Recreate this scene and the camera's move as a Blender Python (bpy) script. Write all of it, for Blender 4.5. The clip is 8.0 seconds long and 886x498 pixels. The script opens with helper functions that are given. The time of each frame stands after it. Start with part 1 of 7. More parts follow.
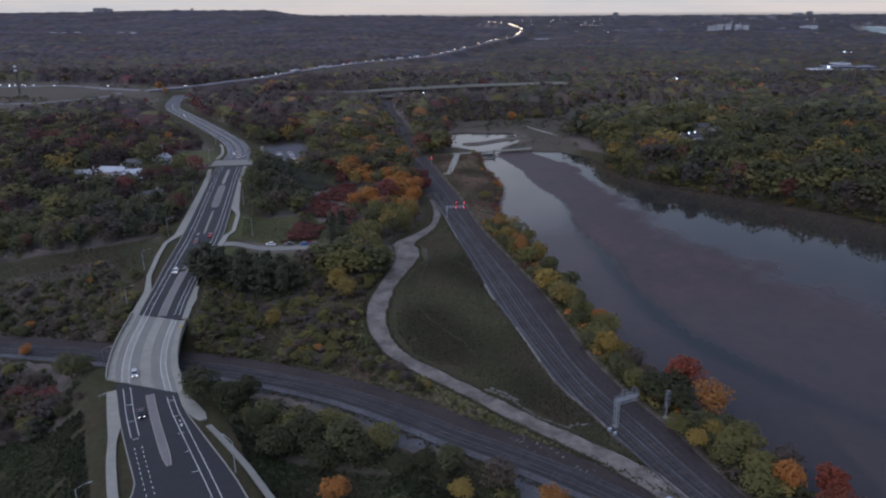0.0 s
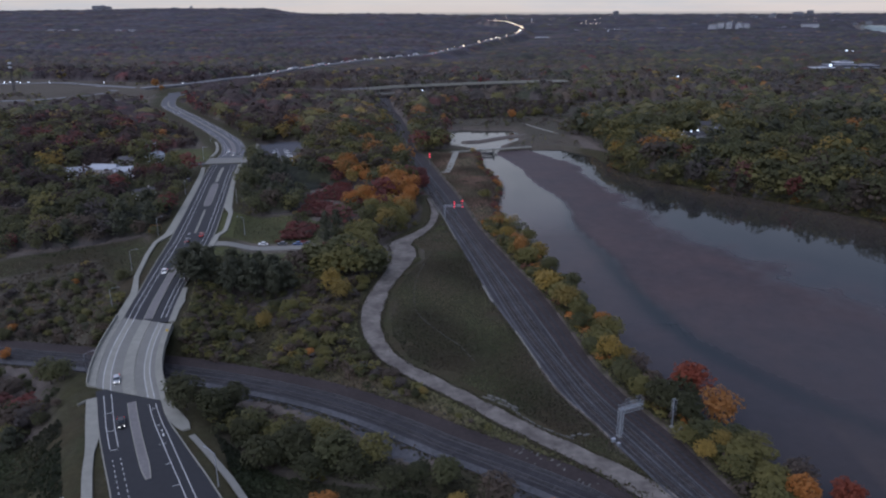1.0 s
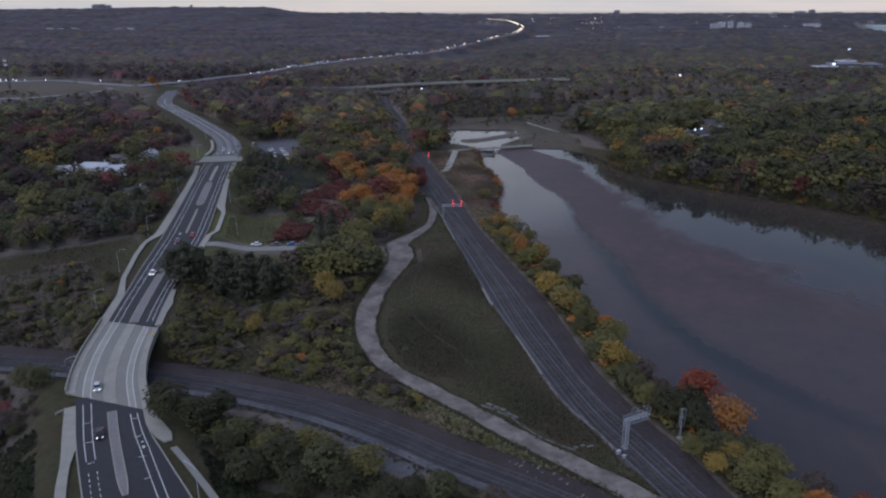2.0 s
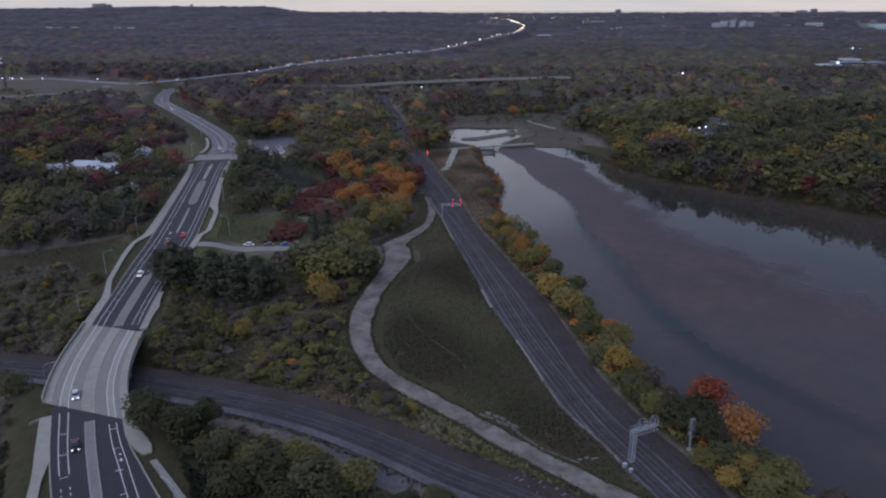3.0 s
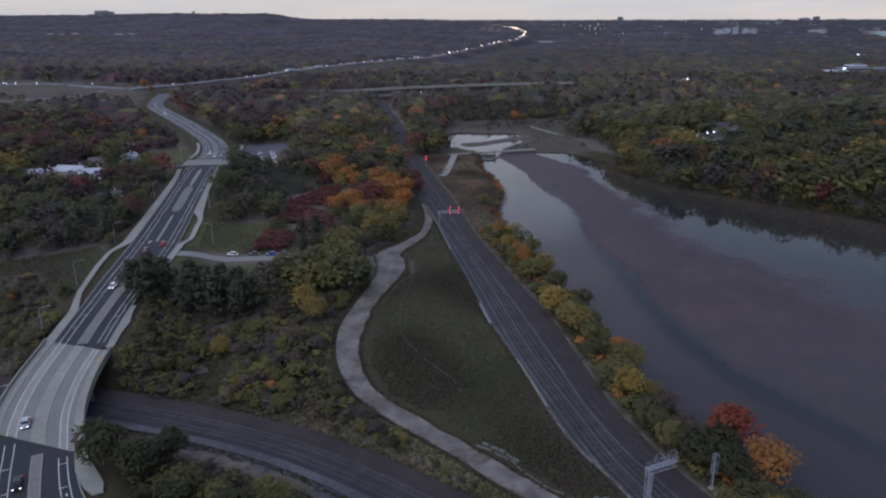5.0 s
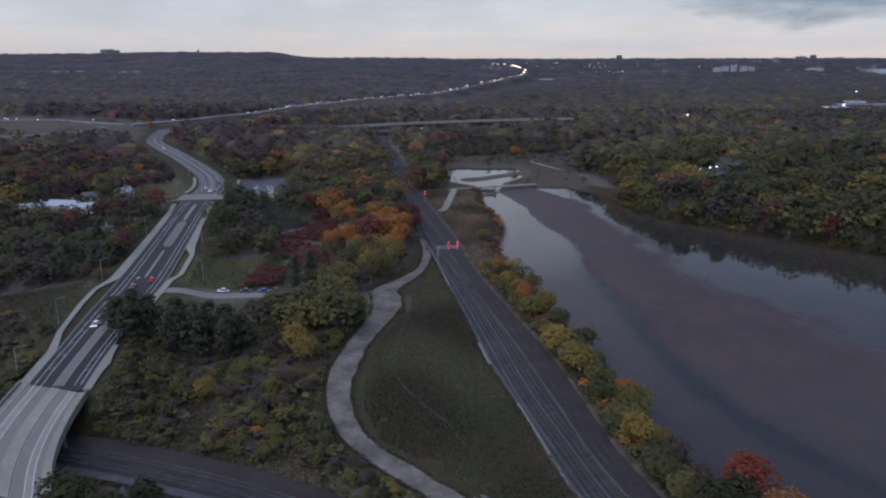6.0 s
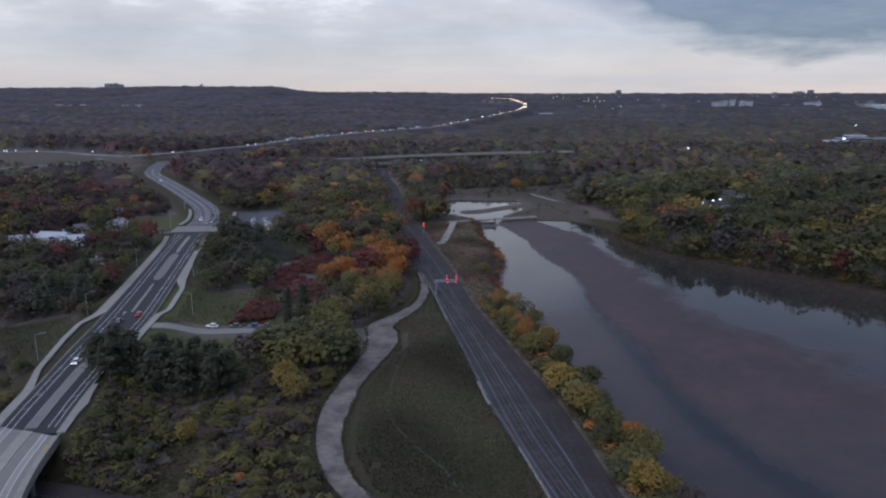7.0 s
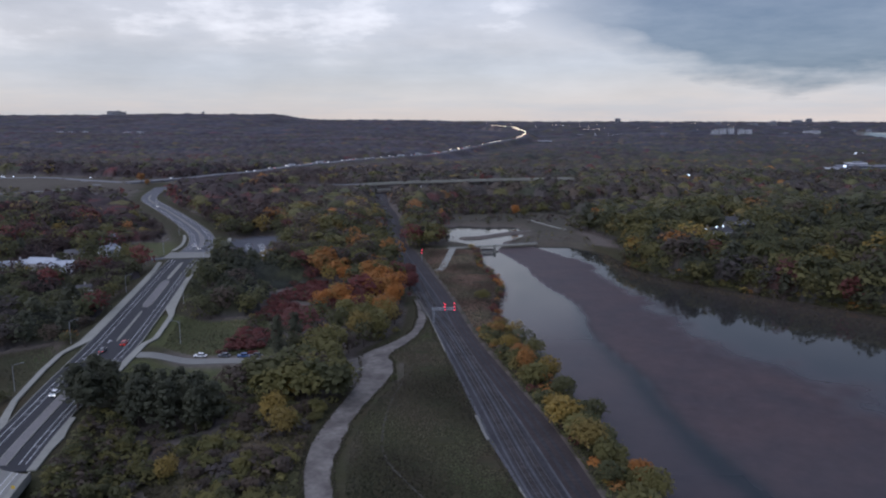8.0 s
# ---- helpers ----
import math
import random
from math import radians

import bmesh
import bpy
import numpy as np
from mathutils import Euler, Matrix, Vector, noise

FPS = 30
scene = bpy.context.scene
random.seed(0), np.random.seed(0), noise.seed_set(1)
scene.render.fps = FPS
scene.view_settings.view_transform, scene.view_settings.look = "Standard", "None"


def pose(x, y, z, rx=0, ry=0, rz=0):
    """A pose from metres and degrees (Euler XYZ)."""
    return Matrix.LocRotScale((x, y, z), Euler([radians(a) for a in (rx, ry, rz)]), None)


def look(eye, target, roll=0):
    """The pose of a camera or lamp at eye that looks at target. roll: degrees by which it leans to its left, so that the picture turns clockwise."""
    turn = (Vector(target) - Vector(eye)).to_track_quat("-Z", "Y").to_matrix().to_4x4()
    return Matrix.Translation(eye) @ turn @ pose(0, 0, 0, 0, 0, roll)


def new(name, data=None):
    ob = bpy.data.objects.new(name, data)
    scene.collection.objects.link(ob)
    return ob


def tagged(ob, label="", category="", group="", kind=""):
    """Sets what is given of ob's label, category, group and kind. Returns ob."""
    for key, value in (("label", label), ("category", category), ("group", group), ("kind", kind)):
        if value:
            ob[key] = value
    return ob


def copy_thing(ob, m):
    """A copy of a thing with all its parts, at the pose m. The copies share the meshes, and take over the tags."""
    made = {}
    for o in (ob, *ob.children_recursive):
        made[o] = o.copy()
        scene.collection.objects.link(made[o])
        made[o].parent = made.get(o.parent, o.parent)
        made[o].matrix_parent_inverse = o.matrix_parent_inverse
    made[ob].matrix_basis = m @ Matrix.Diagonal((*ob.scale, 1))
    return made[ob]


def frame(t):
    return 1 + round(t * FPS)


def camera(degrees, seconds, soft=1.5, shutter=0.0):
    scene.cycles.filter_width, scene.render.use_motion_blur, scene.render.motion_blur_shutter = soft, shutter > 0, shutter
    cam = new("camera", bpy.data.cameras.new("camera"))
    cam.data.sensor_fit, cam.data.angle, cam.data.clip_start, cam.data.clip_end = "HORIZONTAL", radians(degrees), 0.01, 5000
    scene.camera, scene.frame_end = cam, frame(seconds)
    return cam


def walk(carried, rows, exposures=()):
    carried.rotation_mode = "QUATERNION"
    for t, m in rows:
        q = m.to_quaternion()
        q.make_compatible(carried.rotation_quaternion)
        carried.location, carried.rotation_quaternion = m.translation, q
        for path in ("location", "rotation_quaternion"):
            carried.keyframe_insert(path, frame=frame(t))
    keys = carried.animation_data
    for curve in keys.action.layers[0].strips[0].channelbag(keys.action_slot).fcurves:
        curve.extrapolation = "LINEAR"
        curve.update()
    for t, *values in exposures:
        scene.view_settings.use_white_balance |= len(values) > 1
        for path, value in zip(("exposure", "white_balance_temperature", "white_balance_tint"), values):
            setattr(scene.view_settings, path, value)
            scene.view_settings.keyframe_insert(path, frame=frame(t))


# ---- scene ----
PATH = [
    (0, (-1.71, -17.426, 106.855), (-1.739, -15.529, 106.223), -0.3),
    (0.5, (-1.287, -13.148, 105.769), (-1.316, -11.25, 105.136), -0.2),
    (1, (-0.846, -8.746, 104.6), (-0.874, -6.85, 103.965), -0.2),
    (1.5, (-0.441, -4.341, 103.491), (-0.469, -2.445, 102.855), -0.15),
    (3, (1.003, 9.302, 99.434), (0.971, 11.197, 98.797), -0.15),
    (3.5, (1.442, 13.787, 98.258), (1.409, 15.683, 97.621), -0.1),
    (4, (1.894, 18.22, 97.041), (1.86, 20.116, 96.404), -0.1),
    (4.5, (2.282, 22.655, 95.954), (2.247, 24.551, 95.317), -0.1),
    (6, (4.029, 35.976, 92.164), (3.988, 37.906, 91.643), -0.1),
    (6.5, (4.343, 40.654, 91.157), (4.302, 42.596, 90.681), -0.1),
    (7, (4.787, 45.117, 90.123), (4.744, 47.069, 89.692), 0.0),
    (7.5, (5.277, 49.466, 89.033), (5.234, 51.426, 88.641), 0.0),
    (8, (5.674, 53.806, 88.113), (5.63, 55.773, 87.757), 0.1),
]
cam = camera(64.0, 8.0, soft=2.2)
walk(cam, [(t, look(eye, goal, roll)) for t, eye, goal, roll in PATH], [(0, -0.2, 5330, 14), (8, -0.2, 5330, 14)])


# ---- node helpers ----
def tree_of(block):
    block.use_nodes = True
    nt = block.node_tree
    nt.nodes.clear()
    return nt


def node(nt, kind, **settings):
    n = nt.nodes.new(kind)
    for key, value in settings.items():
        if key in n.inputs:
            n.inputs[key].default_value = value
    return n


def math_node(nt, op, a, b=None, clamp=False):
    n = nt.nodes.new("ShaderNodeMath")
    n.operation, n.use_clamp = op, clamp
    for slot, v in zip(n.inputs, (a, b)):
        if v is None:
            continue
        if isinstance(v, (int, float)):
            slot.default_value = v
        else:
            nt.links.new(v, slot)
    return n.outputs[0]


def mix_color(nt, fac, a, b, blend="MIX"):
    n = nt.nodes.new("ShaderNodeMix")
    n.data_type, n.blend_type = "RGBA", blend
    for slot, v in zip((n.inputs[0], n.inputs[6], n.inputs[7]), (fac, a, b)):
        if isinstance(v, (int, float)):
            slot.default_value = v
        elif isinstance(v, tuple):
            slot.default_value = (*v, 1)
        else:
            nt.links.new(v, slot)
    return n.outputs[2]


def ramp(nt, fac, stops):
    n = nt.nodes.new("ShaderNodeValToRGB")
    els = n.color_ramp.elements
    while len(els) < len(stops):
        els.new(0.5)
    for e, (p, c) in zip(els, stops):
        e.position, e.color = p, ((*c, 1) if isinstance(c, tuple) else (c, c, c, 1))
    nt.links.new(fac, n.inputs[0])
    return n.outputs[0]


def noise_of(nt, vector, scale, detail=4.0, rough=0.55):
    n = node(nt, "ShaderNodeTexNoise", Scale=scale, Detail=detail, Roughness=rough)
    if vector is not None:
        nt.links.new(vector, n.inputs["Vector"])
    return n.outputs["Fac"]


# ---- sky and sun ----
world = bpy.data.worlds.new("dusk_sky")
scene.world = world
nt = tree_of(world)
co = nt.nodes.new("ShaderNodeTexCoord").outputs["Generated"]
sep = nt.nodes.new("ShaderNodeSeparateXYZ")
nt.links.new(co, sep.inputs[0])
dx, dy, dz = sep.outputs
up = math_node(nt, "MAXIMUM", dz, 0.0)
low = math_node(nt, "ADD", up, 0.10)
flat = nt.nodes.new("ShaderNodeCombineXYZ")
nt.links.new(math_node(nt, "DIVIDE", dx, low), flat.inputs[0])
nt.links.new(math_node(nt, "DIVIDE", dy, low), flat.inputs[1])
flat.inputs[2].default_value = 3.7
big = noise_of(nt, flat.outputs[0], 0.34, 7.0, 0.6)
fine = noise_of(nt, flat.outputs[0], 1.1, 8.0, 0.66)
flat.inputs[2].default_value = 5.2
# layers of grey cloud, creamy towards the horizon
layer = ramp(nt, math_node(nt, "MULTIPLY", up, 5.0, True), [(0.0, (0.755, 0.60, 0.46)), (0.14, (0.71, 0.60, 0.485)), (0.32, (0.625, 0.56, 0.48)), (0.5, (0.73, 0.635, 0.53)), (0.8, (0.785, 0.70, 0.60))])
east = math_node(nt, "MULTIPLY", math_node(nt, "SUBTRACT", dx, 0.05), 2.6, True)
low_band = ramp(nt, math_node(nt, "MULTIPLY", up, 12.0, True), [(0.25, 1.0), (0.9, 0.0)])
layer = mix_color(nt, math_node(nt, "MULTIPLY", east, low_band), layer, (0.78, 0.62, 0.48))
grey = ramp(nt, big, [(0.40, 1.0), (0.56, 0.0)])
clouds = mix_color(nt, math_node(nt, "MULTIPLY", grey, 0.6), layer, (0.58, 0.535, 0.48))
wide_dir = nt.nodes.new("ShaderNodeCombineXYZ")
for slot, axis, gain in zip(wide_dir.inputs, (dx, dy, dz), (4.2, 4.2, 11.0)):
    nt.links.new(math_node(nt, "MULTIPLY", axis, gain), slot)
billow = noise_of(nt, wide_dir.outputs[0], 1.25, 7.0, 0.55)
streak = mix_color(nt, 1.0, ramp(nt, fine, [(0.35, 0.94), (0.65, 1.06)]), ramp(nt, billow, [(0.34, 0.87), (0.5, 1.0), (0.66, 1.12)]), "MULTIPLY")
high = ramp(nt, math_node(nt, "MULTIPLY", up, 6.0, True), [(0.12, 0.25), (0.5, 1.0)])
clouds = mix_color(nt, high, clouds, mix_color(nt, 1.0, clouds, streak, "MULTIPLY"))
# bright breaks in the upper cloud
deck = math_node(nt, "ADD", math_node(nt, "MULTIPLY", big, 0.35), math_node(nt, "MULTIPLY", fine, 0.2))
deck = math_node(nt, "ADD", deck, math_node(nt, "MULTIPLY", billow, 0.45))
holes = math_node(nt, "MULTIPLY", ramp(nt, deck, [(0.505, 0.0), (0.59, 1.0)]), ramp(nt, math_node(nt, "MULTIPLY", up, 6.0, True), [(0.42, 0.0), (0.72, 1.0)]))
clouds = mix_color(nt, holes, clouds, (1.12, 0.98, 0.82))
# a dark blue bank of cloud over the lake in the east
ragged = math_node(nt, "MULTIPLY", math_node(nt, "SUBTRACT", deck, 0.5), 0.26)
rise = math_node(nt, "SUBTRACT", math_node(nt, "ADD", up, ragged), math_node(nt, "MAXIMUM", 0.041, math_node(nt, "SUBTRACT", 0.146, math_node(nt, "MULTIPLY", dx, 0.32))))
bank = math_node(nt, "MULTIPLY", math_node(nt, "DIVIDE", rise, 0.030, True), math_node(nt, "MULTIPLY", math_node(nt, "SUBTRACT", dx, 0.05), 5.0, True))
bank = math_node(nt, "MULTIPLY", bank, ramp(nt, up, [(0.175, 1.0), (0.22, 0.68), (0.27, 0.72), (0.36, 1.0)]))
bank_col = mix_color(nt, ramp(nt, fine, [(0.35, 0.0), (0.65, 1.0)]), (0.114, 0.138, 0.170), (0.225, 0.236, 0.248))
clouds = mix_color(nt, math_node(nt, "MULTIPLY", bank, 0.94), clouds, bank_col)
# overcast light is strongest overhead
over = ramp(nt, up, [(0.22, (1.0, 1.0, 1.0)), (0.45, (0.94, 1.03, 1.32)), (0.62, (1.13, 1.22, 1.53)), (0.95, (1.52, 1.62, 1.96))])
clouds = mix_color(nt, 1.0, clouds, over, "MULTIPLY")
sky = nt.nodes.new("ShaderNodeTexSky")
sky.sky_type, sky.sun_disc = "NISHITA", False
sky.sun_elevation, sky.sun_rotation = radians(32), radians(200)
ground_side = ramp(nt, math_node(nt, "ADD", math_node(nt, "MULTIPLY", dz, 30.0), 0.5, True), [(0.3, 0.0), (0.5, 1.0)])
shown = mix_color(nt, ground_side, (0.06, 0.06, 0.07), clouds)
bg_cloud = node(nt, "ShaderNodeBackground", Strength=1.02)
bg_sky = node(nt, "ShaderNodeBackground", Strength=0.02)
nt.links.new(shown, bg_cloud.inputs[0])
nt.links.new(sky.outputs[0], bg_sky.inputs[0])
both = nt.nodes.new("ShaderNodeAddShader")
nt.links.new(bg_cloud.outputs[0], both.inputs[0])
nt.links.new(bg_sky.outputs[0], both.inputs[1])
nt.links.new(both.outputs[0], nt.nodes.new("ShaderNodeOutputWorld").inputs[0])

sun_data = bpy.data.lights.new("sun", "SUN")
sun_data.energy, sun_data.angle, sun_data.color = 1.0, radians(60), (1.0, 0.985, 0.98)
sun = new("sun", sun_data)
sun.matrix_world = look((0, 0, 400), (136, 376, 150))


# ---- materials ----
def shader(name, base, rough=0.85, metal=0.0, spread=0.25, scale=1.0, patch=0.08, bump=0.0, spec=0.4, second=None,
           per_object=0.0, island=0.0):
    """A surface with variation at a fine and a broad scale, in metres."""
    m = bpy.data.materials.new(name)
    nt = tree_of(m)
    pos = nt.nodes.new("ShaderNodeNewGeometry").outputs["Position"]
    grain = noise_of(nt, pos, scale, 5.0)
    broad = noise_of(nt, pos, patch, 3.0)
    second = second or tuple(c * (1 - spread) for c in base)
    col = mix_color(nt, ramp(nt, broad, [(0.35, 0.0), (0.65, 1.0)]), base, second)
    col = mix_color(nt, 1.0, col, ramp(nt, grain, [(0.25, 1 - spread), (0.75, 1 + spread)]), "MULTIPLY")
    if per_object:
        info = nt.nodes.new("ShaderNodeObjectInfo").outputs["Random"]
        col = mix_color(nt, 1.0, col, ramp(nt, info, [(0.0, 1 - per_object), (1.0, 1 + per_object)]), "MULTIPLY")
    if island:
        rnd = nt.nodes.new("ShaderNodeNewGeometry").outputs["Random Per Island"]
        col = mix_color(nt, 1.0, col, ramp(nt, rnd, [(0.0, 1 - island), (1.0, 1 + island)]), "MULTIPLY")
    p = node(nt, "ShaderNodeBsdfPrincipled", Roughness=rough, Metallic=metal)
    p.inputs["Specular IOR Level"].default_value = spec
    nt.links.new(col, p.inputs["Base Color"])
    if bump:
        b = node(nt, "ShaderNodeBump", Strength=bump, Distance=0.2)
        nt.links.new(grain, b.inputs["Height"])
        nt.links.new(b.outputs[0], p.inputs["Normal"])
    nt.links.new(p.outputs[0], nt.nodes.new("ShaderNodeOutputMaterial").inputs[0])
    return m


def glower(name, color, strength):
    m = bpy.data.materials.new(name)
    nt = tree_of(m)
    e = node(nt, "ShaderNodeEmission", Strength=strength)
    e.inputs[0].default_value = (*color, 1)
    nt.links.new(e.outputs[0], nt.nodes.new("ShaderNodeOutputMaterial").inputs[0])
    return m


asphalt = shader("asphalt", (0.028, 0.0285, 0.033), 0.8, spec=0.3, scale=0.8, spread=0.12, patch=0.05)
asphalt_pale = shader("sunbleached_asphalt", (0.150, 0.150, 0.160), 0.8, scale=0.3, spread=0.12, patch=0.04)
asphalt_old = shader("old_asphalt", (0.075, 0.075, 0.088), 0.8, scale=0.6, spread=0.12, patch=0.04)
concrete = shader("concrete", (0.246, 0.240, 0.208), 0.85, scale=0.5, spread=0.12, patch=0.06)
concrete_worn = shader("worn_concrete", (0.180, 0.176, 0.158), 0.8, scale=0.4, spread=0.10, patch=0.05)
dirty_concrete = shader("dirty_concrete", (0.125, 0.122, 0.110), 0.9, scale=1.0, spread=0.25, patch=0.12)
median_brick = shader("median_paving", (0.158, 0.148, 0.147), 0.85, scale=1.2, spread=0.15, patch=0.09)
paint = shader("road_paint", (0.50, 0.50, 0.50), 0.7, scale=2.0, spread=0.15)
gravel = shader("path_gravel", (0.172, 0.154, 0.138), 0.95, scale=0.5, spread=0.32, patch=0.13, bump=0.12, second=(0.092, 0.080, 0.072))
ballast = shader("ballast", (0.038, 0.036, 0.041), 0.95, scale=0.9, spread=0.42, patch=0.07, bump=0.5)
ballast_brown = shader("oiled_ballast", (0.039, 0.029, 0.0285), 0.95, scale=0.9, spread=0.35, patch=0.09, bump=0.6)
ballast_pale = shader("pale_ballast", (0.084, 0.084, 0.092), 0.95, scale=0.7, spread=0.36, patch=0.08, bump=0.4)
steel_rail = shader("rail_steel", (0.120, 0.120, 0.132), 0.55, 0.35, scale=3.0)
sleeper_wood = shader("sleeper", (0.072, 0.065, 0.065), 0.9, scale=2.0, island=0.4)
galvanised = shader("galvanised_steel", (0.288, 0.310, 0.338), 0.5, 0.2, scale=2.0, spread=0.12)
dark_steel = shader("dark_steel", (0.065, 0.065, 0.074), 0.5, 0.6, scale=2.0)
pole_grey = shader("lamp_pole_steel", (0.390, 0.403, 0.446), 0.5, 0.4, scale=2.0)
brick_wall = shader("pale_siding", (0.390, 0.364, 0.352), 0.85, scale=1.0, per_object=0.3)
white_wall = shader("white_cladding", (0.50, 0.51, 0.54), 0.7, scale=0.3, spread=0.08)
grey_wall = shader("grey_cladding", (0.200, 0.205, 0.235), 0.8, scale=0.2, spread=0.1, per_object=0.2)
roof_dark = shader("dark_shingles", (0.091, 0.088, 0.095), 0.9, scale=1.5, per_object=0.3)
roof_pale = shader("pale_roofing", (0.36, 0.38, 0.42), 0.6, scale=0.5, spread=0.1)
window_glass = shader("window_glass", (0.039, 0.046, 0.061), 0.12, spec=0.6, scale=0.5)
bark = shader("bark", (0.072, 0.058, 0.051), 0.95, scale=3.0, spread=0.3)
rubber = shader("rubber", (0.026, 0.026, 0.027), 0.9, scale=6.0)
red_lamp = glower("red_signal_light", (1.0, 0.06, 0.09), 3.6)
head_lamp = glower("headlight", (1.0, 0.90, 0.76), 3.0)
far_lamp = glower("warm_headlight", (1.0, 0.76, 0.45), 7.0)
tail_lamp = glower("tail_light", (1.0, 0.05, 0.03), 1.6)
town_lamp = glower("town_light", (1.0, 0.80, 0.55), 2.2)
white_lamp = glower("cool_light", (0.9, 0.95, 1.0), 2.2)


def car_paint(name, c):
    return shader(name, c, 0.3, 0.2, spread=0.04, scale=1.0, spec=0.6)


LEAF = {
    "green": ((0.107, 0.110, 0.053), (0.134, 0.130, 0.060)),
    "olive": ((0.170, 0.160, 0.063), (0.206, 0.184, 0.066)),
    "yellow": ((0.350, 0.252, 0.068), (0.265, 0.206, 0.070)),
    "orange": ((0.450, 0.205, 0.058), (0.350, 0.190, 0.066)),
    "red": ((0.205, 0.066, 0.058), (0.165, 0.074, 0.066)),
    "brown": ((0.142, 0.108, 0.080), (0.122, 0.098, 0.080)),
    "pine": ((0.088, 0.092, 0.062), (0.100, 0.103, 0.066)),
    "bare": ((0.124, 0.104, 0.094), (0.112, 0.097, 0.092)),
    "scarlet": ((0.300, 0.082, 0.046), (0.225, 0.080, 0.050)),
    # the green pair again at about 0.6 of its value
    "darker_green": ((0.066, 0.070, 0.036), (0.082, 0.080, 0.040)),
    "russet": ((0.094, 0.062, 0.054), (0.080, 0.060, 0.056)),
}


def leaf_surface(nt, col):
    """Leaves: matt on top, letting some light through."""
    p = node(nt, "ShaderNodeBsdfPrincipled", Roughness=0.7)
    p.inputs["Specular IOR Level"].default_value = 0.25
    t = nt.nodes.new("ShaderNodeBsdfTranslucent")
    nt.links.new(col, p.inputs["Base Color"])
    nt.links.new(col, t.inputs["Color"])
    m = node(nt, "ShaderNodeMixShader", Fac=0.55)
    nt.links.new(p.outputs[0], m.inputs[1])
    nt.links.new(t.outputs[0], m.inputs[2])
    nt.links.new(m.outputs[0], nt.nodes.new("ShaderNodeOutputMaterial").inputs[0])


def leaf_shader(name, c1, c2):
    m = bpy.data.materials.new(name)
    nt = tree_of(m)
    info = nt.nodes.new("ShaderNodeObjectInfo").outputs["Random"]
    rnd = nt.nodes.new("ShaderNodeNewGeometry").outputs["Random Per Island"]
    col = mix_color(nt, info, c1, c2)
    col = mix_color(nt, 1.0, col, ramp(nt, rnd, [(0.0, 0.88), (0.6, 1.0), (1.0, 1.2)]), "MULTIPLY")
    leaf_surface(nt, col)
    return m


leaf_mats = {k: leaf_shader(k + "_leaves", *v) for k, v in LEAF.items()}

# woods whose trees carry their own leaf colour, some with a haze tint mixed in
wood_mat = bpy.data.materials.new("mixed_leaves")
nt = tree_of(wood_mat)
tint = nt.nodes.new("ShaderNodeAttribute")
tint.attribute_name = "tint"
rnd = nt.nodes.new("ShaderNodeNewGeometry").outputs["Random Per Island"]
col = mix_color(nt, 1.0, tint.outputs["Color"], ramp(nt, rnd, [(0.0, 0.92), (0.6, 1.0), (1.0, 1.12)]), "MULTIPLY")
leaf_surface(nt, col)

# roofs of far woods: tone of each crown with its haze tint, mottled by twigs and leaves
canopy_mat = bpy.data.materials.new("woodland_canopy")
nt = tree_of(canopy_mat)
pos = nt.nodes.new("ShaderNodeNewGeometry").outputs["Position"]
tint = nt.nodes.new("ShaderNodeAttribute")
tint.attribute_name = "tint"
twigs = noise_of(nt, pos, 0.28, 5.0, 0.65)
col = mix_color(nt, 1.0, tint.outputs["Color"], ramp(nt, twigs, [(0.25, 0.60), (0.75, 1.40)]), "MULTIPLY")
p = node(nt, "ShaderNodeBsdfPrincipled", Roughness=0.95)
p.inputs["Specular IOR Level"].default_value = 0.1
nt.links.new(col, p.inputs["Base Color"])
b = node(nt, "ShaderNodeBump", Strength=0.5, Distance=2.0)
nt.links.new(twigs, b.inputs["Height"])
nt.links.new(b.outputs[0], p.inputs["Normal"])
nt.links.new(p.outputs[0], nt.nodes.new("ShaderNodeOutputMaterial").inputs[0])

# open ground: leaf litter, meadow and mown grass by cover
ground_mat = bpy.data.materials.new("ground_cover")
nt = tree_of(ground_mat)
pos = nt.nodes.new("ShaderNodeNewGeometry").outputs["Position"]
cover = nt.nodes.new("ShaderNodeAttribute")
cover.attribute_name = "cover"
grain = noise_of(nt, pos, 0.55, 6.0, 0.65)
broad = noise_of(nt, pos, 0.035, 4.0)
mid = noise_of(nt, pos, 0.16, 5.0, 0.6)
litter = mix_color(nt, ramp(nt, mid, [(0.3, 0.0), (0.7, 1.0)]), (0.098, 0.085, 0.076), (0.134, 0.110, 0.095))
soft_mid = noise_of(nt, pos, 0.07, 5.0, 0.6)
meadow = mix_color(nt, ramp(nt, broad, [(0.38, 0.0), (0.62, 1.0)]), (0.040, 0.038, 0.018), (0.046, 0.036, 0.022))
meadow = mix_color(nt, ramp(nt, soft_mid, [(0.45, 0.0), (0.70, 0.8)]), meadow, (0.036, 0.041, 0.019))
meadow = mix_color(nt, ramp(nt, mid, [(0.5, 0.0), (0.75, 0.5)]), meadow, (0.052, 0.047, 0.031))
mown = mix_color(nt, ramp(nt, mid, [(0.35, 0.0), (0.65, 1.0)]), (0.062, 0.070, 0.026), (0.072, 0.074, 0.029))
csep = nt.nodes.new("ShaderNodeSeparateColor")
nt.links.new(cover.outputs["Color"], csep.inputs[0])
col = mix_color(nt, csep.outputs[0], litter, meadow)
col = mix_color(nt, csep.outputs[1], col, mown)
col = mix_color(nt, csep.outputs[2], col, (0.10, 0.088, 0.085))
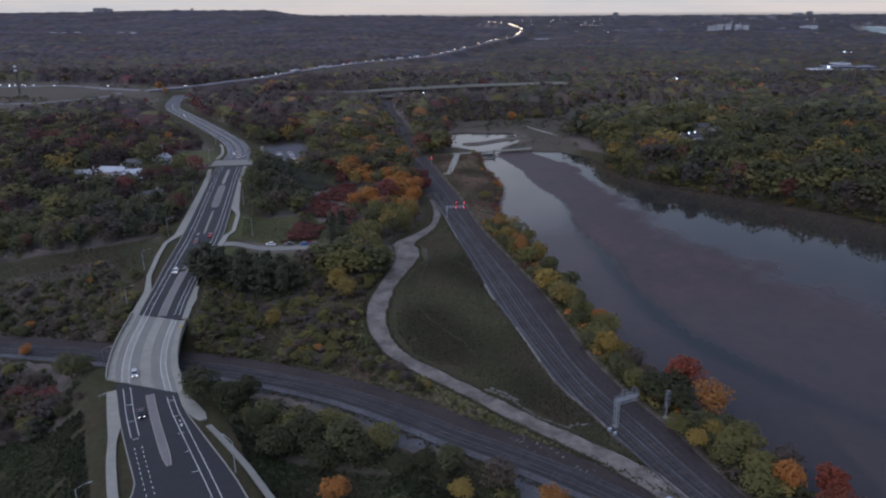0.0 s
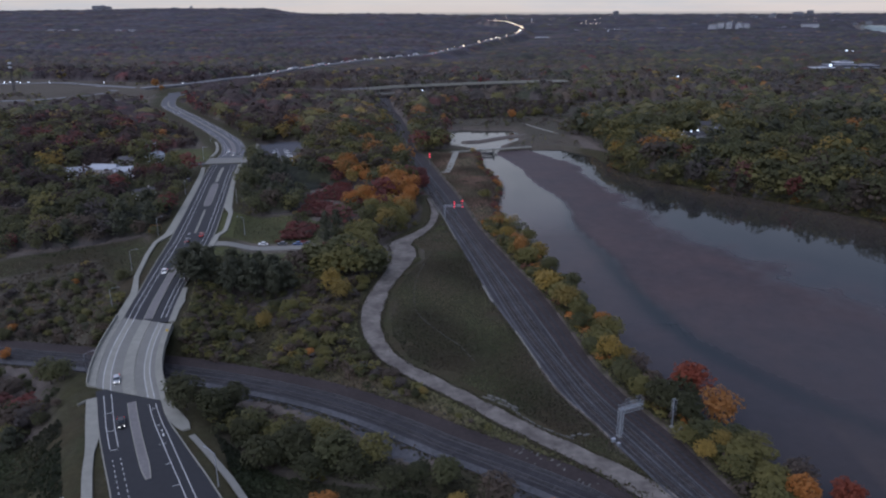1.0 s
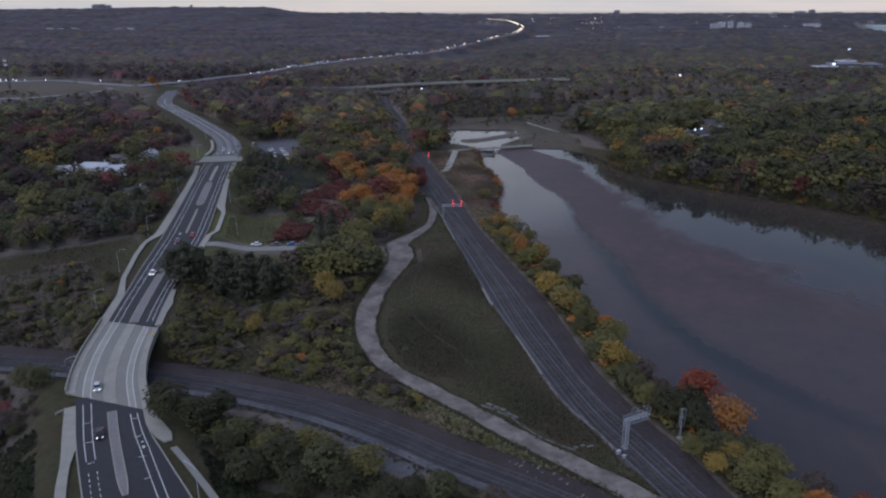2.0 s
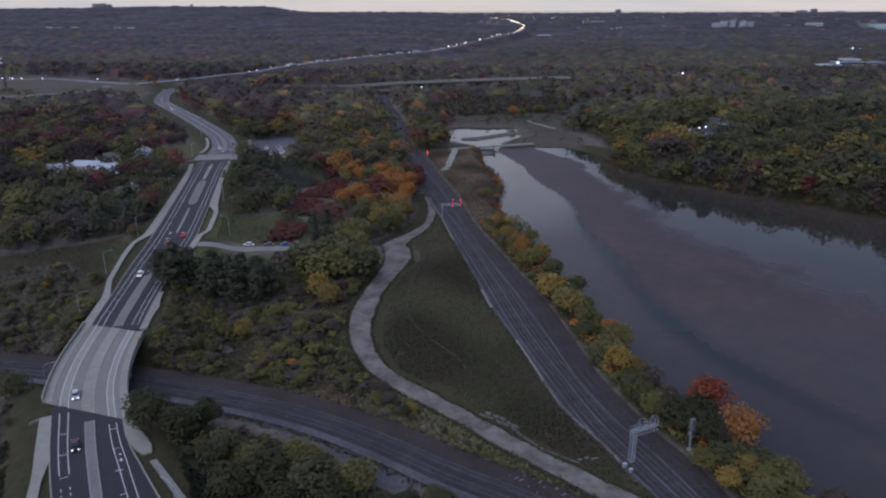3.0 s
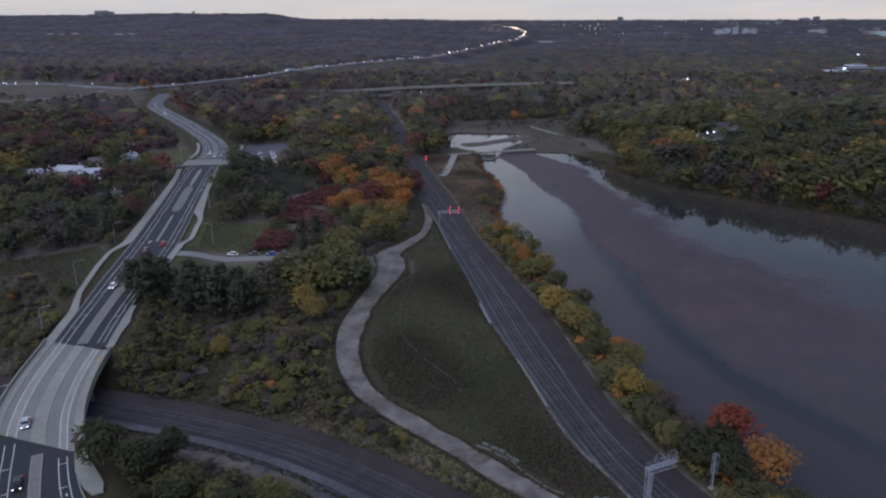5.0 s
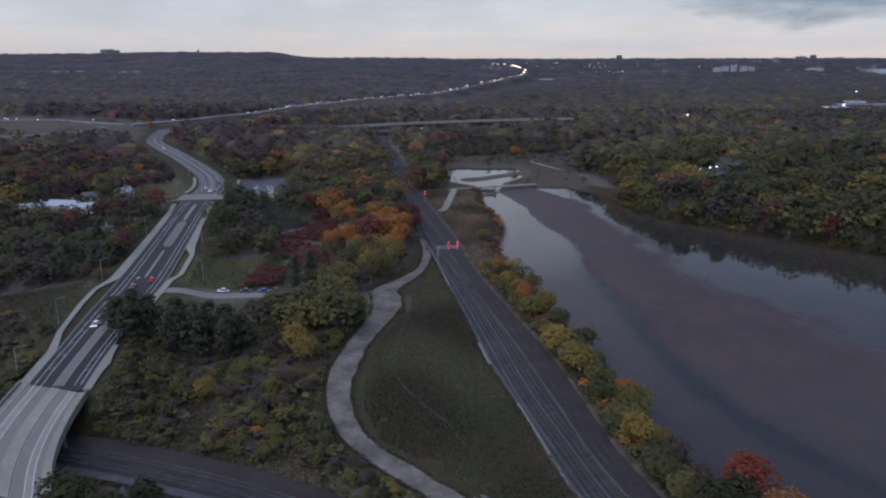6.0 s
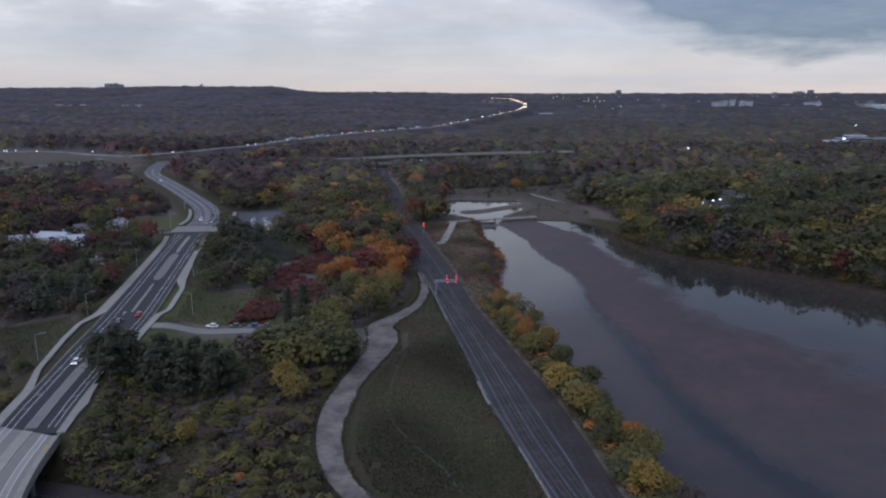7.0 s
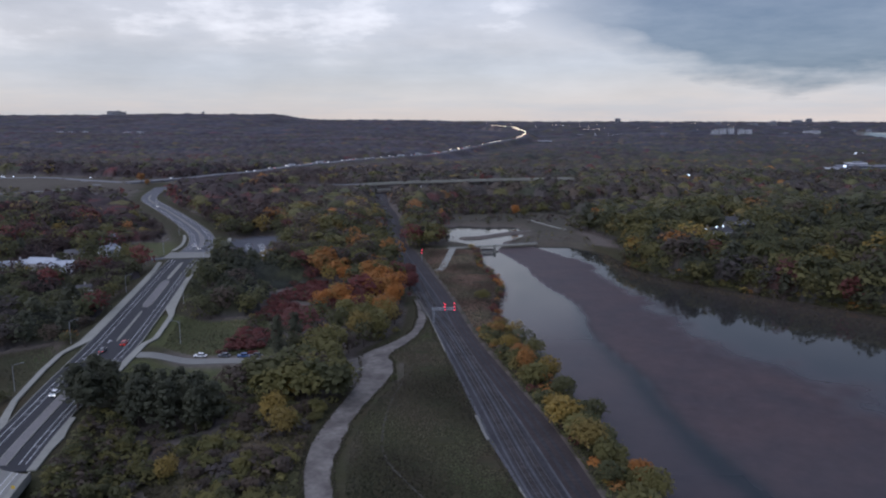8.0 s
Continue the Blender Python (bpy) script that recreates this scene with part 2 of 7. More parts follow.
col = mix_color(nt, 1.0, col, ramp(nt, grain, [(0.25, 0.7), (0.75, 1.3)]), "MULTIPLY")
p = node(nt, "ShaderNodeBsdfPrincipled", Roughness=0.95)
p.inputs["Specular IOR Level"].default_value = 0.15
nt.links.new(col, p.inputs["Base Color"])
b = node(nt, "ShaderNodeBump", Strength=0.6, Distance=0.5)
nt.links.new(grain, b.inputs["Height"])
nt.links.new(b.outputs[0], p.inputs["Normal"])
nt.links.new(p.outputs[0], nt.nodes.new("ShaderNodeOutputMaterial").inputs[0])

# shallow murky water over mud
water_mat = bpy.data.materials.new("shallow_water")
nt = tree_of(water_mat)
pos = nt.nodes.new("ShaderNodeNewGeometry").outputs["Position"]
bed = nt.nodes.new("ShaderNodeAttribute")
bed.attribute_name = "bed"
bsep = nt.nodes.new("ShaderNodeSeparateColor")
nt.links.new(bed.outputs["Color"], bsep.inputs[0])
blot = noise_of(nt, pos, 0.045, 6.0, 0.6)
fleck = noise_of(nt, pos, 0.22, 6.0, 0.65)
mud = mix_color(nt, ramp(nt, blot, [(0.35, 0.0), (0.65, 1.0)]), (0.078, 0.057, 0.058), (0.060, 0.049, 0.053))
mud = mix_color(nt, 1.0, mud, ramp(nt, fleck, [(0.25, 0.82), (0.75, 1.15)]), "MULTIPLY")
clear = mix_color(nt, ramp(nt, blot, [(0.35, 0.0), (0.65, 1.0)]), (0.021, 0.023, 0.021), (0.027, 0.027, 0.025))
clear = mix_color(nt, bsep.outputs[2], clear, (0.052, 0.043, 0.034))
col = mix_color(nt, bsep.outputs[0], clear, mud)
col = mix_color(nt, bsep.outputs[1], col, (0.016, 0.023, 0.025))
p = node(nt, "ShaderNodeBsdfPrincipled", Roughness=0.06, IOR=1.33)
nt.links.new(col, p.inputs["Base Color"])
wet = math_node(nt, "MULTIPLY", bsep.outputs[0], bsep.outputs[0])
nt.links.new(math_node(nt, "ADD", math_node(nt, "MULTIPLY", wet, 0.5), 0.04), p.inputs["Roughness"])
nt.links.new(math_node(nt, "SUBTRACT", 0.5, math_node(nt, "MULTIPLY", wet, 0.36)), p.inputs["Specular IOR Level"])
ripple = noise_of(nt, pos, 0.9, 3.0)
b = node(nt, "ShaderNodeBump", Strength=0.05, Distance=0.1)
nt.links.new(ripple, b.inputs["Height"])
nt.links.new(b.outputs[0], p.inputs["Normal"])
nt.links.new(p.outputs[0], nt.nodes.new("ShaderNodeOutputMaterial").inputs[0])
# ---- the plan: lines and areas, metres ----
def spline(points, step=3.0):
    """A smooth line through the points (x, y, z), sampled about every step metres."""
    p = np.array([q if len(q) == 3 else (*q, 0.0) for q in points], float)
    p = np.vstack([2 * p[0] - p[1], p, 2 * p[-1] - p[-2]])
    out = []
    for i in range(1, len(p) - 2):
        n = max(1, int(np.linalg.norm(p[i + 1] - p[i]) / step))
        t = (np.arange(n) / n)[:, None]
        a, b, c, d = p[i - 1:i + 3]
        out.append(0.5 * (2 * b + (c - a) * t + (2 * a - 5 * b + 4 * c - d) * t ** 2 + (3 * b - a - 3 * c + d) * t ** 3))
    return np.vstack([*out, p[-2:-1]])


def near_line(xy, line):
    """Distance from each point to the line, and the line's height and y there."""
    best = np.full(len(xy), 1e9)
    z, yy = np.zeros(len(xy)), np.zeros(len(xy))
    coarse = line[::3] if len(line) > 60 else line
    if len(line) > 60 and (len(line) - 1) % 3:
        coarse = np.vstack([coarse, line[-1:]])
    for a, b in zip(coarse[:-1], coarse[1:]):
        ab = b - a
        t = np.clip(((xy - a[:2]) @ ab[:2]) / max(ab[:2] @ ab[:2], 1e-9), 0, 1)
        q = a + t[:, None] * ab
        d = np.hypot(xy[:, 0] - q[:, 0], xy[:, 1] - q[:, 1])
        hit = d < best
        best[hit], z[hit], yy[hit] = d[hit], q[hit, 2], q[hit, 1]
    return best, z, yy


def inside(xy, poly):
    poly = np.array(poly, float)
    x, y = xy[:, 0], xy[:, 1]
    res = np.zeros(len(xy), bool)
    for (x1, y1), (x2, y2) in zip(poly, np.roll(poly, -1, 0)):
        cross = ((y1 > y) != (y2 > y)) & (x < (x2 - x1) * (y - y1) / ((y2 - y1) or 1e-9) + x1)
        res ^= cross
    return res


def border(xy, poly):
    ring = np.array([*poly, poly[0]], float)
    return near_line(xy, np.column_stack([ring, np.zeros(len(ring))]))[0]


def smooth(v):
    v = np.clip(v, 0, 1)
    return v * v * (3 - 2 * v)


ROAD = spline([(-25, 50, 5.5), (-38, 72, 6), (-50, 92, 6.4), (-61.2, 110.9, 6.8), (-67.9, 122.4, 7), (-74.5, 133.9, 7), (-81, 145.7, 7),
               (-87, 157.5, 7), (-92, 167.4, 7), (-96.1, 178.2, 7), (-99.7, 191, 7), (-103.2, 208.2, 7), (-106, 222, 7.2), (-110.4, 248, 7.8),
               (-114.7, 275, 8.3), (-119.4, 301, 8.4), (-131.5, 357, 8.7), (-145.6, 420.9, 9.1), (-153.2, 461, 9.4), (-159, 497, 9.5),
               (-175.2, 540, 9.5), (-203, 590, 9.5), (-244, 658, 9.5), (-277, 710, 9.5), (-306, 758, 9.5), (-326, 812, 9.5),
               (-338, 858, 10), (-351, 894, 11)])
RAMP_EAST = spline([(-336, 858, 9.5), (-311, 875, 9.8), (-285, 887, 10), (-250, 895, 10.5), (-180, 900, 11.5), (-109.5, 905, 12.5)], 6)
VIADUCT = spline([(-109.5, 905, 12.5), (-73, 927, 13), (-3, 958, 13), (71.5, 983, 13), (157, 1003, 13)], 6)
RAMP_WEST = spline([(-351, 894, 11), (-387, 913, 12), (-443, 941, 12), (-492, 966, 12), (-546, 992, 12.5), (-590, 990, 12), (-660, 975, 12), (-900, 960, 11)], 8)
RAMP_LOW = spline([(-351, 894, 11), (-400, 905, 10), (-432, 897, 9), (-443, 869, 9), (-458, 847, 9), (-479, 825, 9), (-520, 813, 8.5), (-800, 790, 8)], 8)
HIGHWAY = spline([(-392, 896, 13.5), (-369, 921, 14), (-341, 963, 14), (-318, 1009, 15), (-291, 1050, 15), (-260, 1162, 16), (-223, 1256, 16), (-180, 1364, 16.5),
                  (-125, 1443, 17), (-63, 1535, 17.5), (-18, 1677, 18.5), (52, 1945, 21.5), (147, 2293, 27), (206, 2485, 30), (259, 2802, 36),
                  (280, 3000, 41), (275, 3190, 46), (255, 3589, 55), (150, 4000, 62)], 20)
TRACK_A = spline([(70, 95, .3), (55, 122, .3), (42.8, 152, .3), (37, 168, .3), (31.4, 190, .3), (24, 222, .3), (15.8, 268.6, .3), (8, 310, .3),
                  (0.7, 346, .3), (-8.4, 384, .3), (-17.7, 435, .3), (-26, 480, .3), (-36, 540, .4), (-47, 610, .6), (-58, 680, .8), (-76, 812, 1), (-92, 930, 1)])
BED_LEFT = spline([(62, 100), (52.5, 121), (47.2, 132), (41, 147), (37.4, 157), (33.2, 165.7), (30, 174), (26.6, 188), (21.9, 210), (14.8, 240), (12.6, 252.4),
                   (7.6, 281), (1, 317.7), (-7.1, 364.5), (-12, 392), (-22, 440), (-32, 490), (-40.8, 530), (-52, 610), (-62, 675), (-84, 824), (-98, 930)])
BED_RIGHT = spline([(75, 100), (66, 121), (60.8, 136.8), (57, 149.6), (51.4, 162.7), (46.6, 177.6), (42.6, 192.7), (39, 217), (34, 247), (24.2, 288),
                    (11.8, 342.3), (2.0, 402.8), (-8.5, 455), (-22.5, 525), (-33, 565), (-44, 675), (-68, 799), (-84, 930)])
LEFT_RAIL = spline([(-220, 204, 0), (-156, 197.5, 0), (-134.9, 194.6, 0), (-118, 191.6, 0), (-87, 185, 0), (-63.6, 178.6, 0), (-41, 170.4, 0), (-24.4, 161.8, 0),
                    (-10, 152.5, 0), (-2, 146.8, 0), (9.7, 139.6, 0), (20.6, 132.6, 0), (31.8, 124.5, 0), (46, 112, 0), (62, 96, 0)])
PATH_MID = spline([(-14.5, 398, 0), (-11.4, 380, 0), (-10.8, 362, 0), (-12, 345, 0), (-17, 330, 0), (-25.5, 312, 0), (-23.5, 300, 0), (-23, 288, 0),
                   (-26, 272, 0), (-29.3, 252, 0), (-30.6, 233, 0), (-28.8, 215, 0), (-24, 200, 0), (-16, 188, 0), (-6, 178, 0), (4, 168.6, 0),
                   (13, 159, 0), (22, 150.5, 0), (30.5, 143, 0), (38, 135.5, 0), (46, 127, 0), (55, 115, 0), (66, 98, 0)])
PATH_HALF = np.interp(np.arange(len(PATH_MID)), np.linspace(0, len(PATH_MID) - 1, 23),
                      [2.0, 2.2, 2.2, 2.0, 2.0, 3.0, 5.2, 5.6, 4.4, 3.6, 3.6, 3.8, 3.4, 3.0, 2.9, 2.9, 2.8, 2.8, 2.9, 3.2, 4.0, 5, 5])
PATH_WEST = PATH_HALF + 0.25 * np.exp(-((PATH_MID[:, 1] - 232) / 34) ** 2)
PATH_HALF = PATH_HALF + 0.25 * np.sin(np.arange(len(PATH_HALF)) * 1.7) + 0.2 * np.sin(np.arange(len(PATH_HALF)) * 0.63 + 1)
DRIVE = spline([(-108, 286, 7), (-98, 287.5, 5.6), (-87, 289, 5), (-72, 290.5, 5), (-57, 291, 5)])
BANK_PATH = spline([(10, 600, -1.2), (22, 604, -1.2), (49, 627, -1.2), (76, 640, -1.2), (100, 650, 0)])

SIDE_LINE = spline([(-158, 458, 9.2), (-190, 449, 8.6), (-220, 446, 8.4), (-260, 440, 8.4)])

LAKE = [(20.7, 556), (20.7, 527), (21, 494), (28, 463), (31, 440), (28.7, 419), (25, 399), (25.3, 376), (27, 361), (29.5, 346), (34, 325),
        (42, 285), (48, 255), (52, 228), (56, 200), (62, 178), (71, 158), (76, 142), (83, 125), (95, 98), (110, 60), (118, -60), (440, -60), (440, 170),
        (330, 262), (232, 353), (219, 368), (209, 379.5), (198, 391), (186, 401.5), (173, 414), (160, 426), (147, 441), (132, 455), (119, 471), (113, 500), (108, 539), (97, 552),
        (86, 566), (56, 566), (36, 556)]
POND = [(-7.5, 588), (-10, 655), (8, 668), (30, 662), (54, 664), (62, 640), (56, 612), (40, 585), (36, 558), (20.7, 560), (14, 575)]
FIELD = [(-9, 366), (-8, 345), (-13, 329), (-21, 312), (-14, 302), (-13, 290), (-18, 276), (-22, 259), (-24, 241), (-23, 224), (-21, 210), (-15, 195), (-6, 186),
         (6, 175), (17, 163), (28, 152), (40, 140), (40, 150), (29, 174), (26, 187), (22, 213), (14, 252), (1, 318), (-7, 362)]
LAWN_A = [(-108, 297), (-118, 336), (-94, 341), (-78, 349), (-68, 332), (-60, 300), (-84, 296)]
LAWN_B = [(-106, 264), (-106, 282), (-57, 285), (-56, 270), (-70, 263), (-90, 262)]
LEFT_FIELD = [(-205, 262), (-190, 278), (-169, 290), (-146, 306), (-133, 285), (-127, 256), (-131, 243), (-142, 258), (-154, 273), (-163, 268), (-176, 258), (-200, 240)]
SIDE_LAWN = [(-206, 478), (-208, 512), (-186, 516), (-172, 490), (-167, 468), (-192, 456)]
SOUTH_LAWN = [(-66, 146), (-36, 128), (-30, 90), (-46, 60), (-60, 100), (-74, 130)]
WEST_LAWN = [(-84, 150), (-100, 150), (-140, 130), (-140, 60), (-60, 60), (-70, 120)]
INTERCHANGE = [(-900, 640), (-560, 680), (-440, 690), (-385, 760), (-358, 830), (-345, 880), (-345, 930), (-400, 985), (-600, 1040), (-900, 1040)]
MARSH = [(56, 666), (63, 640), (58, 612), (98, 622), (112, 645), (128, 700), (185, 765), (272, 815), (290, 850), (195, 848), (146, 826), (98, 835), (28, 850), (-16, 790), (-14, 672), (8, 672), (30, 666)]
MARSH_NORTH = [(-26, 690), (-24, 790), (24, 860), (98, 848), (146, 830), (128, 790), (96, 742), (52, 716), (8, 708)]
SOUTH_MEADOW = [(-54, 136), (-30, 130), (-8, 127), (6, 114), (0, 90), (-48, 90), (-52, 118)]
RED_SCRUB = [(-82, 297), (-69, 297), (-68, 326), (-57, 358), (-47, 395), (-52, 424), (-72, 420), (-83, 383), (-81, 340)]
RUST = [(16, 350), (22, 352), (22, 395), (27, 430), (27, 445), (17, 490), (16, 540), (-17, 545), (-21, 530), (-6.5, 455), (4, 402), (12.5, 350)]
POND_FRONT = [(-6, 548), (104, 548), (104, 600), (92, 640), (60, 606), (36, 560), (14, 578), (-6, 596)]
SCRUB = [(-96, 198), (-70, 189.5), (-45, 181.5), (-25, 172), (-8, 161), (5, 152.5), (20, 143), (33, 134), (40, 128), (36, 137), (22, 150), (5, 166), (-8, 178), (-18, 187), (-28, 200), (-34, 215), (-37, 240), (-36, 262), (-52, 262), (-60, 218), (-92, 218)]
SCRUB_WEST = [(-230, 214), (-150, 207), (-112, 201), (-116, 232), (-130, 242), (-141, 257), (-154, 272), (-163, 267), (-176, 257), (-200, 238), (-230, 240)]
SCRUB_SOUTH = [(-70, 168), (-50, 161), (-30, 154), (-19, 142), (-10, 137), (0, 139), (14, 131), (30, 117), (40, 104), (20, 96), (0, 96), (-8, 126), (-40, 136), (-68, 150)]
MILL = [(590, 1170), (790, 1190), (790, 1330), (590, 1320)]
FAR_SHORE = [(1480, 2480), (1900, 2480), (2600, 3400), (2600, 3740), (1950, 3740), (1590, 2950)]
YARD = [(-36, 306), (-28, 318), (-24, 300), (-27, 278), (-37, 280), (-42, 290)]


def hills(xy):
    """Height of the land without roads, rails and water."""
    x, y = xy[:, 0], xy[:, 1]
    z = 4.6 * smooth((-36 - x) / 55) * smooth((y - 205) / 70)
    z += 3.5 * smooth((-130 - x) / 80) * smooth((y - 330) / 120)
    z += 4.0 * smooth((y - 600) / 400)
    shore_x = np.interp(y, [170, 262, 353, 391, 414, 441, 471, 539, 566], [440, 330, 232, 198, 173, 147, 119, 108, 100])
    z += 9.5 * smooth((x - shore_x) / 110) * smooth((700 - y) / 100 + 0.4)
    z += np.where(y > 1300, 68 * (np.maximum(y - 1300, 0) / 3600) ** 1.5, 0)
    scarp = smooth((y - 3300) / 1300) * (smooth((-930 - x) / 330))
    z += scarp * (38 - 14 * smooth((-1700 - x) / 1600))
    z += np.sin(x * 0.021 + 1.3) * np.cos(y * 0.017) * 1.2 * smooth((y - 420) / 300)
    z += np.sin(x * 0.0062 + 0.5) * np.sin(y * 0.0043 + 1.0) * 7 * smooth((y - 1500) / 1200)
    return z


def land(xy):
    z = hills(xy)

    def press(z, line, half, blend, drop=0.0):
        d, zl, _ = near_line(xy, line)
        w = 1 - smooth((d - half) / blend)
        return z * (1 - w) + (zl - drop) * w

    z = press(z, DRIVE, 5, 6, 0.25)
    z = press(z, SIDE_LINE, 5, 8, 0.25)
    z = press(z, ROAD, 13, 16, 0.45)
    z = press(z, RAMP_EAST, 8, 15, 0.4)
    for line in (RAMP_WEST, RAMP_LOW):
        z = press(z, line, 8, 14, 0.4)
    z = press(z, HIGHWAY, 20, 30, 0.5)
    z = press(z, TRACK_A, 9, 9, 0.45)
    z = press(z, LEFT_RAIL, 9, 9, 0.35)
    z = press(z, PATH_MID, 7, 6, 0.12)
    for poly in (LAKE, POND):
        d, inn = border(xy, poly), inside(xy, poly)
        bank = -2.35 + (z + 2.35) * smooth((d - 0.5) / 7.0)
        z = np.where(inn, -2.5 - np.minimum(1.6, 0.25 * d), np.minimum(z, np.where(d < 7.5, bank, z)))
    d, zl, _ = near_line(xy, BANK_PATH)
    w = 1 - smooth((d - 3) / 4)
    return np.where(w > 0, np.maximum(z, z * (1 - w) + (zl - 0.1) * w), z)


def land_at(x, y):
    return float(land(np.array([[x, y]], float))[0])


# ---- mesh helpers ----
def raw_mesh(name, verts, faces, material, smooth_faces=False, attr=None, normals=None):
    """A mesh from arrays: verts (n, 3), faces (m, 4) or (m, 3)."""
    verts, faces = np.asarray(verts, np.float32), np.asarray(faces, np.int32)
    me = bpy.data.meshes.new(name)
    k = faces.shape[1]
    me.vertices.add(len(verts))
    me.vertices.foreach_set("co", verts.ravel())
    me.loops.add(faces.size)
    me.loops.foreach_set("vertex_index", faces.ravel())
    me.polygons.add(len(faces))
    me.polygons.foreach_set("loop_start", np.arange(0, faces.size, k, dtype=np.int32))
    me.polygons.foreach_set("use_smooth", np.full(len(faces), smooth_faces))
    me.update(calc_edges=True)
    if attr is not None:
        key, values = attr
        a = me.attributes.new(key, "FLOAT_COLOR", "POINT")
        a.data.foreach_set("color", np.asarray(np.column_stack([values, np.ones(len(values))]), np.float32).ravel())
    if normals is not None:
        me.attributes.new("custom_normal", "FLOAT_VECTOR", "POINT").data.foreach_set("vector", np.asarray(normals, np.float32).ravel())
    me.materials.append(material)
    return me


def part(name, bm, material, parent=None, label="", soft=False):
    me = bpy.data.meshes.new(name)
    for f in bm.faces:
        f.smooth = soft
    bm.to_mesh(me)
    bm.free()
    me.materials.append(material)
    return hang(name, me, parent, label)


def hang(name, me, parent=None, label=""):
    ob = new(name, me)
    if parent is not None:
        ob.parent = parent
    if label:
        ob["label"] = label
    return ob


def box(bm, cx, cy, cz, sx, sy, sz, rz=0.0, bevel=0.0, tip=None):
    """A box from its base centre; tip scales the top."""
    made = bmesh.ops.create_cube(bm, size=1)["verts"]
    for v in made:
        k = tip if tip and v.co.z > 0 else 1
        v.co = Vector((v.co.x * sx * k, v.co.y * sy * k, (v.co.z + 0.5) * sz))
    bmesh.ops.transform(bm, matrix=pose(cx, cy, cz, 0, 0, rz), verts=made)
    if bevel:
        edges = {e for v in made for e in v.link_edges}
        bmesh.ops.bevel(bm, geom=list(edges), offset=bevel, segments=2, affect="EDGES")
    return bm


def rod(bm, a, b, r1, r2=None, n=8):
    """A tapered bar from a to b."""
    a, b = Vector(a), Vector(b)
    made = bmesh.ops.create_cone(bm, segments=n, radius1=r1, radius2=r1 if r2 is None else r2, depth=(b - a).length, cap_ends=True)["verts"]
    turn = (b - a).to_track_quat("Z", "Y").to_matrix().to_4x4()
    bmesh.ops.transform(bm, matrix=Matrix.Translation((a + b) / 2) @ turn, verts=made)
    return bm


def sides(line):
    d = np.gradient(line[:, :2], axis=0)
    d /= np.maximum(np.linalg.norm(d, axis=1, keepdims=True), 1e-9)
    return np.column_stack([d[:, 1], -d[:, 0]])


def ribbon(name, line, a, b, lift, material, parent=None, label="", thick=0.0, rows=None, follow=False, cross=1):
    """A strip along the line between the offsets a and b (right is plus), lift above it, with sides thick deep."""
    n = len(line)
    a, b = np.broadcast_to(a, n), np.broadcast_to(b, n)
    keep = np.arange(n) if rows is None else np.asarray(rows)
    right = sides(line)
    cols = []
    for k in range(cross + 1):
        off = a + (b - a) * k / cross
        p = np.column_stack([line[:, :2] + right * off[:, None], line[:, 2] + lift])[keep]
        if follow:
            p[:, 2] = land(p[:, :2]) + lift
        cols.append(p)
    m = len(keep)
    if thick:
        lo = [cols[0] - (0, 0, thick)], [cols[-1] - (0, 0, thick)]
        cols = lo[0] + cols + lo[1]
    v = np.vstack(cols)
    f = [(k * m + i, (k + 1) * m + i, (k + 1) * m + i + 1, k * m + i + 1) for k in range(len(cols) - 1) for i in range(m - 1)]
    if thick:
        last = len(cols) - 1
        f += [(0, m, (last - 1) * m, last * m), (m - 1, last * m + m - 1, (last - 1) * m + m - 1, 2 * m - 1)]
    f = np.array(f)[:, ::-1]
    return hang(name, raw_mesh(name, v, f, material), parent, label)


def between(line, y0, y1):
    return np.where((line[:, 1] >= y0) & (line[:, 1] <= y1))[0]


def sheet(name, poly, lift, material, parent=None, label="", step=3.0, jag=0.0):
    """A patch of surface lying on the land."""
    poly = np.array(poly, float)
    lo, hi = poly.min(0), poly.max(0)
    gx, gy = np.arange(lo[0], hi[0] + step, step), np.arange(lo[1], hi[1] + step, step)
    xx, yy = np.meshgrid(gx, gy)
    xy = np.column_stack([xx.ravel(), yy.ravel()])
    d = border(xy, poly) * np.where(inside(xy, poly), 1, -1)
    if jag:
        d += jag * np.sin(xy[:, 0] * 0.9 + 1) * np.cos(xy[:, 1] * 0.7)
    ok = d > -step * 0.5
    w = len(gx)
    idx = np.full(len(xy), -1)
    idx[ok] = np.arange(ok.sum())
    f = [(idx[i], idx[i + 1], idx[i + w + 1], idx[i + w]) for r in range(len(gy) - 1) for i in range(r * w, r * w + w - 1)
         if ok[i] and ok[i + 1] and ok[i + w] and ok[i + w + 1]]
    v = np.column_stack([xy[ok], land(xy[ok]) + lift])
    return hang(name, raw_mesh(name, v, np.array(f), material, True), parent, label)


# ---- ground ----
def steps(start, stop, first, grow):
    out, s = [start], first
    while out[-1] < stop:
        out.append(out[-1] + s)
        s *= grow
    return out


gx = np.array([-v for v in steps(160, 5200, 3.2, 1.045)][::-1] + list(np.arange(-157.5, 120, 2.5)) + steps(120, 5200, 3.2, 1.045))
gy = np.array([-400, -250, -120, -40, 10, 40] + list(np.arange(60, 420, 2.5)) + list(np.arange(420, 760, 4)) + steps(760, 4930, 6, 1.04))
xx, yy = np.meshgrid(gx, gy)
xy = np.column_stack([xx.ravel(), yy.ravel()])
z = land(xy)
w = len(gx)
i = (np.arange(len(gy) - 1)[:, None] * w + np.arange(w - 1)).ravel()
cover = np.zeros((len(xy), 3))


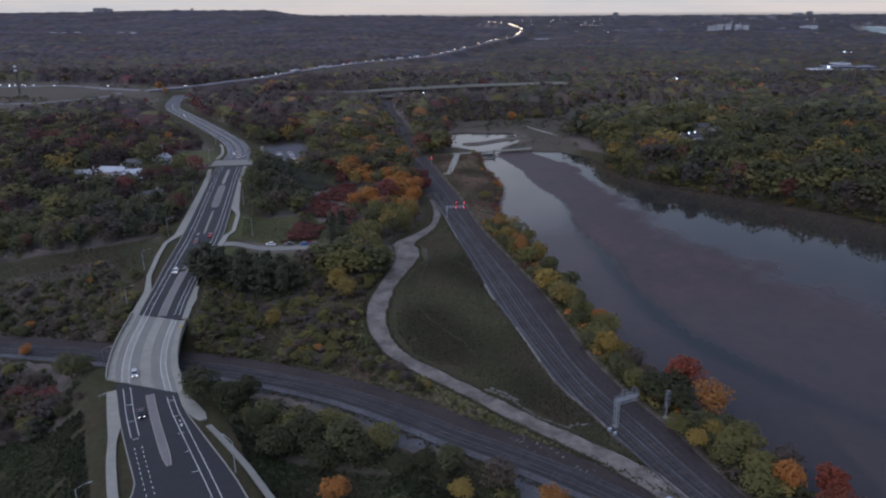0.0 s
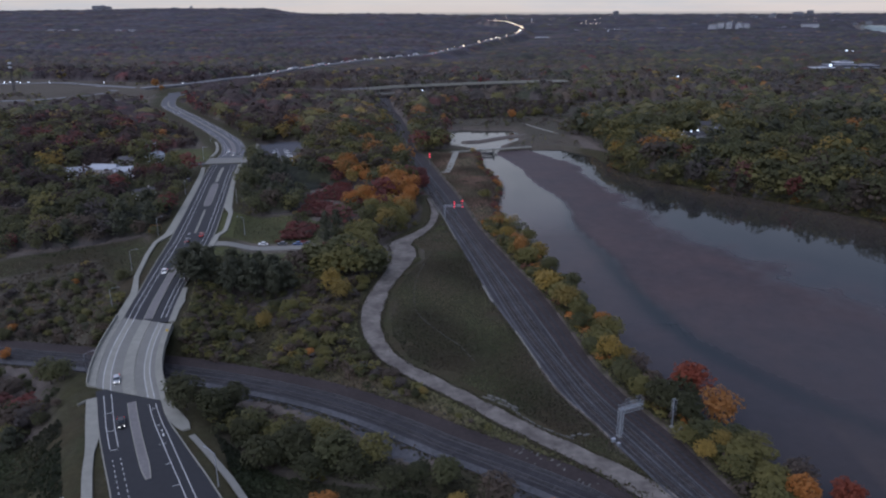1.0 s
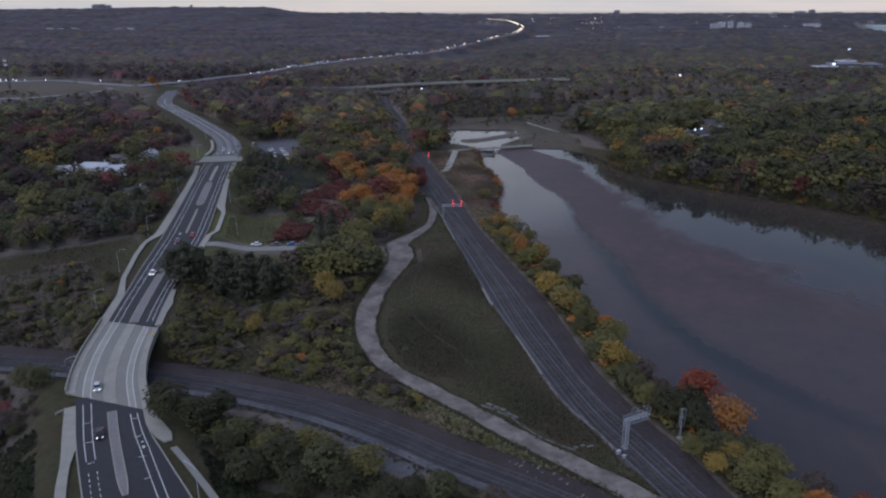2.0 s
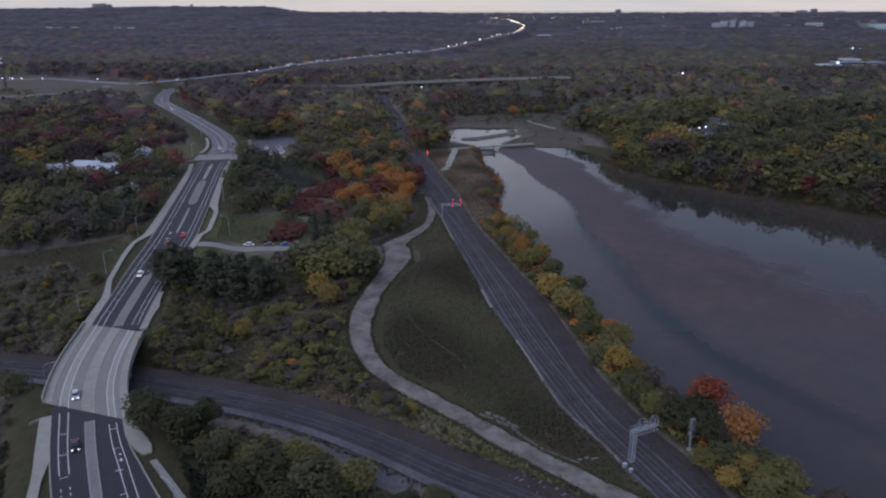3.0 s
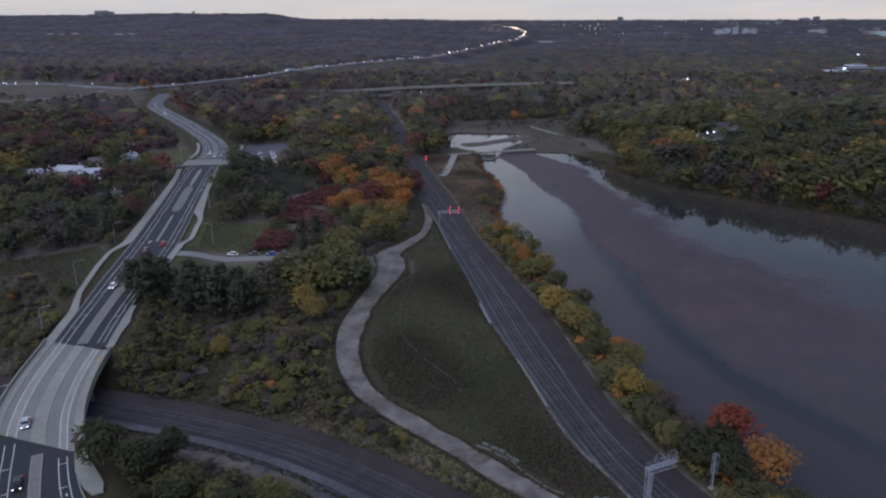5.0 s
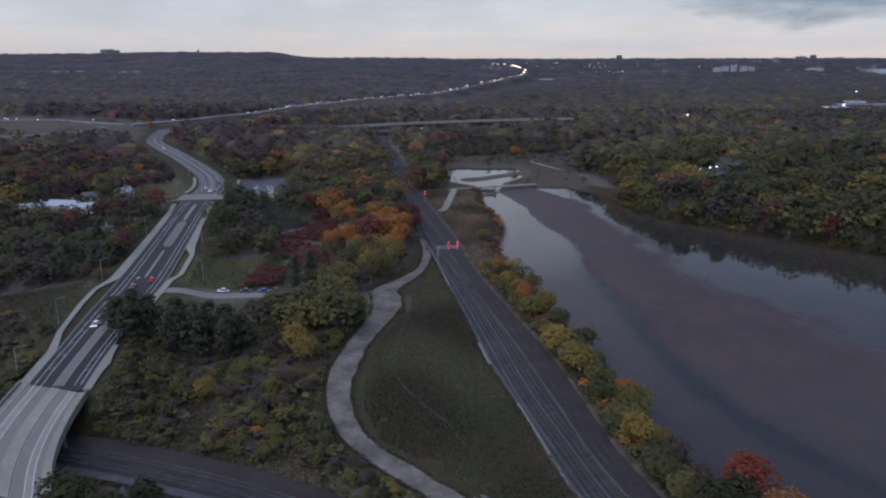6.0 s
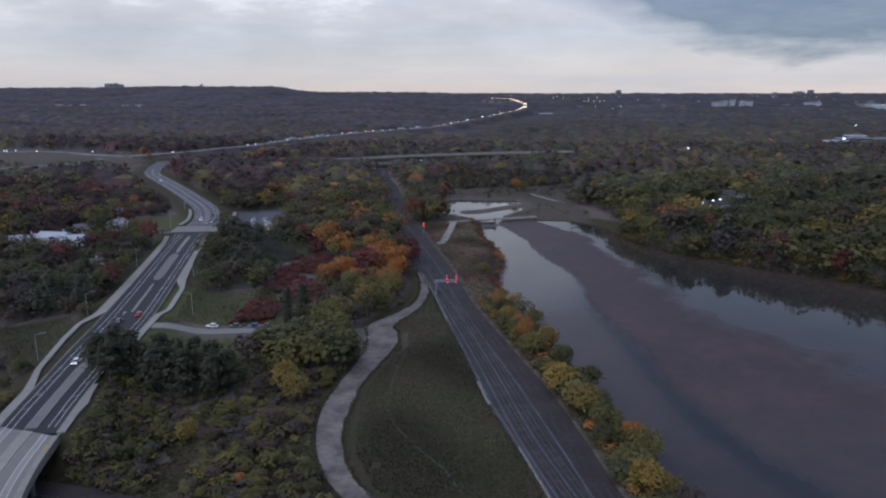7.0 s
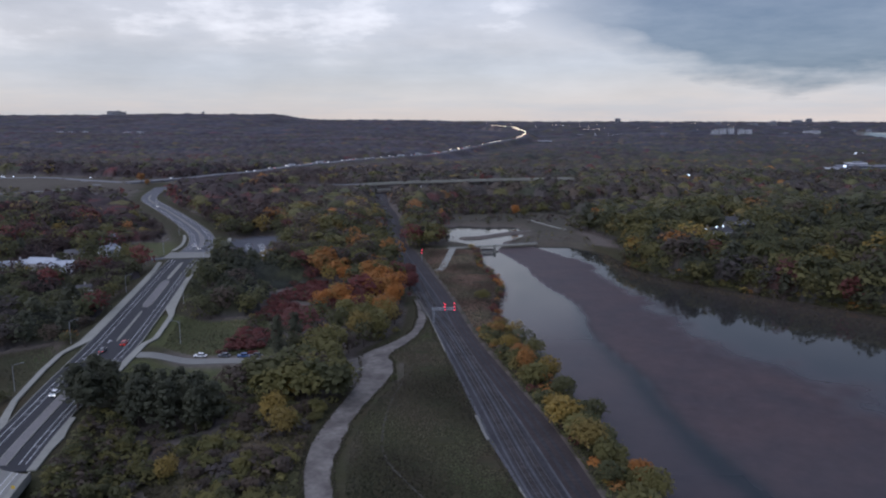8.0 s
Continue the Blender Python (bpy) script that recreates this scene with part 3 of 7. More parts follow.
def area_cover(poly, edge=3.0):
    d = border(xy, poly) * np.where(inside(xy, poly), 1, -1)
    return smooth((d + edge) / (2 * edge))


cover[:, 0] = np.maximum.reduce([area_cover(q) for q in (FIELD, LEFT_FIELD, WEST_LAWN, SOUTH_LAWN, SOUTH_MEADOW, RUST, SCRUB_SOUTH)])
cover[:, 0] = np.maximum.reduce([cover[:, 0], 0.4 * area_cover(SCRUB), 0.6 * area_cover(SCRUB_WEST)])
cover[:, 0] = np.maximum.reduce([cover[:, 0], 0.45 * area_cover(INTERCHANGE, 12), 0.85 * area_cover(MARSH, 8), area_cover(MARSH_NORTH, 8)])
bank_strip = (xy[:, 0] > np.interp(xy[:, 1], BED_RIGHT[:, 1], BED_RIGHT[:, 0]) + 0.5) & (xy[:, 0] < 110) & (xy[:, 1] < 560) & (xy[:, 1] > 60)
cover[:, 0] = np.maximum(cover[:, 0], 0.8 * bank_strip)
dr = near_line(xy, ROAD)[0]
cover[:, 0] = np.maximum(cover[:, 0], 1 - smooth((near_line(xy, PATH_MID)[0] - 7) / 3))
cover[:, 0] = np.maximum(cover[:, 0], 1 - smooth((dr - 16) / 10))
cover[:, 0] = np.maximum(cover[:, 0], 0.55 * area_cover(POND_FRONT))
cover[:, 1] = np.maximum.reduce([area_cover(q) for q in (LAWN_A, LAWN_B, SIDE_LAWN)])
cover[:, 1] *= 0.9
cover[:, 2] = 0.9 * area_cover(YARD, 4) * (0.6 + 0.4 * np.sin(xy[:, 0] * 0.8) * np.sin(xy[:, 1] * 0.5))
cover[:, 2] = np.maximum(cover[:, 2], 0.22 * area_cover(MARSH, 8))
lake_edge = border(xy, LAKE)
cover[:, 2] = np.maximum(cover[:, 2], 0.3 * (1 - smooth(lake_edge / 4)) * (~inside(xy, LAKE)) * (xy[:, 0] < 100) * (xy[:, 1] < 540))
cover[:, 0] = np.maximum(cover[:, 0], (1 - smooth((lake_edge - 8) / 5)) * (xy[:, 0] > 100))
ground = hang("ground", raw_mesh("ground", np.column_stack([xy, z]), np.column_stack([i, i + 1, i + w + 1, i + w]), ground_mat, True, ("cover", cover)))
tagged(ground, "wide autumn valley floor of leaf litter and meadow", "ground", kind="structure")

# ---- lake and pond ----
MUD_EDGE = spline([(33, 560), (35, 543), (45.5, 494), (54.4, 440), (62.7, 404), (64.8, 342), (70, 296), (72, 265), (75, 243), (80, 221), (86, 204), (95, 186), (108, 168), (130, 145), (200, 90)])
MUD_FAR = spline([(82, 520), (87, 507), (91, 479), (97, 440), (107, 404), (121, 372), (143, 335), (182, 286), (248, 213), (335, 150)])


def side_of(xy, line):
    """Signed distance: plus on the right hand of the line."""
    best, sign = np.full(len(xy), 1e9), np.zeros(len(xy))
    for a, b in zip(line[:-1:2], line[2::2]):
        ab = (b - a)[:2]
        t = np.clip(((xy - a[:2]) @ ab) / (ab @ ab), 0, 1)
        q = a[:2] + t[:, None] * ab
        d = np.hypot(*(xy - q).T)
        s = ab[1] * (xy[:, 0] - a[0]) - ab[0] * (xy[:, 1] - a[1])
        hit = d < best
        best[hit], sign[hit] = d[hit], s[hit]
    return best * np.sign(sign)


wx, wy = np.arange(-25, 445, 2.5), np.arange(-60, 770, 2.5)
xx, yy = np.meshgrid(wx, wy)
wxy = np.column_stack([xx.ravel(), yy.ravel()])
pad = [np.where(inside(wxy, q), 0, border(wxy, q)) for q in (LAKE, POND)]
ok = np.minimum(*pad) < 4.0
w = len(wx)
idx = np.full(len(wxy), -1)
idx[ok] = np.arange(ok.sum())
cell = (np.arange(len(wy) - 1)[:, None] * w + np.arange(w - 1)).ravel()
quad = np.column_stack([cell, cell + 1, cell + w + 1, cell + w])
quad = idx[quad[ok[quad].all(1)]]
wob = 2.2 * np.sin(wxy[:, 0] * 0.31 + 2 * np.sin(wxy[:, 1] * 0.13)) + 3.0 * np.sin(wxy[:, 1] * 0.06) + 2.0 * np.sin(wxy[:, 0] * 0.11 + wxy[:, 1] * 0.09)
e1, e2 = -side_of(wxy, MUD_EDGE), -side_of(wxy, MUD_FAR)
soft = np.interp(wxy[:, 1], [200, 350, 520], [10.0, 4.0, 1.5])
on_mud = smooth((e1 + wob * 0.25) / soft + 0.5)
on_mud = np.maximum(on_mud, np.interp(wxy[:, 1], [330, 430], [0.78, 0.0]))
reach = np.interp(wxy[:, 1], [150, 300, 400, 500], [70.0, 38.0, 14.0, 6.0])
spread_y = np.interp(wxy[:, 1], [200, 400], [16.0, 7.0])
patchy = np.array([noise.noise(Vector((x * 0.07, y * 0.05, 1.0))) + 0.5 * noise.noise(Vector((x * 0.2, y * 0.16, 7.0))) if o else 0 for (x, y), o in zip(wxy, ok)])
on_mud *= 1 - 0.92 * smooth((e2 + 0.5 * wob + spread_y * patchy + 0.6 * reach + np.interp(wxy[:, 1], [180, 330, 430], [44.0, 19.0, -2.0])) / reach)
west = border(wxy, LAKE)
on_mud = np.maximum(on_mud, 0.6 * (1 - smooth(west / np.interp(wxy[:, 1], [150, 300, 420], [16.0, 14.0, 9.0]))) * (wxy[:, 0] < np.interp(wxy[:, 1], [100, 250, 560], [120, 70, 30])))
on_mud *= np.interp(wxy[:, 1], [110, 260], [0.45, 1.0])
gully = np.exp(-((e1 + 1.0 + 0.3 * wob) / np.interp(wxy[:, 1], [180, 300, 420, 480], [5.0, 3.6, 2.2, 1.0])) ** 2) * np.interp(wxy[:, 1], [150, 220, 400, 470], [0.3, 0.8, 0.7, 0.0])
in_pond = inside(wxy, POND)
on_mud[in_pond] = 0.0
silt = (1 - smooth((west - 5) / np.interp(wxy[:, 1], [330, 470], [60.0, 18.0]))) * (wxy[:, 0] > 100)
bed_cover = np.column_stack([on_mud, gully, silt])[ok]
lake = hang("lake_water", raw_mesh("lake_water", np.column_stack([wxy[ok], np.full(ok.sum(), -2.5)]), quad, water_mat, True, ("bed", bed_cover)))
tagged(lake, "still shallow lake with pinkish mud showing through", "lake", kind="structure")

# ---- main road ----
road = hang("road", None)
tagged(road, "two-lane asphalt road with bike lanes and paved median", "road", kind="structure")
RY = ROAD[:, 1]
HL = np.interp(RY, [60, 105, 111.5, 116, 120, 150, 235, 262, 300, 430, 480, 560, 990], [18, 13.5, 11.6, 9.0, 7.8, 8.3, 8.3, 9.2, 9.6, 9.0, 8.6, 7.6, 7.0])
HR = np.interp(RY, [60, 111, 118, 126.5, 135, 141, 150, 235, 262, 300, 430, 480, 560, 990], [16, 12.5, 11.6, 10.2, 8.9, 7.8, 7.2, 7.2, 8.0, 9.0, 8.6, 8.4, 7.6, 7.0])
seg = np.r_[0, np.cumsum(np.linalg.norm(np.diff(ROAD[:, :2], axis=0), axis=1))]
right = sides(ROAD)


def station(y):
    return float(np.interp(y, RY, seg))


def at_station(s, off):
    return np.column_stack([np.interp(s, seg, ROAD[:, k]) for k in range(3)]) + np.column_stack([np.interp(s, seg, right[:, 0]) * off, np.interp(s, seg, right[:, 1]) * off, 0 * s])


def heading(k):
    return math.degrees(math.atan2(right[k, 1], right[k, 0]))


ribbon("carriageway", ROAD, -HL, HR, 0, asphalt, road, "dark asphalt carriageway", 0.3, between(ROAD, 40, 166))
ribbon("carriageway", ROAD, -HL, HR, 0, asphalt, road, "dark asphalt carriageway", 0.3, between(ROAD, 203, 455))
ribbon("carriageway", ROAD, -HL, HR, 0, asphalt_old, road, "faded grey asphalt carriageway", 0.3, between(ROAD, 470, 990))
ribbon("raised_crossing", ROAD, -HL - 5, HR + 5, 0.02, concrete_worn, road, "pale concrete junction slab", 0.3, between(ROAD, 454, 474))
LINES = [(-1, 0.56), (-1, 0.79), (1, 0.57), (1, 0.79)]
for side, part_of in LINES:
    half = HL if side < 0 else HR
    off = side * np.minimum(half * part_of, 8.2 * part_of + 0.35 * np.maximum(half - 8.2, 0))
    for y0, y1 in ((134 if side < 0 else 60, 158 - 6 * side), (207, 450), (476, 760)):
        ribbon("lane_line", ROAD, off - 0.09, off + 0.09, 0.035, paint, road, "white painted line", 0, between(ROAD, y0, y1))
for side, half in ((-1, HL), (1, HR)):
    for y0, y1 in ((60, 160), (208, 452), (475, 850)):
        ribbon("kerb", ROAD, side * half - 0.15, side * half + 0.15, 0.14, concrete, road, "pale concrete kerb", 0.4, between(ROAD, y0, y1))
# bars across the bike lanes, dashes towards the junction, arrows in the turning lane
def paint_marks(name, marks, label):
    bm = bmesh.new()
    for s, off, wide, long in marks:
        k = int(np.searchsorted(seg, s))
        q = at_station(np.array([s]), off)[0]
        box(bm, q[0], q[1], q[2] + 0.03, wide, long, 0.02, heading(min(k, len(ROAD) - 1)))
    return part(name, bm, paint, road, label)


for side, mid_off in ((-1, -5.5), (1, 4.9)):
    paint_marks("lane_marks", [(s, mid_off, 1.5, 0.16) for s in np.arange(station(136 if side < 0 else 118), station(420), 9.0) if not station(152) < s < station(212)], "white painted bars across the bike lane")
paint_marks("dashed_line", [(station(y), off, 0.16, 1.0) for off in (-4.5, -6.2) for y in np.arange(115, 134, 1.9)], "white dashes at the junction")
paint_marks("turn_arrow", [(station(287), -2.2, 0.3, 3.0), (station(288.6), -2.2, 1.3, 0.8)], "white turn arrow")
paint_marks("turn_arrow", [(station(300), -2.6, 0.3, 3.0), (station(301.6), -2.6, 1.3, 0.8)], "white turn arrow")
paint_marks("cycle_mark", [(station(137), 5.6, 0.5, 1.2), (station(139), 5.6, 0.35, 0.8)], "white cycle symbol")
for y0, y1, wide, mat in ((121.5, 157, 1.0, median_brick), (207, 257, 1.35, median_brick), (300, 344, 0.35, concrete), (345, 398, 1.9, median_brick), (398, 442, 0.8, concrete),
                          (478, 540, 1.3, median_brick), (540, 800, 0.7, concrete_worn)):
    rows = between(ROAD, y0, y1)
    taper = np.zeros(len(ROAD))
    taper[rows] = np.minimum(1, np.minimum(np.arange(len(rows)), np.arange(len(rows))[::-1]) / 2.5 + 0.45)
    if y0 < 130:
        taper[rows[-4:]] = 1
    if y0 == 207:
        taper[rows[:4]] = 1
    ribbon("median", ROAD, -wide * taper, wide * taper, 0.17, mat, road, "raised paved median", 0.4, rows)
    for s in (-1, 1):
        ribbon("kerb", ROAD, s * wide * taper - 0.12, s * wide * taper + 0.12, 0.19, concrete, road, "", 0.4, rows)


# footways beside the road
def footway(stops, label, lift=0.12, mat=concrete):
    ys, a, b = np.array(stops).T
    rows = between(ROAD, ys[0], ys[-1])
    lo, hi = np.interp(RY, ys, a), np.interp(RY, ys, b)
    return tagged(ribbon("pavement", ROAD, lo, hi, lift, mat, None, label, 0.4, rows), label, "pavement", kind="structure")


footway([(60, -16, -13.4), (112, -13.9, -11.6), (119, -13.7, -11.5), (130, -12.8, -10.6), (138, -11.6, -9.6), (142, -11.3, -8.2), (161, -10.8, -8.2)], "pale concrete footpath west of the road")
footway([(207, -11, -8.2), (232, -10.9, -8.2), (240, -12.3, -10.2), (248, -13.8, -12.0), (273, -15.8, -14.0), (290, -16.2, -14.4), (302, -13.4, -9.8), (400, -12.2, -9.2), (425, -12.4, -9.8), (446, -14, -11.6)],
        "pale concrete footpath beside a grass verge")
footway([(60, 20.3, 21.8), (100, 16.9, 18.4), (114.7, 15.1, 16.6), (120.7, 13.9, 15.4), (130.3, 11.9, 13.3), (136.8, 10.2, 11.7)], "narrow grey footpath below the bridge", 0.12, concrete_worn)
footway([(136.8, 10.0, 11.9), (140, 8.4, 12.2), (145, 7.2, 11.0), (150, 7.1, 9.4), (158, 7.1, 9.0)], "pale concrete footpath widening at the bridge")
footway([(203, 7.1, 9.2), (214, 7.1, 9.2), (222, 7.1, 10.0), (226, 7.3, 9.2), (236, 7.3, 8.6)], "short concrete footpath end at the bridge")
footway([(268, 8.2, 10.4), (296, 9.2, 11.6), (302, 12.2, 14.2), (332, 12.4, 14.4), (344, 9.0, 13), (390, 8.8, 11), (452, 8.6, 10.8)], "pale concrete footpath east of the road")
footway([(476, -15, -12.8), (500, -13, -11), (540, -11.4, -9.6)], "narrow concrete footpath north of the junction")
footway([(476, 12, 18), (490, 13.5, 16.5), (520, 17, 19)], "narrow concrete side path")

# ---- road bridge over the railway, its joints askew ----
bridge = hang("road_bridge", None)
tagged(bridge, "pale concrete road bridge over the railway cutting", "bridge", kind="structure")
S0, S1 = station(157.5) + 1.5, station(208.2) - 1.5


def span_strip(name, a, b, lift, mat, label="", thick=0.0):
    """A strip of the bridge between the askew joints."""
    n, cols = 26, []
    offs = [a, (a + b) / 2, b]
    for o in offs:
        cols.append(at_station(np.linspace(S0 - 0.97 * o, S1 - 0.5 * o, n), o) + (0, 0, lift))
    if thick:
        cols = [cols[0] - (0, 0, thick), *cols, cols[-1] - (0, 0, thick)]
    v = np.vstack(cols)
    f = [(k * n + i, (k + 1) * n + i, (k + 1) * n + i + 1, k * n + i + 1) for k in range(len(cols) - 1) for i in range(n - 1)]
    if thick:
        f += [(0, n, 3 * n, 4 * n), (n - 1, 5 * n - 1, 4 * n - 1, 2 * n - 1)]
    return hang(name, raw_mesh(name, v, np.array(f)[:, ::-1], mat), bridge, label)


span_strip("deck", -10.7, 8.9, 0.03, concrete, "pale concrete deck", 1.1)
for a, b in ((-8.1, -6.7), (-4.5, -1.7), (1.7, 4.0), (5.7, 7.0)):
    span_strip("wearing_lane", a, b, 0.036, concrete_worn, "worn grey driving lane")
span_strip("footway", -10.5, -8.3, 0.18, concrete, "concrete footway", 0.15)
span_strip("footway", 7.2, 8.8, 0.18, concrete, "concrete footway", 0.15)
for o in (-10.6, 8.9):
    span_strip("parapet", o - 0.17, o + 0.17, 1.0, concrete, "low concrete parapet", 2.2)
for o in (-8.6, 6.9):
    span_strip("edge_beam", o - 0.4, o + 0.4, -1.05, concrete_worn, "", 1.0)
for o in (-6.5, -4.6, 4.1, 5.6):
    span_strip("lane_line", o - 0.09, o + 0.09, 0.042, paint, "white painted line")
span_strip("median", -1.4, 1.4, 0.19, concrete, "raised concrete median", 0.16)
for s_mid, sk in ((S0, 0.97), (S1, 0.5)):
    q = at_station(np.array([s_mid]), 0)[0]
    k = int(np.searchsorted(seg, s_mid))
    bm = bmesh.new()
    box(bm, q[0], q[1], q[2] - 7.5, 19.0 / math.cos(math.atan(sk)), 1.4, 6.4, heading(k) - math.degrees(math.atan(sk)), 0.1)
    part("abutment", bm, concrete_worn, bridge, "concrete abutment")
for s_mid in (S0 + (S1 - S0) * 0.36, S0 + (S1 - S0) * 0.7):
    for off in (-8, -3, 2, 7):
        q = at_station(np.array([s_mid - 0.7 * off]), off)[0]
        bm = bmesh.new()
        rod(bm, (q[0], q[1], -0.5), (q[0], q[1], 5.1), 0.6, 0.6, 12)
        part("column", bm, concrete_worn, bridge, "round concrete column")

bm = bmesh.new()
q = at_station(np.array([station(160.5)]), -10.9)[0]
box(bm, (q[0] - 99.4) / 2, (q[1] + 153.6) / 2, 4.6, 0.4, math.hypot(q[0] + 99.4, q[1] - 153.6), 2.6, math.degrees(math.atan2(-(q[0] + 99.4), q[1] - 153.6)), 0.05)
part("wing_wall", bm, concrete, bridge, "pale concrete wing wall")
road_sign = hang("road_sign", None)
road_sign.matrix_basis = pose(-91.3, 194.7, 7.18, 0, 0, 12)
bm = bmesh.new()
rod(bm, (0, 0, 0), (0, 0, 2.6), 0.05, 0.05, 8)
part("post", bm, galvanised, road_sign, "galvanised post")
bm = bmesh.new()
box(bm, 0, -0.07, 1.7, 0.75, 0.05, 0.75, 0, 0.02)
part("panel", bm, shader("yellow_sign", (0.55, 0.38, 0.03), 0.5, spread=0.08), road_sign, "plain yellow warning panel")
tagged(road_sign, "small yellow warning sign on the bridge footway", "road sign")

# ---- other roads ----
for name, line, half, lab in (("slip_road", RAMP_EAST, 4.5, "grey asphalt slip road"), ("slip_road", RAMP_WEST, 6, "grey asphalt slip road"), ("slip_road", RAMP_LOW, 5, "grey asphalt slip road"),
                              ("highway", HIGHWAY, 7.5, "wide grey motorway busy with evening traffic")):
    tagged(ribbon(name, line, -half, half, 1.6 if name == "highway" else 0.25, asphalt_pale, None, "", 2.2 if name == "highway" else 0.6), lab, "road", kind="structure")
for line, half in ((spline([(-520, 690, 8.6), (-447, 713, 8.6), (-431, 745, 8.6), (-400, 774, 9), (-386, 805, 9.4), (-360, 850, 9.6)], 8), 3.5), (spline([(-486, 967, 12), (-446, 915, 10.6), (-408, 894, 10), (-365, 874, 9.8)], 8), 3.5),
                   (spline([(-246, 1204, 17), (-236, 1262, 18), (-237, 1330, 19), (-262, 1400, 20), (-300, 1440, 21)], 10), 5)):
    tagged(ribbon("slip_road", line, -half, half, 0.6, asphalt_pale, None, "", 1.2), "narrow grey loop road of the interchange", "road", kind="structure")
SIDE_STREET = spline([(-158, 458, 9.2), (-175, 452, 8.9), (-190, 449, 8.6), (-220, 446, 8.4), (-260, 440, 8.4)])
tagged(ribbon("side_street", SIDE_STREET, -3, 3, 0.05, asphalt_old, None, "", 0.3), "pale side street towards houses", "road", kind="structure")
tagged(ribbon("driveway", DRIVE, -2.8, 2.8, 0.31, concrete_worn, None, "", 0.4, None, True, 3), "pale asphalt drive to a car park", "road", kind="structure")
tagged(ribbon("gravel_path", PATH_MID, -PATH_HALF, PATH_WEST, 0.06, gravel, None, "", 0.15, None, False, 4), "winding pale gravel track", "track", kind="structure")

# ---- railways ----
def between_lines(name, a, b, lift, material, f0=0.0, f1=1.0, n=180, thick=0.0):
    """A bed between two edge lines."""
    ys = np.linspace(max(a[0, 1], b[0, 1]), min(a[-1, 1], b[-1, 1]), n)
    left = np.column_stack([np.interp(ys, a[:, 1], a[:, 0]), ys, np.zeros(n)])
    rgt = np.column_stack([np.interp(ys, b[:, 1], b[:, 0]), ys, np.zeros(n)])
    zz = np.interp(ys, TRACK_A[:, 1], TRACK_A[:, 2]) - 0.3
    p, q = left + (rgt - left) * f0, left + (rgt - left) * f1
    p[:, 2], q[:, 2] = zz + lift, zz + lift
    mids = [p + (q - p) * t for t in (0, 0.25, 0.5, 0.75, 1)]
    low = [p - (0, 0, thick), *mids, q - (0, 0, thick)] if thick else mids
    v = np.vstack(low)
    f = [(k * n + i, (k + 1) * n + i, (k + 1) * n + i + 1, k * n + i + 1) for k in range(len(low) - 1) for i in range(n - 1)]
    return hang(name, raw_mesh(name, v, np.array(f)[:, ::-1], material))


tagged(between_lines("rail_bed", BED_LEFT, BED_RIGHT, 0.0, ballast_brown, thick=0.5), "dark brown oiled railway bed", "rail bed", kind="structure")
tagged(between_lines("ballast_bed", BED_LEFT, BED_RIGHT, 0.12, ballast, 0.035, 0.56, thick=0.2), "grey ballast under two tracks", "ballast", kind="structure")
tagged(between_lines("ballast_shoulder", BED_LEFT, BED_RIGHT, 0.05, ballast_pale, -0.015, 0.035, thick=0.3), "pale gravel shoulder beside the track", "ballast", kind="structure")
for f0, f1, mat, lab in ((0.56, 0.60, ballast_pale, "pale spilled ballast at the foot of the tracks"), (0.68, 0.74, ballast, "faint grey wheel track along the railway bed"), (0.82, 0.87, ballast, "faint grey wheel track along the railway bed")):
    tagged(between_lines("ballast_strip", BED_LEFT, BED_RIGHT, 0.03, mat, f0, f1, thick=0.05), lab, "ballast", kind="structure")
tagged(ribbon("ballast_bed", LEFT_RAIL, -3.6, 3.8, 0.08, ballast, None, "", 0.3), "dark ballast of the curved railway", "ballast", kind="structure")
tagged(ribbon("rail_bed", LEFT_RAIL, -9.0, -3.5, 0.02, ballast_brown, None, "", 0.3), "brown earth strip beside the curved railway", "rail bed", kind="structure")
tagged(ribbon("ballast_shoulder", LEFT_RAIL, 3.8, 6.2, 0.03, ballast_pale, None, "", 0.3), "pale gravel edge of the curved railway", "ballast", kind="structure")


def track(line, offset, label):
    """One track: two rails and its sleepers."""
    thing = hang("railway_track", None)
    tagged(thing, label, "railway track", group="railway tracks", kind="structure")
    for s in (-0.75, 0.75):
        ribbon("rail", line, offset + s - 0.05, offset + s + 0.05, 0.32, steel_rail, thing, "worn steel rail", 0.17)
    rgt = sides(line)
    acc = np.r_[0, np.cumsum(np.linalg.norm(np.diff(line[:, :2], axis=0), axis=1))]
    s = np.arange(0, min(acc[-1], 330), 0.65)
    cx, cy, cz = (np.interp(s, acc, line[:, k]) for k in range(3))
    rx, ry = np.interp(s, acc, rgt[:, 0]), np.interp(s, acc, rgt[:, 1])
    c = np.column_stack([cx + rx * offset, cy + ry * offset, cz])
    u, v = np.column_stack([rx, ry, 0 * rx]) * 1.3, np.column_stack([-ry, rx, 0 * rx]) * 0.12
    lo, hi = np.array([0, 0, 0.05]), np.array([0, 0, 0.17])
    pts = np.stack([c - u - v + lo, c + u - v + lo, c + u + v + lo, c - u + v + lo, c - u - v + hi, c + u - v + hi, c + u + v + hi, c - u + v + hi], 1)
    base = (np.arange(len(c)) * 8)[:, None, None]
    f = base + np.array([(4, 5, 6, 7), (0, 1, 5, 4), (1, 2, 6, 5), (2, 3, 7, 6), (3, 0, 4, 7)])
    tagged(hang("sleepers", raw_mesh("sleepers", pts.reshape(-1, 3), f.reshape(-1, 4), sleeper_wood), thing), kind="stuff")
    return thing


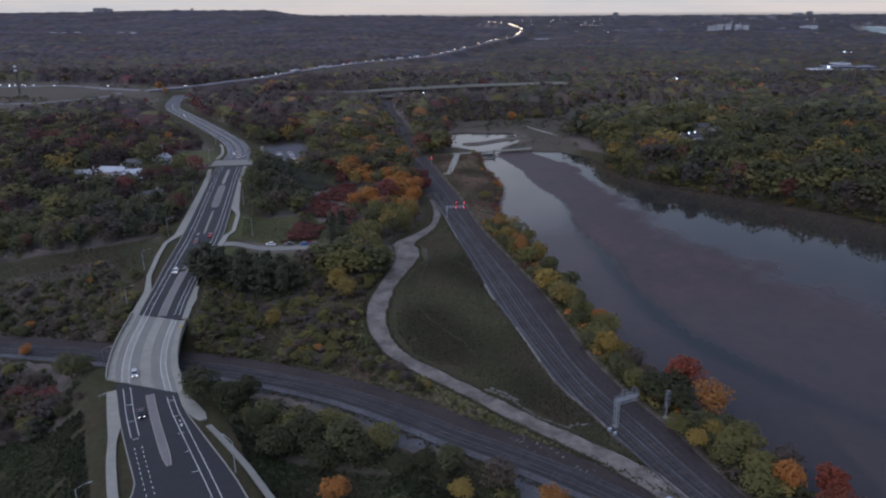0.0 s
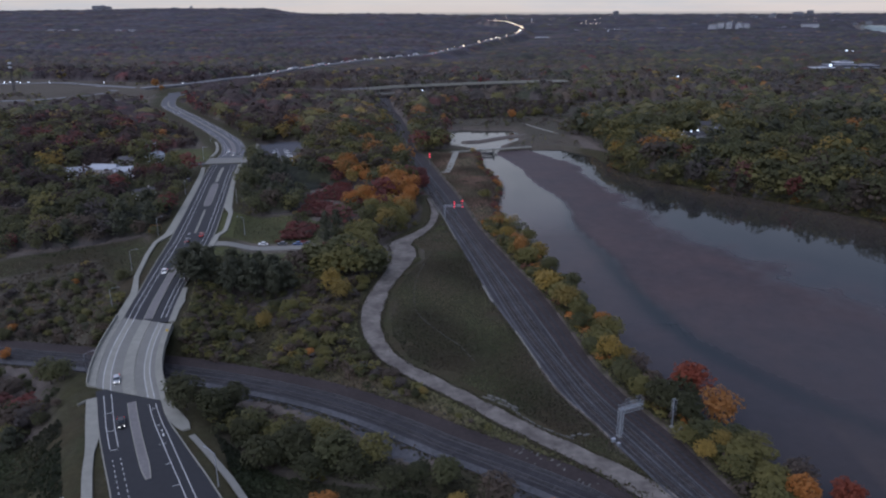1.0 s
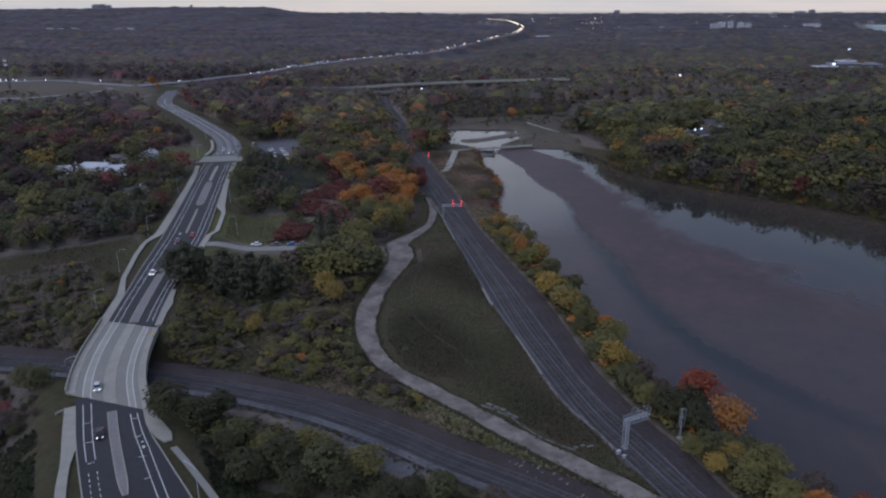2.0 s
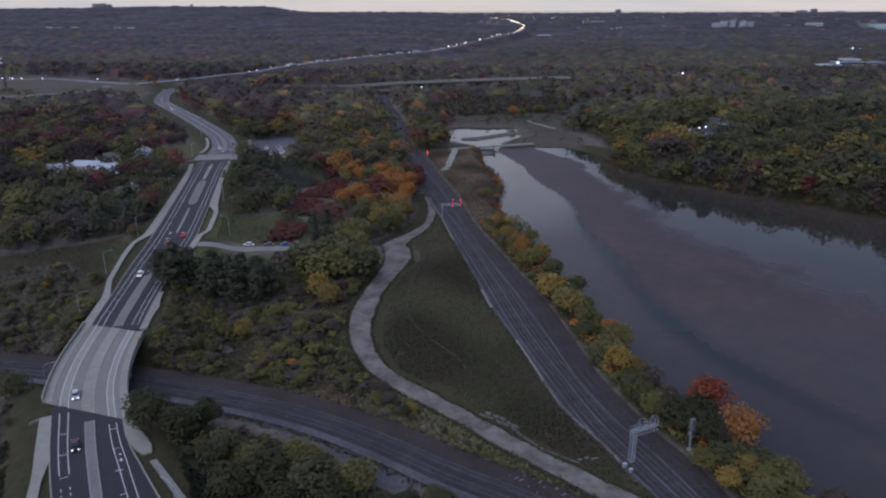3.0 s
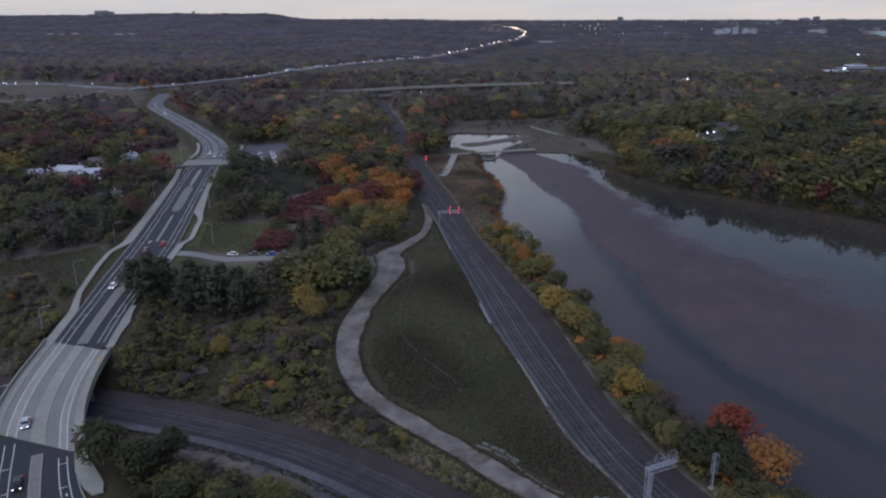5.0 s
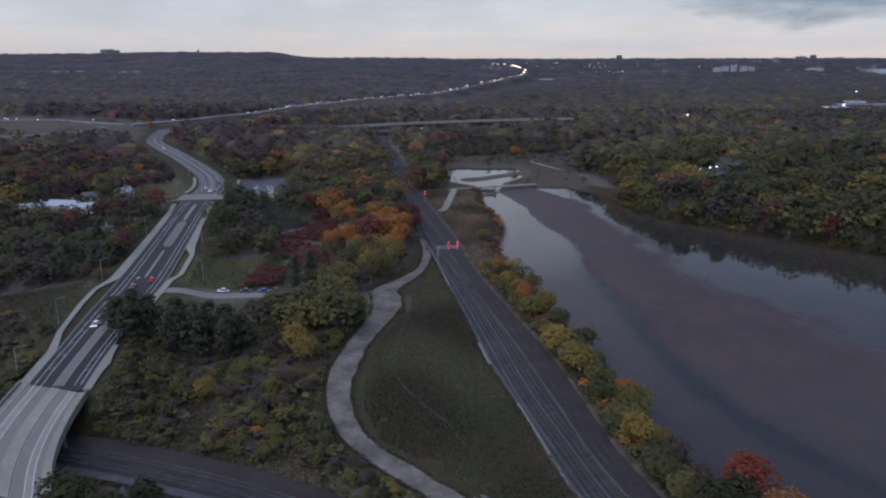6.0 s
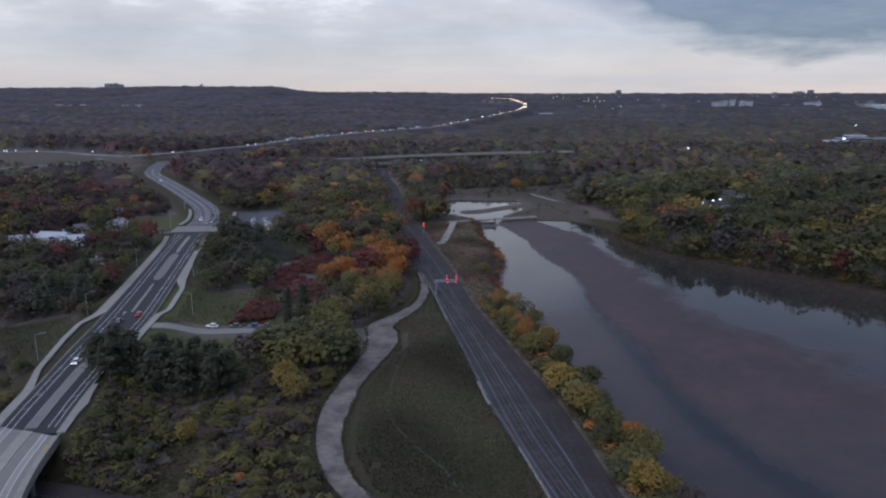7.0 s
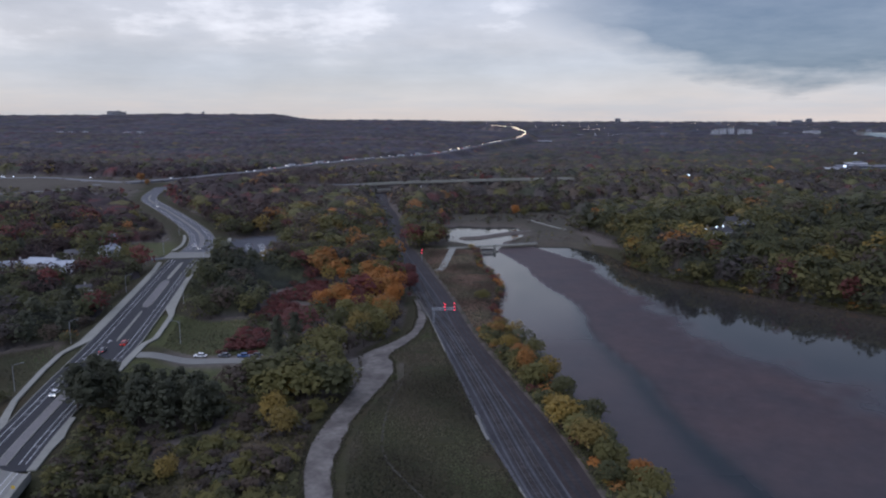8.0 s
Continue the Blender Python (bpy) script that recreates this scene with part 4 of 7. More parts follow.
for off in (-1.2, 2.9):
    tagged(ribbon("ballast_strip", TRACK_A, off - 0.62, off + 0.62, -0.135, ballast_brown, None, "", 0.05), "dark oil-stained ballast between the rails", "ballast", kind="structure")
for off in (-3.4, 0.85):
    tagged(ribbon("ballast_strip", TRACK_A, off - 0.3, off + 0.3, -0.14, ballast_pale, None, "", 0.05), "paler clean ballast beside the track", "ballast", kind="structure")
LOW_A = TRACK_A - (0, 0, 0.18)
LOW_B = LEFT_RAIL.copy() + (0, 0, 0.02)
track(LOW_A, -1.2, "straight main line track on grey ballast")
track(LOW_A, 2.9, "second main line track on grey ballast")
track(LOW_B, 1.6, "curved railway track passing under the bridge")
track(LOW_B, -2.4, "second curved track beside brown earth")
# ---- trees ----
rng = np.random.default_rng(7)


def turn_to(normals):
    """Two axes across each normal."""
    ref = np.where(abs(normals[:, 2:3]) < 0.9, np.array([[0, 0, 1.0]]), np.array([[1.0, 0, 0]]))
    u = np.cross(normals, ref)
    u /= np.linalg.norm(u, axis=1, keepdims=True)
    return u, np.cross(normals, u)


def leaf_quads(pos, nrm, size):
    """Uneven leaf tufts (n, 4, 3) at pos, facing nrm."""
    n = len(pos)
    u, v = turn_to(nrm)
    ang = rng.uniform(0, 6.28, n)[:, None]
    u, v = u * np.cos(ang) + v * np.sin(ang), v * np.cos(ang) - u * np.sin(ang)
    out = np.empty((n, 4, 3))
    for k, (a, b) in enumerate(((-1, -0.6), (0.9, -1), (1, 0.7), (-0.7, 1))):
        ja, jb = rng.uniform(0.55, 1.15, (n, 1)), rng.uniform(0.55, 1.15, (n, 1))
        out[:, k] = pos + (u * a * ja + v * b * jb) * size[:, None] + nrm * rng.uniform(-0.3, 0.3, (n, 1)) * size[:, None]
    return out


def tuft_crown(pos, bough, out, tuft, lift=0.34):
    """Tufts (n, 4, 3) at pos and the way each one faces, softly rounded over bough and crown."""
    n = len(pos)
    face = bough * 0.26 + out * 0.32 + rng.normal(size=(n, 3)) * 0.12 + np.array([0, 0, lift + 0.12])
    nrm = face + rng.normal(size=(n, 3)) * 0.3
    nrm /= np.linalg.norm(nrm, axis=1, keepdims=True)
    face /= np.linalg.norm(face, axis=1, keepdims=True)
    q = leaf_quads(pos, nrm, tuft * rng.uniform(0.55, 1.35, n))
    normal = np.cross(q[:, 1] - q[:, 0], q[:, 2] - q[:, 0])
    back = (normal * face).sum(1) < 0
    q[back] = q[back][:, ::-1]
    return q, face


def broadleaf(n, tuft, wide=0.40, lobes=13, lift=0.34):
    """Crown of a broad-leaved tree one metre high."""
    centre, radius = [], []
    for _ in range(lobes):
        d = rng.normal(size=3)
        d /= np.linalg.norm(d)
        r = rng.uniform(0.2, 0.72)
        centre.append((d[0] * wide * r, d[1] * wide * r, 0.60 + d[2] * 0.30 * r))
        radius.append(rng.uniform(0.11, 0.27) * (wide / 0.4) ** 0.5 * (13 / lobes) ** 0.33)
    centre, radius = np.array(centre), np.array(radius)
    k = rng.choice(lobes, n * 3, p=radius ** 2 / (radius ** 2).sum())
    d = rng.normal(size=(n * 3, 3)) + np.array([0, 0, 0.45])
    d /= np.linalg.norm(d, axis=1, keepdims=True)
    pos = centre[k] + d * radius[k][:, None] * rng.triangular(0.62, 1.0, 1.45, (n * 3, 1))
    gap = np.linalg.norm(pos[:, None] - centre[None], axis=2) / radius[None]
    gap[np.arange(n * 3), k] = 9
    keep = np.where((gap.min(1) > 0.7) | (rng.random(n * 3) < 0.2))[0][:n]
    out = (pos[keep] - (0, 0, 0.45)) * (1 / wide, 1 / wide, 2.2)
    out /= np.maximum(np.linalg.norm(out, axis=1, keepdims=True), 1e-6)
    return tuft_crown(pos[keep], d[keep], out, tuft, lift)


def pine(n, tuft, wide=0.3):
    """Crown of a white pine one metre high: uneven tiers of branches."""
    z = 0.28 + 0.72 * rng.power(1.15, n * 3)
    a = rng.uniform(0, 6.28, n * 3)
    tier = np.floor(z * 11)
    reach = wide * (1.03 - z) ** 0.36 * np.minimum(1, 0.6 + (z - 0.28) * 3) * (0.75 + 0.35 * np.sin(a * 2 + tier * 2.1) + 0.2 * np.sin(a * 3 + tier * 4.3 + 1))
    r = reach * np.sqrt(rng.uniform(0.12, 1.0, n * 3))
    z = z + 0.02 * rng.normal(size=n * 3) - 0.06 * r / wide
    pos = np.column_stack([r * np.cos(a), r * np.sin(a), z])[:n]
    out = np.column_stack([np.cos(a), np.sin(a), np.full(n * 3, 0.4)])[:n]
    return tuft_crown(pos, out * 0.6, out * 0.8, tuft)


def trunk_mesh(name, pine=False):
    """Tapered trunk with limbs, for a tree one metre high."""
    bm = bmesh.new()
    top = 0.9 if pine else 0.62
    rod(bm, (0, 0, -0.04), (0.01, 0.0, 0.30), 0.022, 0.016, 7)
    rod(bm, (0.01, 0, 0.30), (0, 0.012, top), 0.016, 0.005, 6)
    for k in range(4 if pine else 6):
        a = k * 2.4 + 0.4
        z0 = 0.26 + 0.05 * k
        rod(bm, (0.01, 0, z0), (math.cos(a) * 0.20, math.sin(a) * 0.20, z0 + (0.02 if pine else 0.22)), 0.009, 0.003, 5)
    me = bpy.data.meshes.new(name)
    bm.to_mesh(me)
    bm.free()
    me.materials.append(bark)
    return me


KINDS = list(LEAF)
THIN = ("brown", "bare")
NEAR = {k: [broadleaf(1050 if k not in THIN else 800, 0.0290, w, 44) for w in (0.36, 0.42, 0.47)] for k in KINDS}
WOOD = {k: [broadleaf(440 if k not in THIN else 380, 0.051, w, 20) for w in (0.36, 0.42, 0.47)] for k in KINDS}
MIDS = {k: [broadleaf(200, 0.046, w, 26) for w in (0.36, 0.42, 0.48)] for k in KINDS}
BUSH = {k: [broadleaf(60, 0.088, w, 11) for w in (0.40, 0.46, 0.5)] for k in KINDS}
FARS = {k: [broadleaf(30, 0.130, w, 8) for w in (0.40, 0.46, 0.5)] for k in KINDS}
NEAR["pine"] = [pine(1100, 0.028, w) for w in (0.33, 0.37, 0.41)]
WOOD["pine"] = [pine(420, 0.044, w) for w in (0.33, 0.37, 0.41)]
MIDS["pine"] = [pine(180, 0.052, w) for w in (0.33, 0.37, 0.41)]
CAPS = {k: [broadleaf(18, 0.120, w, 9) for w in (0.42, 0.47, 0.52)] for k in KINDS}

SAY = {"green": "dark green broad-leaved tree", "olive": "olive green tree turning yellow", "yellow": "golden yellow autumn tree", "orange": "orange autumn maple tree",
       "red": "deep red autumn tree", "brown": "brown half-bare autumn tree", "pine": "tall dark green pine tree", "bare": "grey nearly bare autumn tree", "scarlet": "bright scarlet autumn maple tree", "darker_green": "dense dark green broad-leaved tree", "russet": "dull russet oak tree"}
trunks = {p: trunk_mesh("trunk", p) for p in (False, True)}
proto_tree = {}


def plant(kind, shape, x, y, z, h, wide=1.0, where="in the valley woods"):
    """One tree of its own, with trunk and crown."""
    m = pose(x, y, z - (0.11 * h if h < 13 else 0.1), 0, 0, rng.uniform(0, 360)) @ Matrix.Diagonal((h * wide, h * wide, h, 1))
    key = (kind, shape)
    if key not in proto_tree:
        q, face = NEAR[kind][shape]
        me = raw_mesh("crown", q.reshape(-1, 3), np.arange(len(q) * 4).reshape(-1, 4), leaf_mats[kind], True, None, np.repeat(face, 4, 0))
        thing = hang("tree", None)
        hang("trunk", trunks[kind == "pine"], thing, "brown bark trunk")
        hang("crown", me, thing, SAY[kind].replace(" tree", " crown"))
        thing.matrix_basis = m
        proto_tree[key] = thing
    else:
        src = proto_tree[key]
        thing = copy_thing(src, m)
        thing.matrix_basis = m
    return tagged(thing, SAY[kind] + " " + where, "tree", group="trees of the valley")


# trees of note: x, y, height, width, kind
SPECIAL = []
SPECIAL += [(-32, 384, 16, 1.2, "orange"), (-25, 378, 14, 1.1, "orange"), (-37, 396, 16, 1.2, "orange"), (-28, 398, 15, 1.2, "orange"), (-42, 424, 15, 1.1, "orange"), (-33, 414, 15, 1.1, "orange"), (-22, 432, 13, 1.1, "red"), (-29, 438, 13, 1.1, "red"), (-20, 418, 12, 1.1, "red"), (-43, 367, 12, 1.0, "orange"), (-58, 370, 12, 1.0, "orange")]
SPECIAL += [(-27, 334, 12, 1.0, "olive"), (-35, 330, 13, 1.1, "yellow"), (-25, 349, 13, 1.1, "yellow"), (-34, 346, 13, 1.1, "olive"), (-43, 350, 13, 1.1, "olive"), (-44, 336, 13, 1.0, "green"), (-27, 362, 13, 1.1, "orange"), (-38, 286, 15, 1.1, "olive")]
SPECIAL += [(-45, 296, 15, 1.1, "olive"), (-40, 308, 14, 1.1, "olive"), (-43, 240, 11, 0.9, "yellow"), (-48, 248, 12, 0.9, "yellow"), (-62, 442, 11, 0.9, "yellow")]
SPECIAL += [(-55, 306, 17, 0.75, "pine"), (-57, 289, 17, 0.7, "pine")]
SPECIAL += [(41, 234, 11, 1.2, "yellow"), (30, 294, 12, 0.7, "orange"), (35, 318, 10, 1.1, "olive"), (25, 321, 7, 1.3, "yellow"), (40, 274, 10, 1.2, "green")]
SPECIAL += [(53, 212, 11, 1.1, "olive"), (49, 194, 9, 1.1, "yellow"), (56, 187, 9, 1.0, "brown"), (43, 216, 8, 1.1, "green"), (67, 173, 13, 1.3, "scarlet"), (72, 161, 12, 1.1, "orange")]
SPECIAL += [(57, 164, 11, 1.2, "darker_green"), (61, 141, 7, 1.2, "yellow"), (66, 134, 7, 1.3, "olive"), (77, 124, 9, 1.2, "orange"), (87, 124, 11, 1.2, "scarlet"), (81, 133, 10, 1.2, "brown")]
SPECIAL += [(69, 121, 8, 1.3, "olive"), (84, 114, 10, 1.2, "scarlet"), (58, 148, 6, 1.3, "olive"), (18, 397, 7, 1.3, "olive"), (62, 158, 10, 1.2, "darker_green"), (64, 169, 11, 1.1, "darker_green")]
SPECIAL += [(-53, 144, 9, 1.25, "darker_green"), (-45, 137, 10, 1.3, "darker_green"), (-24, 133, 9, 1.2, "darker_green"), (-2, 130, 9, 1.2, "green"), (9, 123, 10, 1.2, "brown"), (-29, 118, 9, 1.1, "orange")]
SPECIAL += [(21, 116, 7, 1.2, "orange"), (-61, 163, 10, 1.1, "darker_green"), (-33, 146, 8, 1.2, "olive"), (-14, 112, 8, 1.2, "green"), (-46, 134, 10, 1.2, "darker_green"), (-34, 132, 9, 1.3, "darker_green")]
SPECIAL += [(-117, 172, 9, 1.3, "green"), (-112, 170, 8, 1.2, "green"), (-128, 168, 8, 1.4, "brown"), (-143, 192, 5, 1.0, "orange"), (-66, 215, 8, 1.0, "yellow")]
SPECIAL += [(-48, 378, 13, 1.1, "orange"), (-53, 388, 11, 1.1, "yellow"), (-40, 408, 13, 1.1, "orange"), (-37, 368, 12, 1.1, "yellow"), (-55, 428, 12, 1.0, "orange"), (-46, 438, 12, 1.1, "yellow"), (-84, 470, 12, 1.1, "orange"), (-96, 520, 12, 1.0, "orange"), (-40, 470, 12, 1.0, "yellow"), (-60, 520, 13, 1.0, "yellow")]
SPECIAL += [(58, 700, 13, 1.1, "orange"), (66, 706, 10, 1.1, "olive"), (86, 735, 11, 1.2, "olive"), (99, 730, 12, 1.3, "bare"), (108, 736, 12, 1.3, "olive"), (116, 742, 11, 1.2, "bare"), (-8, 690, 12, 1.0, "orange")]
SPECIAL += [(-70, 152, 12, 1.1, "darker_green"), (-62, 150, 12, 1.1, "darker_green"), (-52, 147, 11, 1.1, "green"), (-39, 139, 12, 1.1, "darker_green"), (-29, 137, 12, 1.1, "green"), (-20, 138, 10, 1.1, "olive")]
SPECIAL += [(-372, 890, 15, 0.9, "orange"), (-362, 884, 9, 1.0, "orange")]
PINES = [(-102, 241), (-97, 238), (-94, 245), (-100, 248), (-84, 240), (-80, 246), (-76, 239), (-72, 245), (-68, 240), (-82, 250), (-77, 252), (-71, 251), (-86, 247), (-65, 245)]
for x, y in PINES:
    SPECIAL.append((x, y, float(rng.uniform(13, 16)), 1.3, "pine"))
taken = np.array([(s[0], s[1]) for s in SPECIAL])

CLEAR = [(FIELD, 1.5), (SIDE_LAWN, 0), (LAWN_A, 0), (LAWN_B, 0), (LEFT_FIELD, 1), (SOUTH_LAWN, 0), (WEST_LAWN, 0), (INTERCHANGE, 0), (RED_SCRUB, 0), (YARD, 2), (MARSH, 2), (SOUTH_MEADOW, 0), (POND_FRONT, 0), (RUST, 0), (MILL, 0), (FAR_SHORE, 0)]
GRAVEL_A = [(-73, 177), (-50, 171.5), (-32, 161.5), (-13, 153.5), (-6, 147), (-5, 142), (-11, 138), (-19, 143), (-29, 156), (-44, 162), (-53, 168), (-70, 169)]
GRAVEL_B = [(13, 132), (19, 128), (19, 120), (14, 118)]
CAR_PARK = [(-138, 482), (-116, 455), (-108, 470), (-112, 545), (-121, 560), (-143, 560), (-150, 535)]
HOUSES = [(-233, 420, 30, 13, 9, 8), (-218, 424, -8, 16, 9, 9), (-205, 421, 15, 12, 9, 8), (-222, 503, 60, 10, 8, 8), (-204, 467, 70, 10, 8, 8), (-219, 456, 40, 9, 7, 7), (-176, 380, 40, 11, 8, 6), (176, 549, 10, 16, 10, 9), (188, 545, 35, 14, 9, 9), (207, 583, 0, 16, 10, 10)]
CLEAR += [([(-107, 280), (-107, 300), (-58, 300), (-58, 280)], 0), ([(80, 546), (94, 640), (114, 608), (121, 536), (108, 490), (96, 524)], 0)]
CLEAR += [([(-22, 292), (-22, 316), (-8, 316), (-8, 292)], 0)]
CLEAR += [(GRAVEL_A, 0), (GRAVEL_B, 0), (CAR_PARK, 1), ([(30, 556), (104, 552), (104, 645), (54, 645)], 0)]


def free(xy, roomy):
    """Where trees may stand."""
    ok = ~inside(xy, LAKE) & ~inside(xy, POND)
    for poly, pad in CLEAR:
        inn = inside(xy, poly)
        if pad:
            inn |= border(xy, poly) < pad
        ok &= ~inn
    for line, gap in ((ROAD, 17.0), (RAMP_EAST, 9), (RAMP_WEST, 13), (RAMP_LOW, 12), (HIGHWAY, 14), (VIADUCT, 8), (DRIVE, 5), (BANK_PATH, 5)):
        d, _, yl = near_line(xy, line)
        ok &= d > gap - (4 if gap == 14 else 0) * (xy[:, 1] < 1200) + np.where((xy[:, 1] > 430) & (xy[:, 1] < yl), 0.35 * gap, 0)
    d, _, _ = near_line(xy, LEFT_RAIL)
    ok &= d > 10.5
    d, _, _ = near_line(xy, PATH_MID)
    ok &= d > 6.8
    left, rgt = np.interp(xy[:, 1], BED_LEFT[:, 1], BED_LEFT[:, 0]), np.interp(xy[:, 1], BED_RIGHT[:, 1], BED_RIGHT[:, 0])
    ok &= ~((xy[:, 0] > left - 3) & (xy[:, 0] < rgt + 2.5) & (xy[:, 1] < 940))
    for hx, hy, _, a, b, _ in HOUSES:
        ok &= np.hypot((xy[:, 0] - hx) / (0.5 * a + 3), (xy[:, 1] - hy + (7 if hx < 0 else 16)) / (15 if hx < 0 else 28)) > 1
    ok &= near_line(xy, SIDE_LINE)[0] > 9
    ok &= ~inside(xy + (0, 9.0), RED_SCRUB) & ~inside(xy + (0, 9.0), CAR_PARK)
    ok &= ~inside(xy + (0, 7.0), GRAVEL_A)
    return ok


def scatter(d0, d1, gap, under=False):
    """Jittered places on rings of distance from the flight, inside the valley that is flown over."""
    far = d1 + 30
    ax = np.arange(-far * 0.78 - 40, far * 0.78 + 40, gap)
    ay = np.arange(60, far, gap)
    xx, yy = np.meshgrid(ax, ay)
    p = np.column_stack([xx.ravel(), yy.ravel()]) + rng.uniform(-0.45, 0.45, (xx.size, 2)) * gap
    d = np.hypot(p[:, 0], p[:, 1])
    p = p[(d >= d0) & (d < d1) & (abs(p[:, 0]) < 0.70 * (p[:, 1] + 40) + 20)]
    p = p[free(p, 1.0 if d1 > 600 else 0.9)]
    if d0 < 500 and not under:
        room = np.array([2.5 + 0.30 * q[2] * q[3] for q in SPECIAL])
        p = p[(np.hypot(p[:, None, 0] - taken[None, :, 0], (p[:, None, 1] - taken[None, :, 1] + 1.5) * 0.85) - room[None]).min(1) > 0]
    return p


def blend_noise(p, s, seed):
    return np.array([noise.noise(Vector((x * s, y * s, seed))) for x, y in p])


def choose(p):
    """Kind, height and width of the wild trees, by where they stand."""
    n = len(p)
    x, y = p[:, 0], p[:, 1]
    a, b = blend_noise(p, 0.022, 2.0), blend_noise(p, 0.009, 9.0)
    w = np.tile(np.array([0.42, 0.34, 0.055, 0.028, 0.022, 0.085, 0.03, 0.02]), (n, 1))
    wild_west = smooth((-120 - x) / 60) * smooth((y - 300) / 150)
    w[:, 4] += wild_west * (0.04 + 0.28 * np.exp(-(((x + 260) / 90) ** 2 + ((y - 660) / 110) ** 2)))
    w[:, 5] += wild_west * 0.35
    w[:, 7] += wild_west * 0.25
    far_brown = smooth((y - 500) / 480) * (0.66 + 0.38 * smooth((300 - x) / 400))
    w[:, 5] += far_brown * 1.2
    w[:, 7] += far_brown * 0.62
    w[:, 0] *= 1 - 0.35 * far_brown
    w[:, 4] += far_brown * 0.03
    w[:, 2:4] *= (1 - 0.35 * far_brown)[:, None]
    w[:, 1] *= 1 - 0.2 * far_brown
    w[:, 6] += 0.12 * far_brown * smooth((x + 60) / 120)
    maple = np.exp(-(((x + 62) / 26) ** 2 + ((y - 400) / 36) ** 2))
    w[:, 3:5] += maple[:, None] * np.array([0.25, 0.7])
    redbush = np.maximum(np.exp(-(((x + 74) / 16) ** 2 + ((y - 312) / 12) ** 2)), np.exp(-(((x + 70) / 24) ** 2 + ((y - 402) / 13) ** 2)))
    w[:, 4] += redbush * 5
    w[(x > 85) & (y > 280) & (y < 700)] = (0.46, 0.27, 0.06, 0.020, 0.012, 0.10, 0.07, 0.01)
    w[(x > 230) & (y > 280) & (y < 700)] = (0.50, 0.17, 0.04, 0.014, 0.016, 0.12, 0.20, 0.02)
    strip = (x > 10) & (x < 110) & (y < 360)
    w[strip] = (0.30, 0.40, 0.11, 0.07, 0.02, 0.10, 0.0, 0.01)
    rust = (x > -22) & (x < 32) & (y > 350) & (y < 545)
    w[rust] = (0.10, 0.14, 0.04, 0.10, 0.30, 0.32, 0.0, 0.05)
    w[(y < 178) & (x < 18)] = (0.66, 0.22, 0.006, 0.006, 0.0, 0.10, 0.0, 0.0)
    between_lines_wood = (x > -150) & (x < -20) & (y > 420) & (y < 720)
    w[between_lines_wood] += (0.0, 0.0, 0.05, 0.07, 0.01, 0.16, 0.0, 0.0)
    thicket = inside(p, SCRUB_WEST)
    w[thicket] = (0.15, 0.12, 0.0, 0.02, 0.01, 0.70, 0.0, 0.0)
    scrubby = (x > -90) & (x < 45) & (y > 150) & (y < 262) & (x < np.interp(y, [150, 180, 230, 300], [15, -12, -34, -30]))
    w[scrubby] = (0.26, 0.40, 0.025, 0.004, 0.0, 0.24, 0.0, 0.10)
    w[(x < -100) & (y < 440)] = (0.50, 0.13, 0.004, 0.010, 0.02, 0.20, 0.06, 0.05)
    evergreen = (x > -152) & (x < -84) & (y > 342) & (y < 445)
    w[evergreen] = (0.34, 0.04, 0.0, 0.0, 0.0, 0.05, 0.56, 0.01)
    w[:, 0] *= np.exp(1.2 * a)
    w[:, 2:4] *= np.exp(1.6 * b)[:, None]
    w[:, 6] *= np.exp(3.5 * blend_noise(p, 0.015, 30.0))
    cum = np.cumsum(w / w.sum(1, keepdims=True), 1)
    kind = (rng.random((n, 1)) > cum).sum(1).clip(0, 7)
    kind[(wild_west > 0.2) & ((kind == 5) | (kind == 7)) & (y < 1100)] = KINDS.index("russet")
    kind[(y < 178) & (x < 18) & (kind == 0)] = KINDS.index("darker_green")
    kind[(kind == 3) & (x > -62) & (x < -20) & (y > 225) & (y < 348)] = 1
    h = rng.uniform(9, 15, n) * (1 + 0.18 * smooth((y - 330) / 150))
    scrub = (x > -90) & (x < 45) & (y > 150) & (y < 262) & (x < np.interp(y, [150, 180, 230, 300], [15, -12, -34, -30]))
    h[scrub] = rng.uniform(2.2, 5.0, scrub.sum())
    h[thicket] = rng.uniform(1.8, 4.0, thicket.sum())
    h[strip] = rng.uniform(4.5, 10.0, strip.sum())
    h[rust] = rng.uniform(1.8, 4.5, rust.sum())
    h[(y < 170) & (x > -75) & (x < 20)] *= 0.55
    h[(y < 192) & (x < -98)] *= 0.5
    shore = (border(p, LAKE) < 5) & ~strip
    h[shore] *= 0.75
    east_bank = (border(p, LAKE) < 45) & (x > 90)
    h[east_bank] *= np.interp(border(p, LAKE)[east_bank], [0, 45], [1.03, 1.12]) * np.interp(y[east_bank], [330, 480], [1.12, 0.95])
    h[redbush > 0.12] = rng.uniform(2.0, 4.2, (redbush > 0.12).sum())
    h[(x > 105) & (y > 300) & (y < 760)] *= 1.22
    marsh = inside(p, MARSH_NORTH)
    kind[marsh] = rng.choice([0, 1, 5, 7, 9, 10, 10, 10], marsh.sum())
    h[marsh] = rng.uniform(3, 7, marsh.sum())
    pines = (x > -104) & (x < -64) & (y > 234) & (y < 258)
    kind[pines] = rng.choice([0, 6], pines.sum())
    low = (near_line(p, LEFT_RAIL)[0] < 24) & (x < -105)
    h[low] = rng.uniform(2.0, 4.5, low.sum())
    d, _, yl = near_line(p, ROAD)
    h[(d < 22) & (y < 330)] *= 0.6
